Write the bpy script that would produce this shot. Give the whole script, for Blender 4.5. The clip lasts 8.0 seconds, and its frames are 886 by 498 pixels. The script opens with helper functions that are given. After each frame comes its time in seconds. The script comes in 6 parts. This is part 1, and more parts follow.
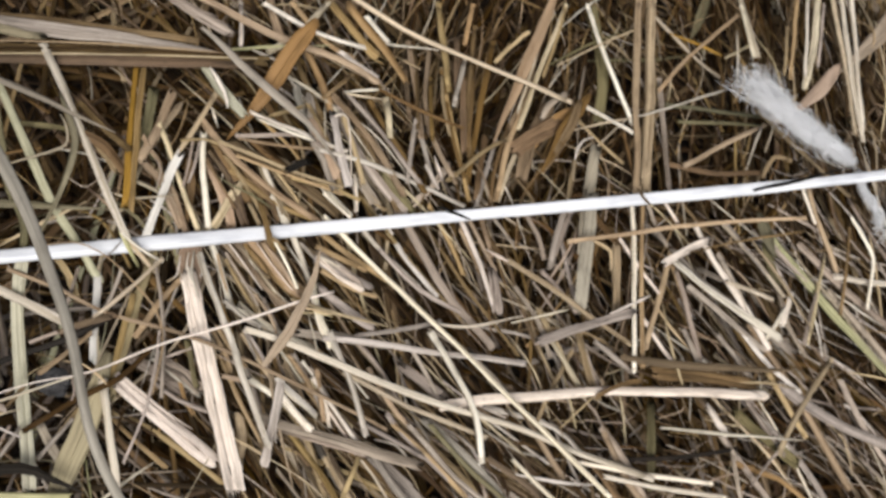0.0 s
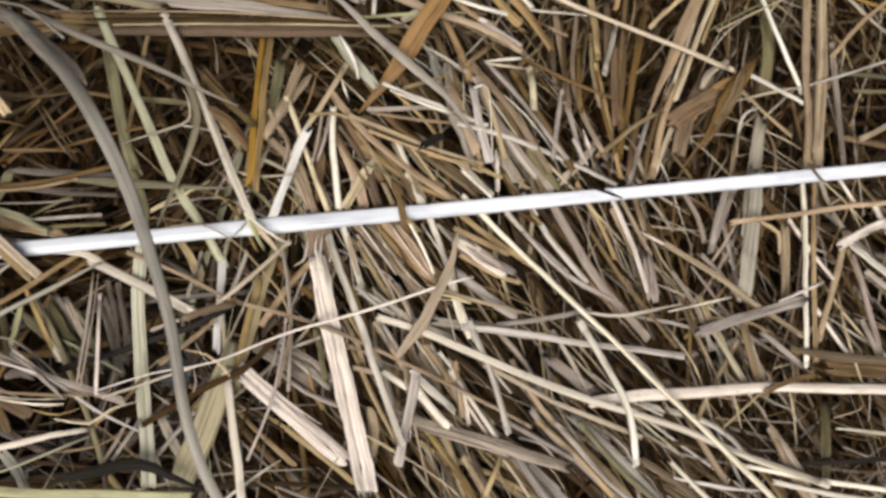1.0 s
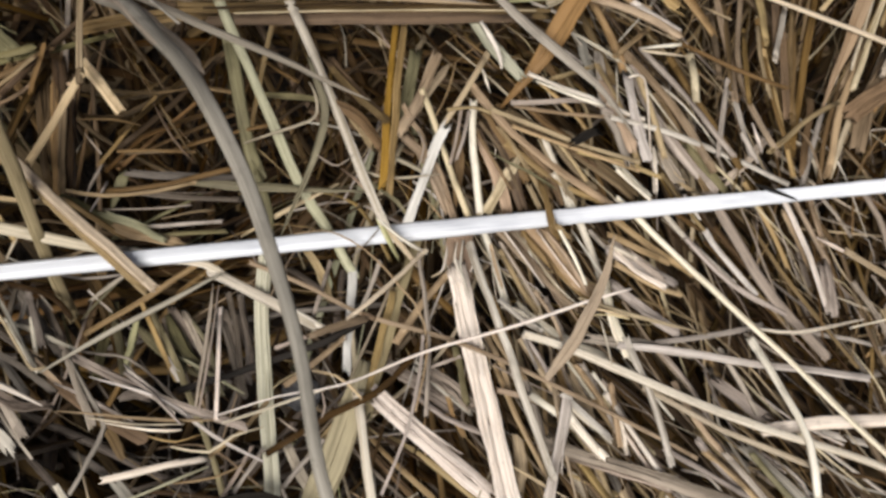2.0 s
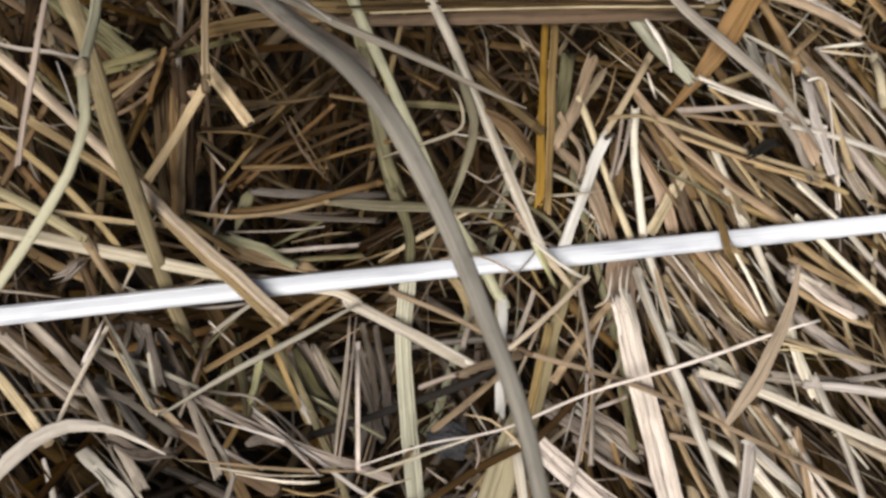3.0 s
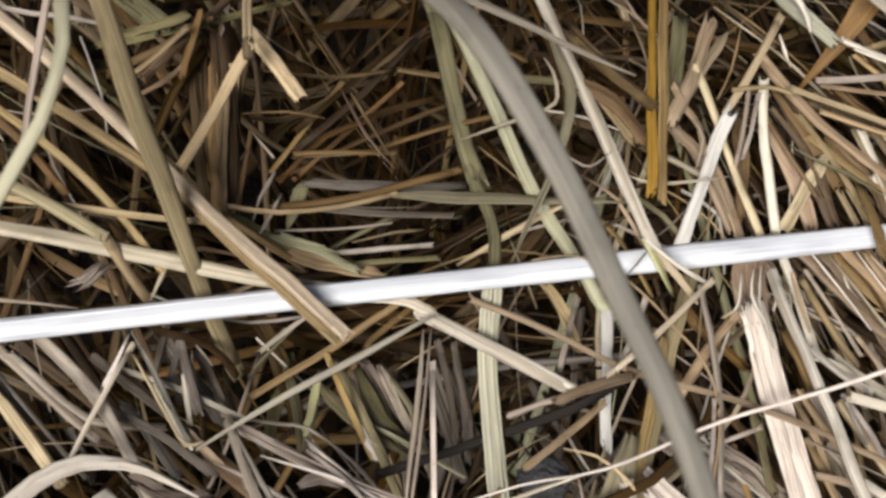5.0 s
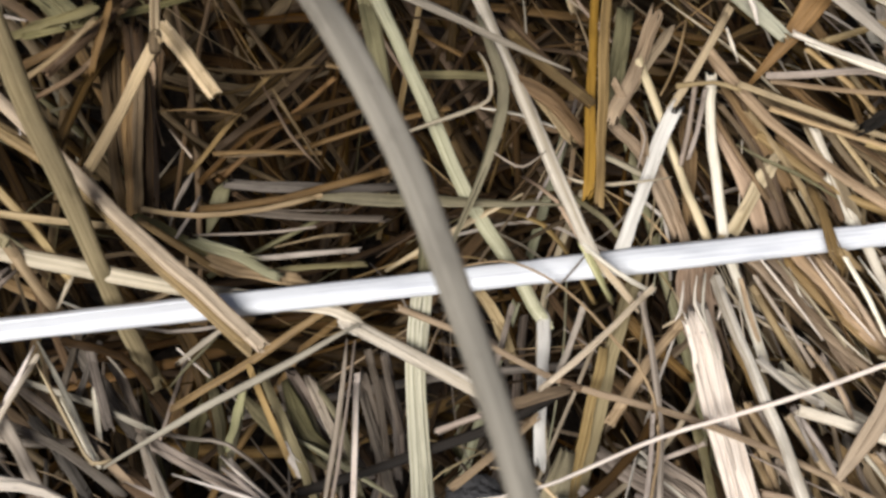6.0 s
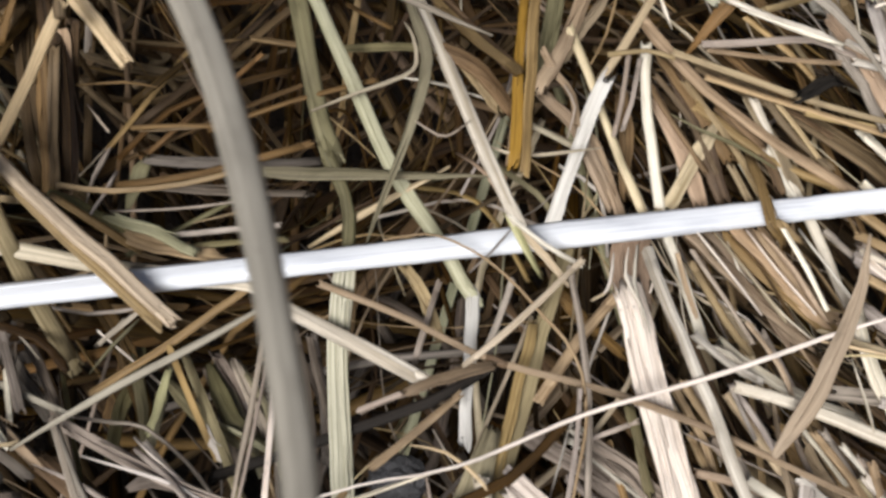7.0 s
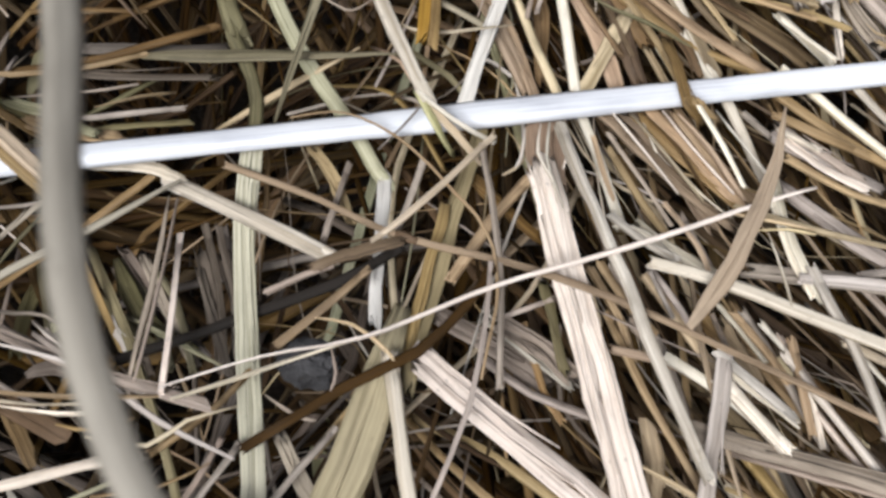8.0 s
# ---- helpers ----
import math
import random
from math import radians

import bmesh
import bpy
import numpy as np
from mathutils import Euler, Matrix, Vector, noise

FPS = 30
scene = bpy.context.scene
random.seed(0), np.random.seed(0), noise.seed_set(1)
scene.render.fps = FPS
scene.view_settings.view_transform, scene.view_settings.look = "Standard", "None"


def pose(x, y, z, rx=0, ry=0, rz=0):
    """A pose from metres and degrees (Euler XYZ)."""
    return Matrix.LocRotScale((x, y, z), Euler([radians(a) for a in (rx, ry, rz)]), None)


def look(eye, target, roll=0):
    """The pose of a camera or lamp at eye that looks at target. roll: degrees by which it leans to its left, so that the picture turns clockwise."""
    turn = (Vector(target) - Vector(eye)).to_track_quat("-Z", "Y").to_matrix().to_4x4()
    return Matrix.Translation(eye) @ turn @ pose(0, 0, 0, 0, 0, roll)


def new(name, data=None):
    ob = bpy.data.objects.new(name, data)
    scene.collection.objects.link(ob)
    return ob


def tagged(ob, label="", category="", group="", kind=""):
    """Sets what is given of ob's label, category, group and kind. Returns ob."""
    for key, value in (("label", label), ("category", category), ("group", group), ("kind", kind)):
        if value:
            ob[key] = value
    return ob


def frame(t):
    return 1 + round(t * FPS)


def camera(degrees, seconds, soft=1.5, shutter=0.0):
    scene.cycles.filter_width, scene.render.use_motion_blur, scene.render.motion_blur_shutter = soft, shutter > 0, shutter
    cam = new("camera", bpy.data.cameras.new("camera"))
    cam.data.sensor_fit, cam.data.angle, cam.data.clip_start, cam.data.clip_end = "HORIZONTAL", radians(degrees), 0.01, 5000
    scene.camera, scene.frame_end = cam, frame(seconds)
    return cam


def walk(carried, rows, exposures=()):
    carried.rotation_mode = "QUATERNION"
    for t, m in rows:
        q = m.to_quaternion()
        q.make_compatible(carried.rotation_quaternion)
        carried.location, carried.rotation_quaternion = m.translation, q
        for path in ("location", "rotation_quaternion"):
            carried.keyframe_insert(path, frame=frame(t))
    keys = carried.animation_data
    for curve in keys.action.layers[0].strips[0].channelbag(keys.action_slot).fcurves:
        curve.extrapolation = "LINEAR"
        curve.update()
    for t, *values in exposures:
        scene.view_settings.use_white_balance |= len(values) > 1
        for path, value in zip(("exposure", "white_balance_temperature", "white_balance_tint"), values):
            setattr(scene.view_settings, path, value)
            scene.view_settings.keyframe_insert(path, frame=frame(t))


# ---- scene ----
# All places on the bale are in millimetres from a point on its top face: x along the bale, y across it, z above the face.
MM = 0.001
TOP = 0.40  # height of the bale's top face over the ground

cam = camera(38, 8.0, soft=2.95)
cam.data.dof.use_dof = True
cam.data.dof.focus_distance = 0.19
cam.data.dof.aperture_fstop = 95.0


def eye(t, x, y, z, rx, ry, rz):
    return t, pose(x * MM, y * MM, z * MM + TOP, rx, ry, rz)


walk(cam, [
    eye(0, 0.01, -113.95, 252.02, 25.76, -23.82, -0.00),
    eye(0.5, 5.26, -110.15, 242.61, 25.08, -20.63, 1.45),
    eye(1, 9.31, -105.75, 232.19, 24.40, -17.62, 2.83),
    eye(1.5, 11.65, -100.37, 220.44, 24.06, -14.87, 4.03),
    eye(3, -1.05, -82.69, 184.19, 24.22, -9.97, 6.08),
    eye(3.5, -6.82, -79.45, 172.23, 24.74, -8.97, 6.36),
    eye(4, -9.03, -77.99, 161.71, 25.52, -8.35, 6.53),
    eye(4.2, -8.34, -76.90, 158.70, 25.55, -8.08, 6.60),
    eye(5.5, 6.43, -69.23, 148.13, 25.47, -6.61, 7.19),
    eye(6, 9.92, -66.33, 144.72, 25.42, -6.98, 6.95),
    eye(6.5, 17.21, -65.40, 142.92, 25.70, -6.13, 7.27),
    eye(7, 21.12, -68.24, 138.54, 26.57, -6.46, 6.73),
    eye(7.5, 25.24, -73.09, 133.60, 27.15, -6.84, 6.18),
    eye(8, 30.27, -80.01, 128.97, 27.53, -7.39, 5.39),
], exposures=[(0.0, 0.22, 6300, 10), (1.5, 0.22, 6350, 10), (3.5, 0.2, 6350, 10), (6.5, 0.34, 6250, 10), (8.0, 0.29, 5950, 10)])

# ---- world, sun, exposure
SUN_HIGH, SUN_TURN = radians(52), radians(204)
world = bpy.data.worlds.new("overcast_sky")
scene.world = world
world.use_nodes = True
sky = world.node_tree.nodes.new("ShaderNodeTexSky")
sky.sky_type = "NISHITA"
sky.sun_disc = False
sky.sun_elevation, sky.sun_rotation = SUN_HIGH, SUN_TURN
sky.air_density, sky.dust_density = 1.0, 4.0
back = world.node_tree.nodes["Background"]
back.inputs["Strength"].default_value = 0.032
world.node_tree.links.new(sky.outputs[0], back.inputs["Color"])

sun = new("sun", bpy.data.lights.new("sun", "SUN"))
sun.data.energy, sun.data.angle, sun.data.color = 4.7, radians(26), (1.0, 0.96, 0.905)
sun_way = Vector((math.sin(SUN_TURN) * math.cos(SUN_HIGH), math.cos(SUN_TURN) * math.cos(SUN_HIGH), math.sin(SUN_HIGH)))
sun.matrix_world = look(Vector((0, 0, 3)) + sun_way, (0, 0, 3))


# ---- materials
def straw_material(name, dark, light, worn, rough=0.5, streak=1.0, specks=0.25, cracks=0.42):
    """Dried plant skin: streaks along the stem (the mesh's UV runs along it), worn patches, specks, and a shade of its own for each stem."""
    mat = bpy.data.materials.new(name)
    mat.use_nodes = True
    nodes, links = mat.node_tree.nodes, mat.node_tree.links
    skin = nodes["Principled BSDF"]

    def node(kind, **values):
        n = nodes.new(kind)
        for key, value in values.items():
            n.inputs[key].default_value = value
        return n

    def mix(blend, a, b, factor=1.0):
        n = nodes.new("ShaderNodeMix")
        n.data_type, n.blend_type = "RGBA", blend
        for socket, value in ((n.inputs[0], factor), (n.inputs[6], a), (n.inputs[7], b)):
            if isinstance(value, bpy.types.NodeSocket):
                links.new(value, socket)
            else:
                socket.default_value = value
        return n.outputs[2]

    def sums(op, a, b):
        n = nodes.new("ShaderNodeMath")
        n.operation = op
        for socket, value in zip(n.inputs, (a, b)):
            if isinstance(value, bpy.types.NodeSocket):
                links.new(value, socket)
            else:
                socket.default_value = value
        return n.outputs[0]

    uv = nodes.new("ShaderNodeTexCoord").outputs["UV"]
    info = nodes.new("ShaderNodeSeparateColor")
    links.new(nodes.new("ShaderNodeObjectInfo").outputs["Color"], info.inputs[0])
    info = info.outputs["Red"]
    island = nodes.new("ShaderNodeNewGeometry").outputs["Random Per Island"]
    own = sums("FRACT", sums("ADD", info, sums("MULTIPLY", island, 7.31)), 0.0)
    shift = nodes.new("ShaderNodeCombineXYZ")
    links.new(sums("MULTIPLY", own, 3.7), shift.inputs[0])
    links.new(sums("MULTIPLY", own, 9.1), shift.inputs[1])

    def grain(across, along, detail, rough_value):
        where = nodes.new("ShaderNodeMapping")
        where.inputs["Scale"].default_value = (across, along, 1)
        moved = nodes.new("ShaderNodeVectorMath")
        links.new(uv, moved.inputs[0])
        links.new(shift.outputs[0], moved.inputs[1])
        links.new(moved.outputs[0], where.inputs["Vector"])
        n = node("ShaderNodeTexNoise", Scale=1.0, Detail=detail, Roughness=rough_value)
        links.new(where.outputs[0], n.inputs["Vector"])
        return n.outputs["Fac"]

    def ramp(value, low, high):
        n = nodes.new("ShaderNodeMapRange")
        n.inputs["From Min"].default_value, n.inputs["From Max"].default_value = low, high
        links.new(value, n.inputs["Value"])
        return n.outputs["Result"]

    crack = grain(3800, 16, 2, 0.55)
    fine = grain(3000, 30, 4, 0.7)
    broad = grain(700, 22, 2, 0.5)
    patch = grain(160, 60, 4, 0.6)
    stain = grain(420, 110, 3, 0.6)
    speck = grain(900, 700, 2, 0.6)
    body = mix("MIX", (*dark, 1), (*light, 1), ramp(sums("ADD", sums("MULTIPLY", fine, 0.75 * streak), sums("MULTIPLY", broad, 0.5)), 0.48, 0.68))
    body = mix("MIX", body, (*worn, 1), sums("MULTIPLY", ramp(patch, 0.50, 0.72), 0.75))
    body = mix("MIX", body, tuple(0.22 * c for c in dark) + (1,), sums("MULTIPLY", ramp(speck, 0.66, 0.74), specks))
    body = mix("MIX", body, tuple(0.45 * c for c in dark) + (1,), sums("MULTIPLY", ramp(crack, 0.60, 0.70), cracks))
    body = mix("MIX", body, tuple(0.5 * c for c in dark) + (1,), sums("MULTIPLY", ramp(stain, 0.52, 0.74), 0.6))
    tone = nodes.new("ShaderNodeHueSaturation")
    links.new(body, tone.inputs["Color"])
    links.new(sums("ADD", sums("MULTIPLY", own, 0.42), 0.82), tone.inputs["Value"])
    links.new(sums("ADD", sums("MULTIPLY", sums("FRACT", sums("MULTIPLY", own, 5.3), 0.0), 0.018), 0.496), tone.inputs["Hue"])
    links.new(sums("ADD", sums("MULTIPLY", sums("FRACT", sums("MULTIPLY", own, 11.7), 0.0), 0.40), 0.85), tone.inputs["Saturation"])
    links.new(tone.outputs[0], skin.inputs["Base Color"])
    links.new(sums("ADD", sums("MULTIPLY", patch, 0.35), rough - 0.15), skin.inputs["Roughness"])
    skin.inputs["Specular IOR Level"].default_value = 0.22
    relief = node("ShaderNodeBump", Strength=0.2 + cracks, Distance=0.00022)
    links.new(sums("SUBTRACT", sums("ADD", fine, sums("MULTIPLY", broad, 0.8)), ramp(crack, 0.58, 0.72)), relief.inputs["Height"])
    links.new(relief.outputs[0], skin.inputs["Normal"])
    # thin dry walls let some light through, warmer than what they reflect
    through_skin, glow, both = nodes.new("ShaderNodeBsdfTranslucent"), nodes.new("ShaderNodeHueSaturation"), nodes.new("ShaderNodeMixShader")
    glow.inputs["Saturation"].default_value, glow.inputs["Value"].default_value = 1.12, 1.1
    links.new(tone.outputs[0], glow.inputs["Color"])
    links.new(glow.outputs[0], through_skin.inputs["Color"])
    both.inputs[0].default_value = 0.22
    links.new(skin.outputs[0], both.inputs[1])
    links.new(through_skin.outputs[0], both.inputs[2])
    links.new(both.outputs[0], nodes["Material Output"].inputs["Surface"])
    return mat


TONES = {
    "cream": straw_material("pale_straw", (0.46, 0.392, 0.30), (0.86, 0.79, 0.68), (0.6, 0.527, 0.43), 0.45, 0.9),
    "white": straw_material("bleached_straw", (0.48, 0.405, 0.34), (0.79, 0.705, 0.625), (0.57, 0.49, 0.42), 0.5, 1.0, 0.4, 0.35),
    "chalk": straw_material("chalky_white_straw", (0.57, 0.535, 0.485), (0.85, 0.815, 0.76), (0.68, 0.645, 0.595), 0.5, 1.0, 0.3, 0.3),
    "straw": straw_material("yellow_straw", (0.30, 0.232, 0.145), (0.62, 0.51, 0.36), (0.38, 0.31, 0.225), 0.5),
    "tan": straw_material("tan_straw", (0.178, 0.115, 0.061), (0.425, 0.308, 0.186), (0.265, 0.195, 0.127), 0.52),
    "brown": straw_material("brown_straw", (0.064, 0.038, 0.0185), (0.203, 0.13, 0.07), (0.12, 0.082, 0.048), 0.58),
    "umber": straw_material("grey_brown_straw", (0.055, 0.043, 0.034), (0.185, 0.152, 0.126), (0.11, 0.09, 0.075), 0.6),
    "gold": straw_material("golden_straw", (0.23, 0.13, 0.036), (0.49, 0.298, 0.09), (0.34, 0.205, 0.068), 0.52, 1.0, 0.25, 0.35),
    "green": straw_material("green_hay", (0.23, 0.215, 0.115), (0.50, 0.47, 0.30), (0.38, 0.34, 0.235), 0.5),
    "olive": straw_material("olive_hay", (0.075, 0.064, 0.034), (0.20, 0.172, 0.10), (0.14, 0.117, 0.075), 0.55),
    "grey": straw_material("weathered_hay", (0.158, 0.125, 0.100), (0.42, 0.35, 0.295), (0.23, 0.187, 0.153), 0.6),
    # Brown inner straw, coloured near-black to carry the shade between stems.
    "aged": straw_material("shade_brown_straw", (0.0135, 0.00686, 0.0022), (0.0645, 0.0343, 0.0123), (0.0281, 0.0167, 0.00704), 0.65),
    "rust": straw_material("rust_brown_leaf", (0.23, 0.16, 0.112), (0.43, 0.32, 0.237), (0.32, 0.24, 0.18), 0.5, 1.0, 0.25, 0.25),
    "stem": straw_material("dry_grass_stem", (0.25, 0.215, 0.172), (0.42, 0.37, 0.302), (0.33, 0.285, 0.23), 0.55, 1.0, 0.25, 0.25),
    "dark": straw_material("blackened_stem", (0.006, 0.005, 0.004), (0.022, 0.017, 0.013), (0.03, 0.023, 0.018), 0.75),
    "sage": straw_material("pale_green_stalk", (0.33, 0.305, 0.2), (0.58, 0.545, 0.395), (0.46, 0.42, 0.31), 0.5, 1.0, 0.25, 0.45),
    "reed": straw_material("pale_reed", (0.195, 0.174, 0.143), (0.345, 0.313, 0.262), (0.26, 0.233, 0.193), 0.55, 1.0, 0.25, 0.3),
    "khaki": straw_material("khaki_leaf", (0.18, 0.143, 0.081), (0.365, 0.30, 0.185), (0.265, 0.217, 0.135), 0.5, 1.0, 0.25, 0.3),
    "fawn": straw_material("fawn_straw", (0.27, 0.192, 0.125), (0.53, 0.4, 0.275), (0.38, 0.285, 0.195), 0.5),
    "amber": straw_material("amber_leaf", (0.165, 0.102, 0.055), (0.33, 0.212, 0.12), (0.24, 0.158, 0.095), 0.5, 1.0, 0.25, 0.25),
}
ORDER = list(TONES)
WORDS = {"umber": "dull grey brown", "chalk": "chalky white", "fawn": "light fawn brown", "aged": "shade-toned dark brown", "reed": "pale grey", "olive": "dull olive green", "rust": "rust brown", "cream": "pale cream", "white": "bleached whitish", "straw": "pale yellow", "tan": "tan brown", "brown": "dark brown", "gold": "golden orange",
         "green": "faded olive green", "stem": "grey brown", "sage": "pale green", "khaki": "broad khaki", "amber": "amber brown", "grey": "weathered grey", "dark": "blackened"}


def twine_material(name, low, high, thin):
    mat = bpy.data.materials.new(name)
    mat.use_nodes = True
    nodes, links = mat.node_tree.nodes, mat.node_tree.links
    skin = nodes["Principled BSDF"]
    uv = nodes.new("ShaderNodeTexCoord").outputs["UV"]
    fibre_at, dirt_at = nodes.new("ShaderNodeMapping"), nodes.new("ShaderNodeMapping")
    fibre_at.inputs["Scale"].default_value, dirt_at.inputs["Scale"].default_value = (3400, 40, 1), (260, 70, 1)
    fibre_at.inputs["Rotation"].default_value = (0, 0, 0.02)
    fibres, dirt, ramp = nodes.new("ShaderNodeTexNoise"), nodes.new("ShaderNodeTexNoise"), nodes.new("ShaderNodeValToRGB")
    for n, where in ((fibres, fibre_at), (dirt, dirt_at)):
        links.new(uv, where.inputs["Vector"])
        links.new(where.outputs[0], n.inputs["Vector"])
        n.inputs["Scale"].default_value, n.inputs["Detail"].default_value = 1.0, 4.0
    ramp.color_ramp.elements[0].position, ramp.color_ramp.elements[0].color = 0.30, (*low, 1)
    ramp.color_ramp.elements[1].position, ramp.color_ramp.elements[1].color = 0.52, (*high, 1)
    mottle = nodes.new("ShaderNodeMix")
    mottle.inputs[0].default_value = 0.45
    links.new(dirt.outputs["Fac"], mottle.inputs[2])
    links.new(fibres.outputs["Fac"], mottle.inputs[3])
    links.new(mottle.outputs[0], ramp.inputs["Fac"])
    links.new(ramp.outputs["Color"], skin.inputs["Base Color"])
    relief = nodes.new("ShaderNodeBump")
    relief.inputs["Strength"].default_value, relief.inputs["Distance"].default_value = 0.35, 0.00018
    links.new(fibres.outputs["Fac"], relief.inputs["Height"])
    links.new(relief.outputs[0], skin.inputs["Normal"])
    skin.inputs["Roughness"].default_value = 0.42
    # thin loose filaments let light through
    clear, both = nodes.new("ShaderNodeBsdfTranslucent"), nodes.new("ShaderNodeMixShader")
    links.new(ramp.outputs["Color"], clear.inputs["Color"])
    both.inputs[0].default_value = thin
    links.new(skin.outputs[0], both.inputs[1])
    links.new(clear.outputs[0], both.inputs[2])
    links.new(both.outputs[0], nodes["Material Output"].inputs["Surface"])
    return mat


def earth_material(name, low, high, scale, bump):
    mat = bpy.data.materials.new(name)
    mat.use_nodes = True
    nodes, links = mat.node_tree.nodes, mat.node_tree.links
    skin = nodes["Principled BSDF"]
    where = nodes.new("ShaderNodeTexCoord").outputs["Object"]
    coarse, fine, ramp, relief = (nodes.new("ShaderNode" + k) for k in ("TexNoise", "TexNoise", "ValToRGB", "Bump"))
    both = nodes.new("ShaderNodeMath")
    for n, s in ((coarse, scale), (fine, scale * 9)):
        n.inputs["Scale"].default_value, n.inputs["Detail"].default_value = s, 6.0
        links.new(where, n.inputs["Vector"])
    both.operation = "MULTIPLY"
    links.new(coarse.outputs["Fac"], both.inputs[0])
    links.new(fine.outputs["Fac"], both.inputs[1])
    ramp.color_ramp.elements[0].position, ramp.color_ramp.elements[0].color = 0.12, (*low, 1)
    ramp.color_ramp.elements[1].position, ramp.color_ramp.elements[1].color = 0.42, (*high, 1)
    links.new(both.outputs[0], ramp.inputs["Fac"])
    links.new(ramp.outputs["Color"], skin.inputs["Base Color"])
    relief.inputs["Strength"].default_value, relief.inputs["Distance"].default_value = 0.8, bump
    links.new(both.outputs[0], relief.inputs["Height"])
    links.new(relief.outputs[0], skin.inputs["Normal"])
    skin.inputs["Roughness"].default_value = 0.85
    return mat


TWINE = twine_material("white_plastic_twine", (0.40, 0.41, 0.45), (0.71, 0.72, 0.745), 0.08)
FLUFF = twine_material("white_twine_filament", (0.74, 0.75, 0.77), (0.89, 0.89, 0.90), 0.45)
# Core kept almost black: the shade inside the bale is painted into it.
CORE = earth_material("packed_straw_in_shade", (0.012, 0.007, 0.004), (0.05, 0.03, 0.016), 60, 0.004)
FIELD_SOIL = earth_material("stubble_ground", (0.05, 0.04, 0.025), (0.17, 0.14, 0.08), 4, 0.02)


# ---- shapes of stems
def smooth_line(points, step):
    """Points along a smooth curve through the given ones, about a step apart."""
    p = [np.array(q, float) for q in points]
    p = [2 * p[0] - p[1]] + p + [2 * p[-1] - p[-2]]
    out = []
    for a, b, c, d in zip(p, p[1:], p[2:], p[3:]):
        n = max(2, int(np.linalg.norm(c - b) / step))
        for s in np.arange(n) / n:
            out.append(0.5 * (2 * b + (c - a) * s + (2 * a - 5 * b + 4 * c - d) * s * s + (3 * b - a - 3 * c + d) * s ** 3))
    return np.array(out + [p[-2]])


def frames(line, twist):
    """Tangent, side and upward axes along a line; twist turns them about it (radians, one value a point)."""
    tangent = np.gradient(line, axis=0)
    tangent /= np.linalg.norm(tangent, axis=1)[:, None] + 1e-9
    side = np.cross(tangent, (0, 0, 1.0))
    side /= np.linalg.norm(side, axis=1)[:, None] + 1e-9
    up = np.cross(side, tangent)
    c, s = np.cos(twist)[:, None], np.sin(twist)[:, None]
    return tangent, side * c + up * s, up * c - side * s


def sweep(line, outline, wide, thick, twist, ragged, rng, hollow=0.0):
    """A closed skin along a line. outline: points round a section (-1..1 each way); wide, thick: half sizes along the line.
    ragged: how unevenly the ends are broken; hollow: how deep the open ends go in. Returns points, faces, uv for each face corner."""
    tangent, side, up = frames(line, twist)
    k = len(outline)
    rings = [line[i] + side[i] * wide[i] * outline[:, :1] + up[i] * thick[i] * outline[:, 1:] for i in range(len(line))]
    for end, sign in ((0, -1), (-1, 1)):
        rings[end] = rings[end] + tangent[end] * (sign * ragged * (rng.random((k, 1)) - 0.3))
    length = np.concatenate([[0], np.cumsum(np.linalg.norm(np.diff(line, axis=0), axis=1))])
    along = list(length)
    if hollow > 0:
        def inside(i, depth, sign, scale):
            return line[i] - tangent[i] * sign * depth + side[i] * wide[i] * scale * outline[:, :1] + up[i] * thick[i] * scale * outline[:, 1:]
        lip0 = line[0] + (rings[0] - line[0]) * 0.74
        lip1 = line[-1] + (rings[-1] - line[-1]) * 0.74
        rings = [inside(0, hollow, -1, 0.6), lip0] + rings + [lip1, inside(-1, hollow, 1, 0.6)]
        along = [hollow, 0] + along + [length[-1], length[-1] - hollow]
    points = np.concatenate(rings)
    girth = np.concatenate([[0], np.cumsum(np.linalg.norm(np.diff(np.vstack([rings[len(rings) // 2], rings[len(rings) // 2][:1]]), axis=0), axis=1))])
    faces, uvs = [], []
    for i in range(len(rings) - 1):
        for j in range(k):
            n = (j + 1) % k
            faces.append((i * k + j, i * k + n, i * k + k + n, i * k + k + j))
            uvs += [(girth[j], along[i]), (girth[j + 1], along[i]), (girth[j + 1], along[i + 1]), (girth[j], along[i + 1])]
    faces.append(tuple(range(k - 1, -1, -1)))
    uvs += [(girth[j], along[0]) for j in range(k - 1, -1, -1)]
    last = (len(rings) - 1) * k
    faces.append(tuple(range(last, last + k)))
    uvs += [(girth[j], along[-1]) for j in range(k)]
    return points, faces, uvs


def ring_outline(k):
    a = np.arange(k) * 2 * np.pi / k
    return np.stack([np.cos(a), np.sin(a)], 1)


def pressed_outline(k, rng):
    """A pressed stalk's section: flatter than round, with uneven corners."""
    a = np.arange(k) * 2 * np.pi / k
    c, s = np.cos(a), np.sin(a)
    return np.stack([np.sign(c) * np.abs(c) ** 0.75, np.sign(s) * np.abs(s) ** 0.6], 1) * rng.uniform(0.9, 1.06, (k, 1))


def ribbed_outline(ribs, depth, fold):
    """A flat strip's section with ribs along its upper face and a fold in the middle."""
    x = np.linspace(1, -1, 2 * ribs + 1)
    above = np.stack([x, 1 + depth * np.where(np.arange(len(x)) % 2, 0.0, -1.0) - fold * np.abs(x)], 1)
    x = np.linspace(-1, 1, ribs + 2)
    below = np.stack([x, -1 - fold * np.abs(x)], 1)
    return np.concatenate([above, below])


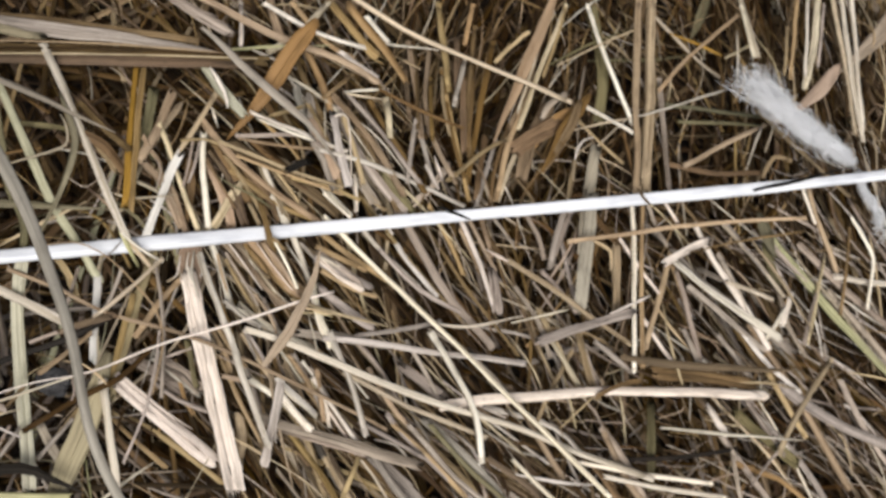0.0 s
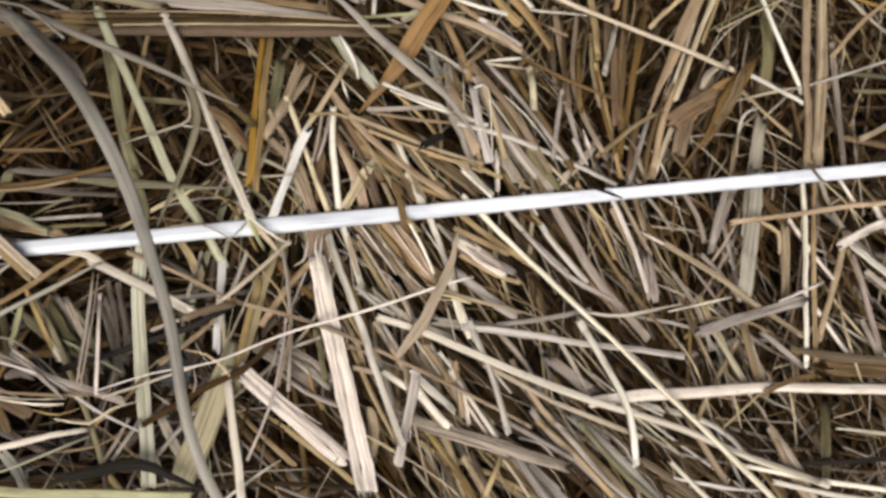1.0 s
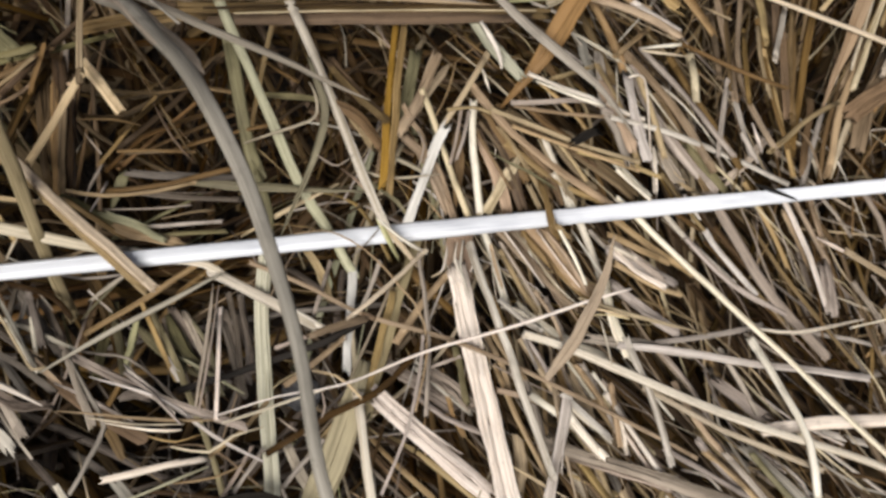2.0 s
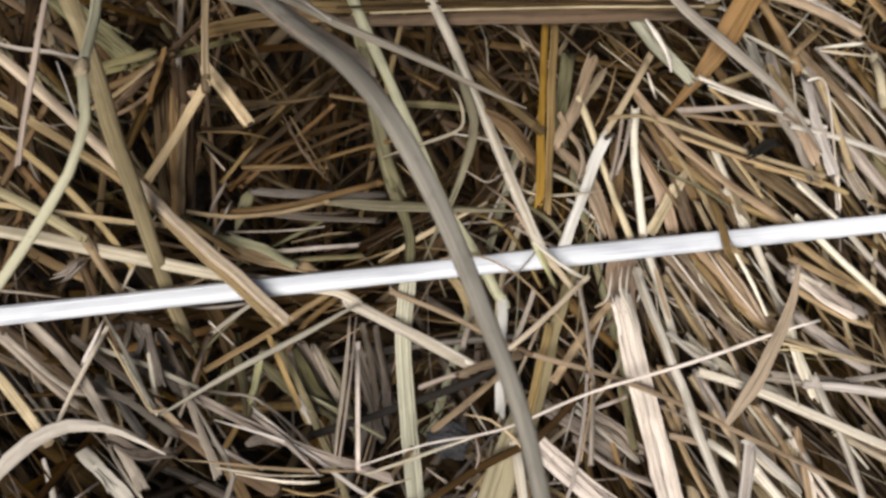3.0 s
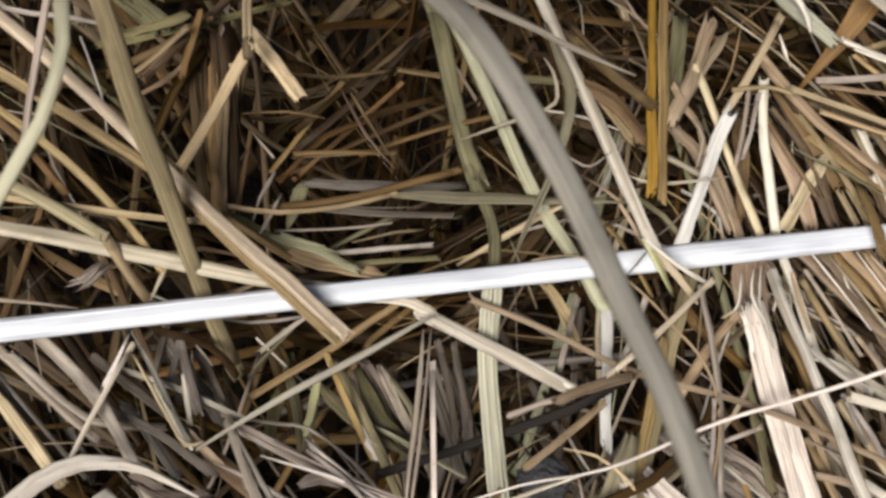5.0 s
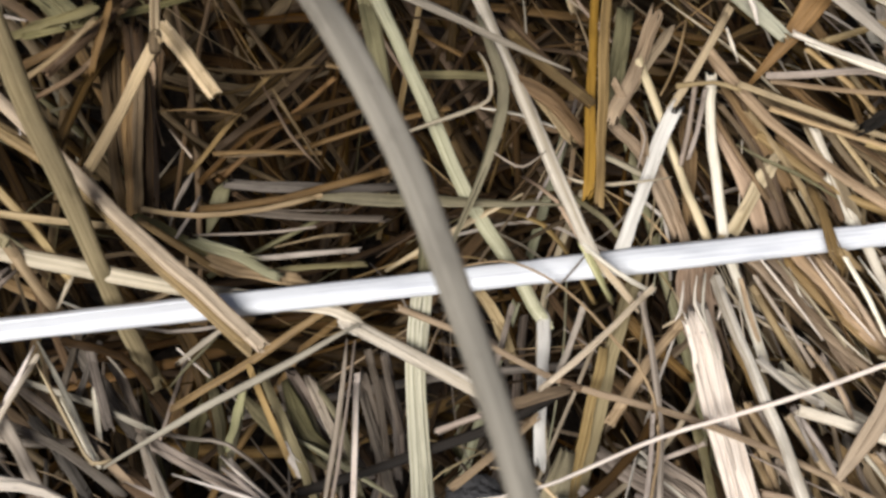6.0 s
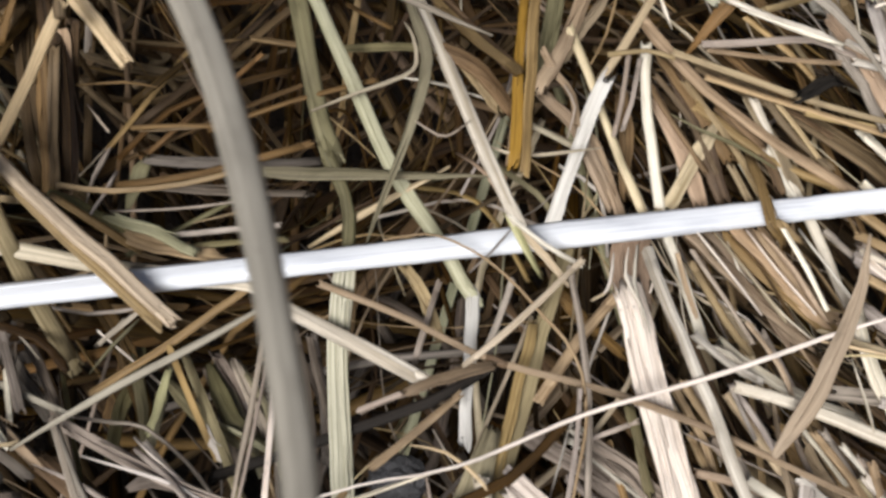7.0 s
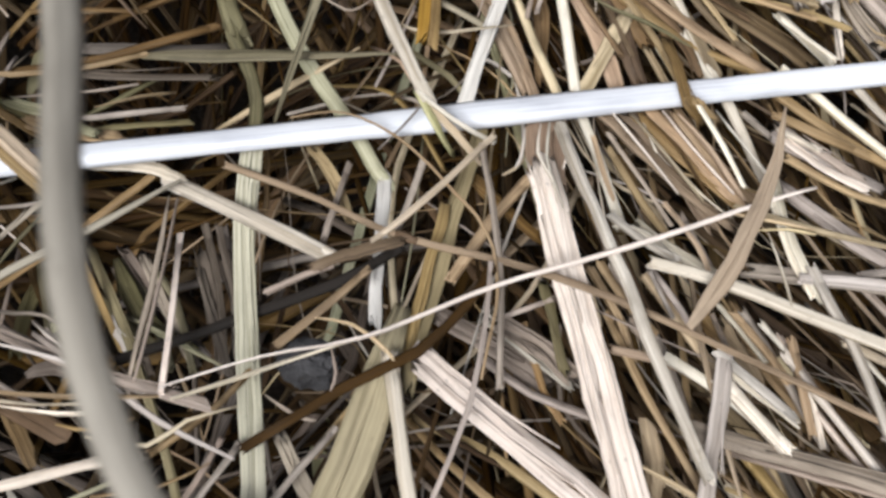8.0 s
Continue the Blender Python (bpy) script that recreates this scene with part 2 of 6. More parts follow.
def stem_shape(kind, points, width, rng, fine=True, ends=None):
    """The skin of one stem. kind: stalk (round, hollow), split (a flattened and cracked stalk), leaf (a thin folded blade), fibre (a thin strand)."""
    line = smooth_line(points, {"fibre": 3.0, "leaf": 3.0}.get(kind, 4.0) if fine else 14.0)
    n = len(line)
    s = np.linspace(0, 1, n)
    wobble = rng.normal(0, 1, (n, 3))
    wobble = (wobble + np.roll(wobble, 1, 0) + np.roll(wobble, -1, 0)) / 3
    wobble[0] = wobble[-1] = 0
    line = line + wobble * min(0.22, 0.12 * width) * (1 if fine else 0)
    phase, half = rng.random() * 6.28, width / 2
    if kind == "stalk":
        swell = 1 + 0.06 * np.sin(s * 9 + phase) + 0.04 * np.sin(s * 23 + 2 * phase)
        wide, thick = half * swell, half * swell * (0.66 + 0.14 * np.sin(phase))
        shape, lean = pressed_outline(12 if fine else 6, rng), 0.35 * np.sin(phase + s * 2.5)
        if ends is not None:
            for a, b in ((0, 1), (-1, -2)):
                way = (line[a] - line[b]) / np.linalg.norm(line[a] - line[b])
                rim = np.array([line[a] - way * 0.8, line[a], line[a] + way * 0.35 * width])
                ends.append(sweep(rim if a else rim[::-1], shape, np.full(3, wide[a] * 1.015), np.full(3, thick[a] * 1.015), np.full(3, lean[a]), width * 1.0, rng, width * 1.2))
        return sweep(line, shape, wide, thick, lean, 0 if ends is not None else width * 0.55, rng, width * 1.4 if fine else 0)
    if kind == "split":
        swell = 1 + 0.09 * np.sin(s * 7 + phase)
        return sweep(line, ribbed_outline(5, 0.16, 0.9) if fine else ribbed_outline(2, 0.5, 0.9), half * swell, np.full(n, half * 0.17), 0.25 * np.sin(s * 3 + phase), width * 1.5, rng)
    if kind == "leaf":
        taper = np.clip(np.minimum(0.32 + s * 3.6, 0.06 + (1 - s) * 1.9), 0, 1) ** 0.8 * (1 + 0.05 * np.sin(s * 11 + phase))
        return sweep(line, ribbed_outline(4, 0.12, 1.6), half * taper, np.full(n, max(0.09, half * 0.07)), 0.22 * np.sin(s * 3 + phase), width * 0.2, rng)
    taper = np.clip(0.55 + 1.6 * np.minimum(s, 1 - s), 0, 1)
    return sweep(line, ring_outline(6 if fine else 4), half * taper, half * taper * 0.6, phase + s * 2, width * 0.5, rng)


def make_mesh(name, shapes, materials, slots=None):
    """One mesh of several skins (millimetres on the bale)."""
    points, faces, uvs, which, base = [], [], [], [], 0
    for i, (p, f, u) in enumerate(shapes):
        points.append(p)
        faces += [tuple(v + base for v in face) for face in f]
        uvs += u
        which += [slots[i] if slots else 0] * len(f)
        base += len(p)
    points = np.concatenate(points) * MM
    points[:, 2] += TOP
    mesh = bpy.data.meshes.new(name)
    mesh.from_pydata(points.tolist(), [], faces)
    layer = mesh.uv_layers.new(name="along")
    layer.data.foreach_set("uv", (np.array(uvs) * MM).ravel())
    for m in materials:
        mesh.materials.append(m)
    mesh.polygons.foreach_set("material_index", which)
    mesh.polygons.foreach_set("use_smooth", [name != "cut_end"] * len(mesh.polygons))
    mesh.update()
    return mesh


def part(name, mesh, parent, label="", kind=""):
    ob = new(name, mesh)
    ob.parent, ob.color = parent, parent.color
    return tagged(ob, label, kind=kind)


def strips(points, width, rng):
    """A flattened stalk, cracked lengthwise into strips that lie side by side."""
    number = 1 if width < 2.3 else 2 if width < 4.2 else 3
    line = smooth_line(points, 8.0)
    side = frames(line, np.zeros(len(line)))[1]
    shares = rng.uniform(0.7, 1.3, number)
    edges = np.concatenate([[0], np.cumsum(shares / shares.sum())]) - 0.5
    out = []
    for a, b in zip(edges, edges[1:]):
        drift = np.linspace(rng.normal(0, 0.02), rng.normal(0, 0.02), len(line))[:, None]
        middle = line + side * (width * ((a + b) / 2 + drift * 0.5)) + np.array([0, 0, 0.06 * rng.normal()])
        out.append(stem_shape("split", middle, width * (b - a) * 1.10, rng))
    return out


def peel(points, width, rng):
    """A thin fibre that runs along a flattened stalk and lifts off it at one end."""
    line = smooth_line(points, 3.0)
    n = len(line)
    side = frames(line, np.zeros(n))[1]
    first = int(n * rng.uniform(0.0, 0.3))
    last = max(first + 3, int(n * rng.uniform(0.6, 1.0)))
    run = (line + side * width * rng.choice((-0.42, -0.2, 0.2, 0.42)))[first:last].copy()
    s = np.linspace(0, 1, len(run))[:, None]
    run += np.array([0, 0, 1]) * (0.05 * width + 0.10) + side[first:last] * rng.normal(0, 0.35) * s ** 3 + np.array([0, 0, 0.5]) * s ** 4
    return stem_shape("fibre", run[::max(1, len(run) // 5)], 0.16 + 0.07 * width, rng)


def stem(name, kind, tone, width, points, over, node, words, category):
    rng = np.random.default_rng(int(abs(sum(p[0] * 97 + p[1] * 31 + p[2] * 7 for p in points)) * 10))
    place = "lying over the twine" if over else "tangled in the bale"
    label = f"{WORDS[tone]} {words} {place}"
    shade = (rng.uniform(0.2, 1.0), 0, 0, 1)
    if kind == "split":
        ob = tagged(new(name), label, category, "loose stems on the bale")
        ob.color = shade
        for i, shape in enumerate(strips(points, width, rng)):
            part("strip" if i else "stem", make_mesh("strip", [shape], [TONES[tone]]), ob)
        for i in range(1 + (width > 1.3) + (width > 2.2) + (width > 3)):
            part("peeled_fibre", make_mesh("peeled_fibre", [peel(points, width, rng)], [TONES[tone]]), ob, "thin fibre peeling off")
        return ob
    if kind == "fibre":
        ob = new(name, make_mesh(name, [stem_shape(kind, points, width, rng)], [TONES[tone]]))
        ob.color = shade
        return tagged(ob, label, category, "loose stems on the bale")
    ob = tagged(new(name), label, category, "loose stems on the bale")
    ob.color = shade
    ends = [] if kind == "stalk" else None
    body = stem_shape(kind, points, width, rng, True, ends)
    part({"leaf": "blade"}.get(kind, "stem"), make_mesh("stem", [body], [TONES[tone]]), ob)
    for shape in ends or ():
        part("cut_end", make_mesh("cut_end", [shape], [TONES[tone]]), ob, "broken hollow end")
    if kind == "leaf":
        line = smooth_line(points, 3.0)[1:-1] + np.array([0, 0, width * 0.035])
        thin = np.full(len(line), 0.10 + 0.012 * width) * np.clip(4 * np.minimum(np.linspace(0.1, 1, len(line)), np.linspace(1, 0.05, len(line))), 0, 1)
        part("midrib", make_mesh("midrib", [sweep(line, ring_outline(6), thin, thin, np.zeros(len(line)), 0.2, rng)], [TONES[tone]]), ob, "raised midrib")
    if node is not None:
        p, q = np.array(points[node], float), np.array(points[node - 1] if node else points[1], float)
        way = (p - q) / np.linalg.norm(p - q)
        line = np.array([p + way * s for s in (-1.3, -0.7, 0, 0.7, 1.3)])
        bulge = width / 2 * np.array([1.03, 1.22, 1.34, 1.2, 1.03])
        part("node", make_mesh("node", [sweep(line, ring_outline(10), bulge, bulge * 0.95, np.zeros(5), 0, rng)], [TONES["straw" if tone in ("green", "sage") else "brown"]]), ob, "swollen stem joint")
    return ob


def stalk(tone, width, *points, over=False, node=None):
    return stem("straw_stalk", "stalk", tone, width, points, over, node, "hollow straw stalk", "straw stalk")


def split(tone, width, *points, over=False, node=None):
    return stem("flattened_stalk", "split", tone, width, points, over, node, "flattened cracked straw stalk", "straw stalk")


def leaf(tone, width, *points, over=False, node=None):
    return stem("dry_leaf", "leaf", tone, width, points, over, node, "dry folded grass leaf", "dry leaf")


def fibre(tone, width, *points, over=False, node=None):
    return stem("hay_strand", "fibre", tone, width, points, over, node, "thin strand of dry hay", "hay strand")


# ---- ground and bale
def ground():
    mesh = bpy.data.meshes.new("ground")
    bm = bmesh.new()
    bmesh.ops.create_grid(bm, x_segments=40, y_segments=40, size=400)
    bm.to_mesh(mesh)
    mesh.materials.append(FIELD_SOIL)
    tagged(new("ground", mesh), "bare brown stubble field under the straw bale", "ground", kind="structure")


ground()

BALE_X, BALE_Y = (-330, 470), (-190, 260)


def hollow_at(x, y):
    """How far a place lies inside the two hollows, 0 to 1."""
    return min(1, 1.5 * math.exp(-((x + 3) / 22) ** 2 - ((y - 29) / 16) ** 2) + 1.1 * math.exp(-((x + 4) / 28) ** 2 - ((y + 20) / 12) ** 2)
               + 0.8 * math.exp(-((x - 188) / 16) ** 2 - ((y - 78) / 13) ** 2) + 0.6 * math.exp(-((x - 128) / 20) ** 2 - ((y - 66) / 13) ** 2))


def height(x, y):
    """The bale's upper face: a hump behind the twine, two hollows, and a fall towards one end."""
    h = -2 + 10 * math.exp(-((x - 70) / 50) ** 2 - ((y - 34) / 22) ** 2)
    h -= 72 * math.exp(-((x + 3) / 21) ** 2 - ((y - 29) / 15) ** 2) + 42 * math.exp(-((x + 2) / 26) ** 2 - ((y + 21) / 12) ** 2)
    h -= 18 * math.exp(-((x - 188) / 16) ** 2 - ((y - 78) / 13) ** 2) + 11 * math.exp(-((x - 128) / 20) ** 2 - ((y - 66) / 13) ** 2)
    clumps = 5.0 * noise.noise(Vector((x * 0.045, y * 0.06, 3.7))) + 3.5 * noise.noise(Vector((x * 0.11, y * 0.13, 8.2)))
    return h + min(clumps, 1.5) - 0.06 * min(max(0, x - 110), 180)


def bale_body():
    """The packed inside of the bale: a block with rounded edges and an uneven skin."""
    bm = bmesh.new()
    bmesh.ops.create_cube(bm, size=1)
    lo, hi = Vector((BALE_X[0] + 14, BALE_Y[0] + 14, 6 - TOP / MM)), Vector((BALE_X[1] - 14, BALE_Y[1] - 14, -112))
    for v in bm.verts:
        v.co = Vector((hi if c > 0 else lo)[i] for i, c in enumerate(v.co))
    bmesh.ops.bevel(bm, geom=bm.edges[:], offset=45, segments=4, profile=0.6, affect="EDGES")
    bmesh.ops.subdivide_edges(bm, edges=[e for e in bm.edges if e.calc_length() > 60], cuts=24, use_grid_fill=True)
    for v in bm.verts:
        v.co += Vector((noise.noise(v.co * 0.02 + Vector((9, 0, 0))), noise.noise(v.co * 0.02 + Vector((0, 9, 0))), noise.noise(v.co * 0.02) * 0.5)) * 7
        v.co *= MM
        v.co.z += TOP
    mesh = bpy.data.meshes.new("straw_bale")
    bm.to_mesh(mesh)
    bm.free()
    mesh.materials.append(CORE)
    return tagged(new("straw_bale", mesh), "rectangular bale of packed brown straw on the ground", "straw bale")


bale = bale_body()

# how the packed straw lies in each area: place, bearing, spread, tones
LAY = []


def grain(x, y, bearing, spread, tones):
    LAY.append((x, y, bearing, spread, tones.split()))


# Hollows and gaps list the shade-dark brown among their tones.
grain(100, 53, -58, 18, "tan grey straw")
grain(124, 71, 77, 14, "tan brown aged")
grain(144, 85, 68, 14, "tan brown aged")
grain(193, 65, 22, 60, "brown aged tan")
grain(240, 112, 92, 14, "tan brown aged")
grain(94, 6, -45, 16, "tan straw grey")
grain(123, 14, -48, 16, "grey grey straw")
grain(197, 18, -41, 16, "straw grey grey")
grain(236, 26, -41, 20, "white grey")
grain(153, -3, -46, 35, "grey tan")
grain(101, -18, -32, 14, "straw tan")
grain(129, -30, -36, 14, "grey white tan")
grain(185, -15, -11, 50, "grey tan brown")
grain(155, 28, 81, 25, "tan brown grey")
grain(229, -15, -39, 30, "grey grey")
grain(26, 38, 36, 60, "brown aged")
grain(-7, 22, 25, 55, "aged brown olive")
grain(0, 5, 15, 12, "olive brown tan")
grain(-47, 23, -35, 25, "brown brown olive")
grain(-36, -24, -43, 28, "grey umber umber")
grain(-9, -17, 73, 35, "olive umber aged")
grain(1, -30, -22, 30, "grey umber olive")
grain(21, 40, -65, 35, "brown aged tan")
grain(67, 30, -48, 14, "tan brown")
grain(72, 11, -48, 14, "tan straw")
grain(43, -4, 79, 20, "green straw tan")
grain(29, -24, 43, 45, "grey tan")
grain(63, -14, -60, 14, "tan straw grey")
grain(83, -3, -41, 14, "tan straw grey")
grain(83, -25, -51, 14, "tan straw grey")
grain(50, -26, -40, 25, "tan grey")
grain(4, -33, -18, 40, "grey umber")
grain(27, -33, 70, 30, "tan grey")

TWINE_LINE = (-6.84, 0.2864, 2.2, 0.033)  # y and z of the twine along x


def lie_of(x, y, rng):
    """Bearing and tone of a stem at a place, from the areas round it."""
    d = [((x - a[0]) ** 2 + (y - a[1]) ** 2 + 60) ** -1.5 for a in LAY]
    area = LAY[rng.choice(len(LAY), p=np.array(d) / sum(d))]
    return radians(area[2] + rng.normal(0, 1) * area[3]), area[4][rng.integers(len(area[4]))]


def straw_layer(name, seed, number, xs, ys, depths, widths, lengths, fine, label, old=(), aged=0.0, kinds=("stalk", "split", "leaf", "fibre"), curl=0.05, clear=False, thin=False, inside=False):
    rng = np.random.default_rng(seed)
    shapes, slots = [], []
    for i in range(number):
        x, y = rng.uniform(*xs), rng.uniform(*ys)
        if clear and VIEW_X[0] < x < VIEW_X[1] and VIEW_Y[0] < y < VIEW_Y[1]:
            continue
        if thin and rng.random() < hollow_at(x, y):
            continue
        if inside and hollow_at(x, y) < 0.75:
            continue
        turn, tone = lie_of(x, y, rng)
        # Share of stems that take the layer's tones; sunk layers use shade-dark browns.
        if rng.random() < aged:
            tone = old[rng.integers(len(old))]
        if tone == "brown" and y < TWINE_LINE[0] + TWINE_LINE[1] * x - 4 and x < 45:
            tone = "umber"  # grey brown on this side of the twine
        size, width = rng.uniform(*lengths), rng.uniform(*widths)
        kind = kinds[rng.choice(4, p=(0.40, 0.28, 0.16, 0.16))] if len(kinds) > 1 else kinds[0]
        width *= {"fibre": 0.5, "leaf": 1.3}.get(kind, 1.0) if len(kinds) > 1 else 1.0
        deep = rng.uniform(*depths)
        way = np.array([math.cos(turn), math.sin(turn)]) * size / 2
        bend = rng.normal(0, curl) * size
        ends = []
        for s in (-1, 0, 1):
            px, py = x + way[0] * s - way[1] / size * 2 * bend * (s == 0), y + way[1] * s + way[0] / size * 2 * bend * (s == 0)
            px, py = min(max(px, BALE_X[0]), BALE_X[1]), min(max(py, BALE_Y[0]), BALE_Y[1])
            ends.append((px, py, height(px, py) - deep + rng.normal(0, 1.6) - (1.5 if s else 0)))
        if inside:
            ends = [(px, py, min(pz, -5 - 3 * rng.random())) for px, py, pz in ends]
        if np.linalg.norm(np.subtract(ends[0], ends[2])) < 8:
            continue
        shapes.append(stem_shape(kind, ends, width, rng, fine))
        slots.append(ORDER.index(tone))
    return part(name, make_mesh(name, shapes, list(TONES.values()), slots), bale, label, kind="stuff")


VIEW_X, VIEW_Y = (-115, 335), (-95, 195)
# The lower a layer lies, the more shade is mixed into its tones.
straw_layer("deep_straw", 11, 2600, VIEW_X, VIEW_Y, (24, 42), (1.0, 2.4), (30, 80), False, "straw deep in the bale with its shade coloured in", ("aged", "aged", "aged", "brown"), 0.95)
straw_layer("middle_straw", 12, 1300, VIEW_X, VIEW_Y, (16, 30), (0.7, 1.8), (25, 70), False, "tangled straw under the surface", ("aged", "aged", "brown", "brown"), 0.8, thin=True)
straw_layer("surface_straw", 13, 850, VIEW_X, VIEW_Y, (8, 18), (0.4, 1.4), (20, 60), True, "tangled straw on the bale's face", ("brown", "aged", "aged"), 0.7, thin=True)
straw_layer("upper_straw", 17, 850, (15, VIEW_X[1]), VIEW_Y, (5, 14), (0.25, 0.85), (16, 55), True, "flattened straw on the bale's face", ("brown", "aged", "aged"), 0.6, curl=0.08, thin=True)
straw_layer("pale_straw", 20, 300, (38, VIEW_X[1]), VIEW_Y, (-2.5, 3), (0.28, 0.75), (14, 48), True, "thin pale strands lying on the bale's face", ("cream", "straw", "straw", "tan"), 0.85, kinds=("fibre",), curl=0.05)
# Nearly all in the near-black brown, so the hollow's shade is coloured in.
straw_layer("hollow_straw", 18, 95, (-34, 30), (2, 56), (-30, -4), (0.35, 1.05), (18, 46), True, "thin stems crossing the hollow, darkened for its shade", ("aged", "aged", "aged", "brown"), 0.97, curl=0.06, inside=True)
straw_layer("straw_litter", 19, 650, VIEW_X, VIEW_Y, (1.5, 8), (0.18, 0.6), (6, 26), True, "short pale slivers and scraps of straw", ("white", "grey", "straw", "stem", "rust"), 0.8, kinds=("split",), curl=0.09, thin=True)
straw_layer("hay_hairs", 16, 1000, VIEW_X, VIEW_Y, (0, 9), (0.16, 0.4), (12, 45), True, "thin curled hay hairs on the bale", kinds=("fibre",), curl=0.13, thin=True)
straw_layer("outer_straw", 14, 4200, BALE_X, BALE_Y, (8, 30), (2.0, 4.0), (60, 130), False, "packed straw over the rest of the bale", clear=True)


def side_straw():
    """Cut stems on the four upright sides of the bale."""
    rng = np.random.default_rng(15)
    shapes, slots = [], []
    for i in range(2600):
        z = rng.uniform(8 - TOP / MM, -6)
        long_side = rng.random() < 0.62
        if long_side:
            x, y = rng.uniform(*BALE_X), BALE_Y[i % 2]
            way = np.array([rng.normal(0, 1), rng.normal(0, 0.12), rng.normal(0, 0.5)])
        else:
            x, y = BALE_X[i % 2], rng.uniform(*BALE_Y)
            way = np.array([rng.normal(0, 0.12), rng.normal(0, 1), rng.normal(0, 0.5)])
        way *= rng.uniform(15, 50) / (np.linalg.norm(way) + 1e-6)
        a, b = np.array([x, y, z]) - way, np.array([x, y, z]) + way
        a[2], b[2] = max(a[2], 4 - TOP / MM), max(b[2], 4 - TOP / MM)
        shapes.append(stem_shape("stalk", [a, (a + b) / 2 + rng.normal(0, 1.5, 3), b], rng.uniform(1.8, 3.6), rng, False))
        slots.append(ORDER.index(("tan", "straw", "grey", "brown")[rng.integers(4)]))
    part("side_straw", make_mesh("side_straw", shapes, list(TONES.values()), slots), bale, "cut straw on the bale's sides", kind="stuff")


side_straw()


def twine():
    """White twine, tied once round the bale lengthwise and pulled tight."""
    y0, slope, z0, rise = TWINE_LINE
    rng = np.random.default_rng(5)
    xa, xb, low = BALE_X[0] - 4, BALE_X[1] + 4, 4 - TOP / MM
    top_at = [(x, y0 + slope * x, z0 + rise * x) for x in (xa + 40, -150, -60, 0, 60, 120, 200, xb - 40)]
    points = [(xa, y0 + slope * xa, low + 60), (xa, y0 + slope * xa, -60)] + top_at + [(xb, y0 + slope * xb, -60), (xb, y0 + slope * xb, low + 60)]
    line = smooth_line(points, 2.5)
    n = len(line)
    s = np.arange(n) * 2.5
    swell = 1 + 0.05 * np.sin(s / 21) + 0.04 * np.sin(s / 8.3 + 1) + rng.normal(0, 0.02, n)
    a = np.arange(16) * 2 * np.pi / 16
    outline = pressed_outline(16, rng) * (1 + 0.06 * np.cos(3 * a) + 0.035 * np.cos(5 * a + 1))[:, None]
    ob = new("baling_twine")
    part("cord", make_mesh("cord", [sweep(line, outline, 1.55 * swell, 1.15 * swell, 0.35 * np.sin(s / 45), 0, rng)], [TWINE]), ob)
    for turn in (0.4, 1.5, 2.4):
        around = turn + 0.5 * np.sin(s / 60 + turn * 2) + s * 0.004
        side, up = frames(line, around)[1:]
        part("film_fold", make_mesh("film_fold", [sweep(line + side * 1.22 * swell[:, None], ring_outline(8), 0.30 * swell, np.full(n, 0.11), around + 1.3, 0, rng)], [TWINE]), ob, "folded edge of the plastic film")
    tagged(ob, "taut white plastic twine tied round the straw bale", "baling twine")


twine()


# ---- loose stems, each in its place
# Low stems in the hollows take darker tones for the shade there.
stalk("fawn", 1.72, (-62.1, 25.4, 14), (-45.8, 15.9, 12), (-31.3, 6.6, 9), (-15.9, -3.9, 7), (-1.2, -13.5, 5.6), over=True)
stalk("tan", 1.4, (-60.8, 17.5, 9), (-42.5, 10, 8), (-26.6, 2.6, 7), (-13.8, -6.5, 6), (-2.2, -14.3, 5.2), over=True)
stalk("tan", 1.1, (-57.8, 12.2, 9.3), (-43.3, 5.9, 5.9), (-31.5, -1.5, 3.4), (-24.8, -7.5, 1.6))
stalk("khaki", 1.5, (-58, 3.3, 3.7), (-44.1, -1.2, 5.2), (-31.8, -6.7, 6.7))
stalk("tan", 0.86, (-56.3, -2.9, 4), (-40, -2.3, 3.9), (-25.8, -1.8, 3.9), (-18.7, -1.1, 3.8))
stalk("straw", 2.01, (-54.3, -8.1, 7.2), (-38.1, -7, 4.5), (-19.3, -6.6, 1.9), (-3.8, -6, -0.3))
fibre("grey", 0.69, (-52.8, -14.4, -2.2), (-39.5, -13.7, -1.5), (-33.9, -13.8, -0.7))
stalk("straw", 0.78, (-62.4, 21.7, 6.4), (-50.4, 17.4, 17))
fibre("grey", 0.72, (-55.3, 25.1, 11.2), (-49.8, 19.5, 12.4), (-41.7, 19.3, 13.2), (-34.4, 18.6, 13.9))
stalk("tan", 1.2, (-20.4, 30, 23.5), (-19.2, 22.8, 23), (-17.4, 13.9, 21.3), node=2)
stalk("fawn", 1.45, (-17.4, 13.8, 21.2), (-20.6, 9.3, 13.9), (-24.6, 4, 6))
stalk("straw", 2.0, (-17.6, 19.2, 15.4), (-14.9, 16.8, 14.6), (-12.0, 14.3, 13.8))
split("tan", 2.42, (-19.7, 26.8, 15.1), (-13.1, 34.3, 9.3), (0.5, 43.2, 3.1))
stalk("brown", 1.09, (-30, 12.7, 13.4), (-24.8, 23.4, 11.9), (-20, 34.6, 8.9))
stalk("olive", 1.01, (-34.5, 18.7, 10.6), (-26.5, 23.6, 9.7), (-15.9, 30.8, 8.2))
fibre("brown", 0.5, (-6.4, 19.6, 6.9), (-2.2, 15.2, 4), (2.4, 12.1, 1.5))
stalk("aged", 0.95, (-11, 14.5, 3.8), (-5.7, 23.1, 2.8), (0.2, 32.3, 1.8))
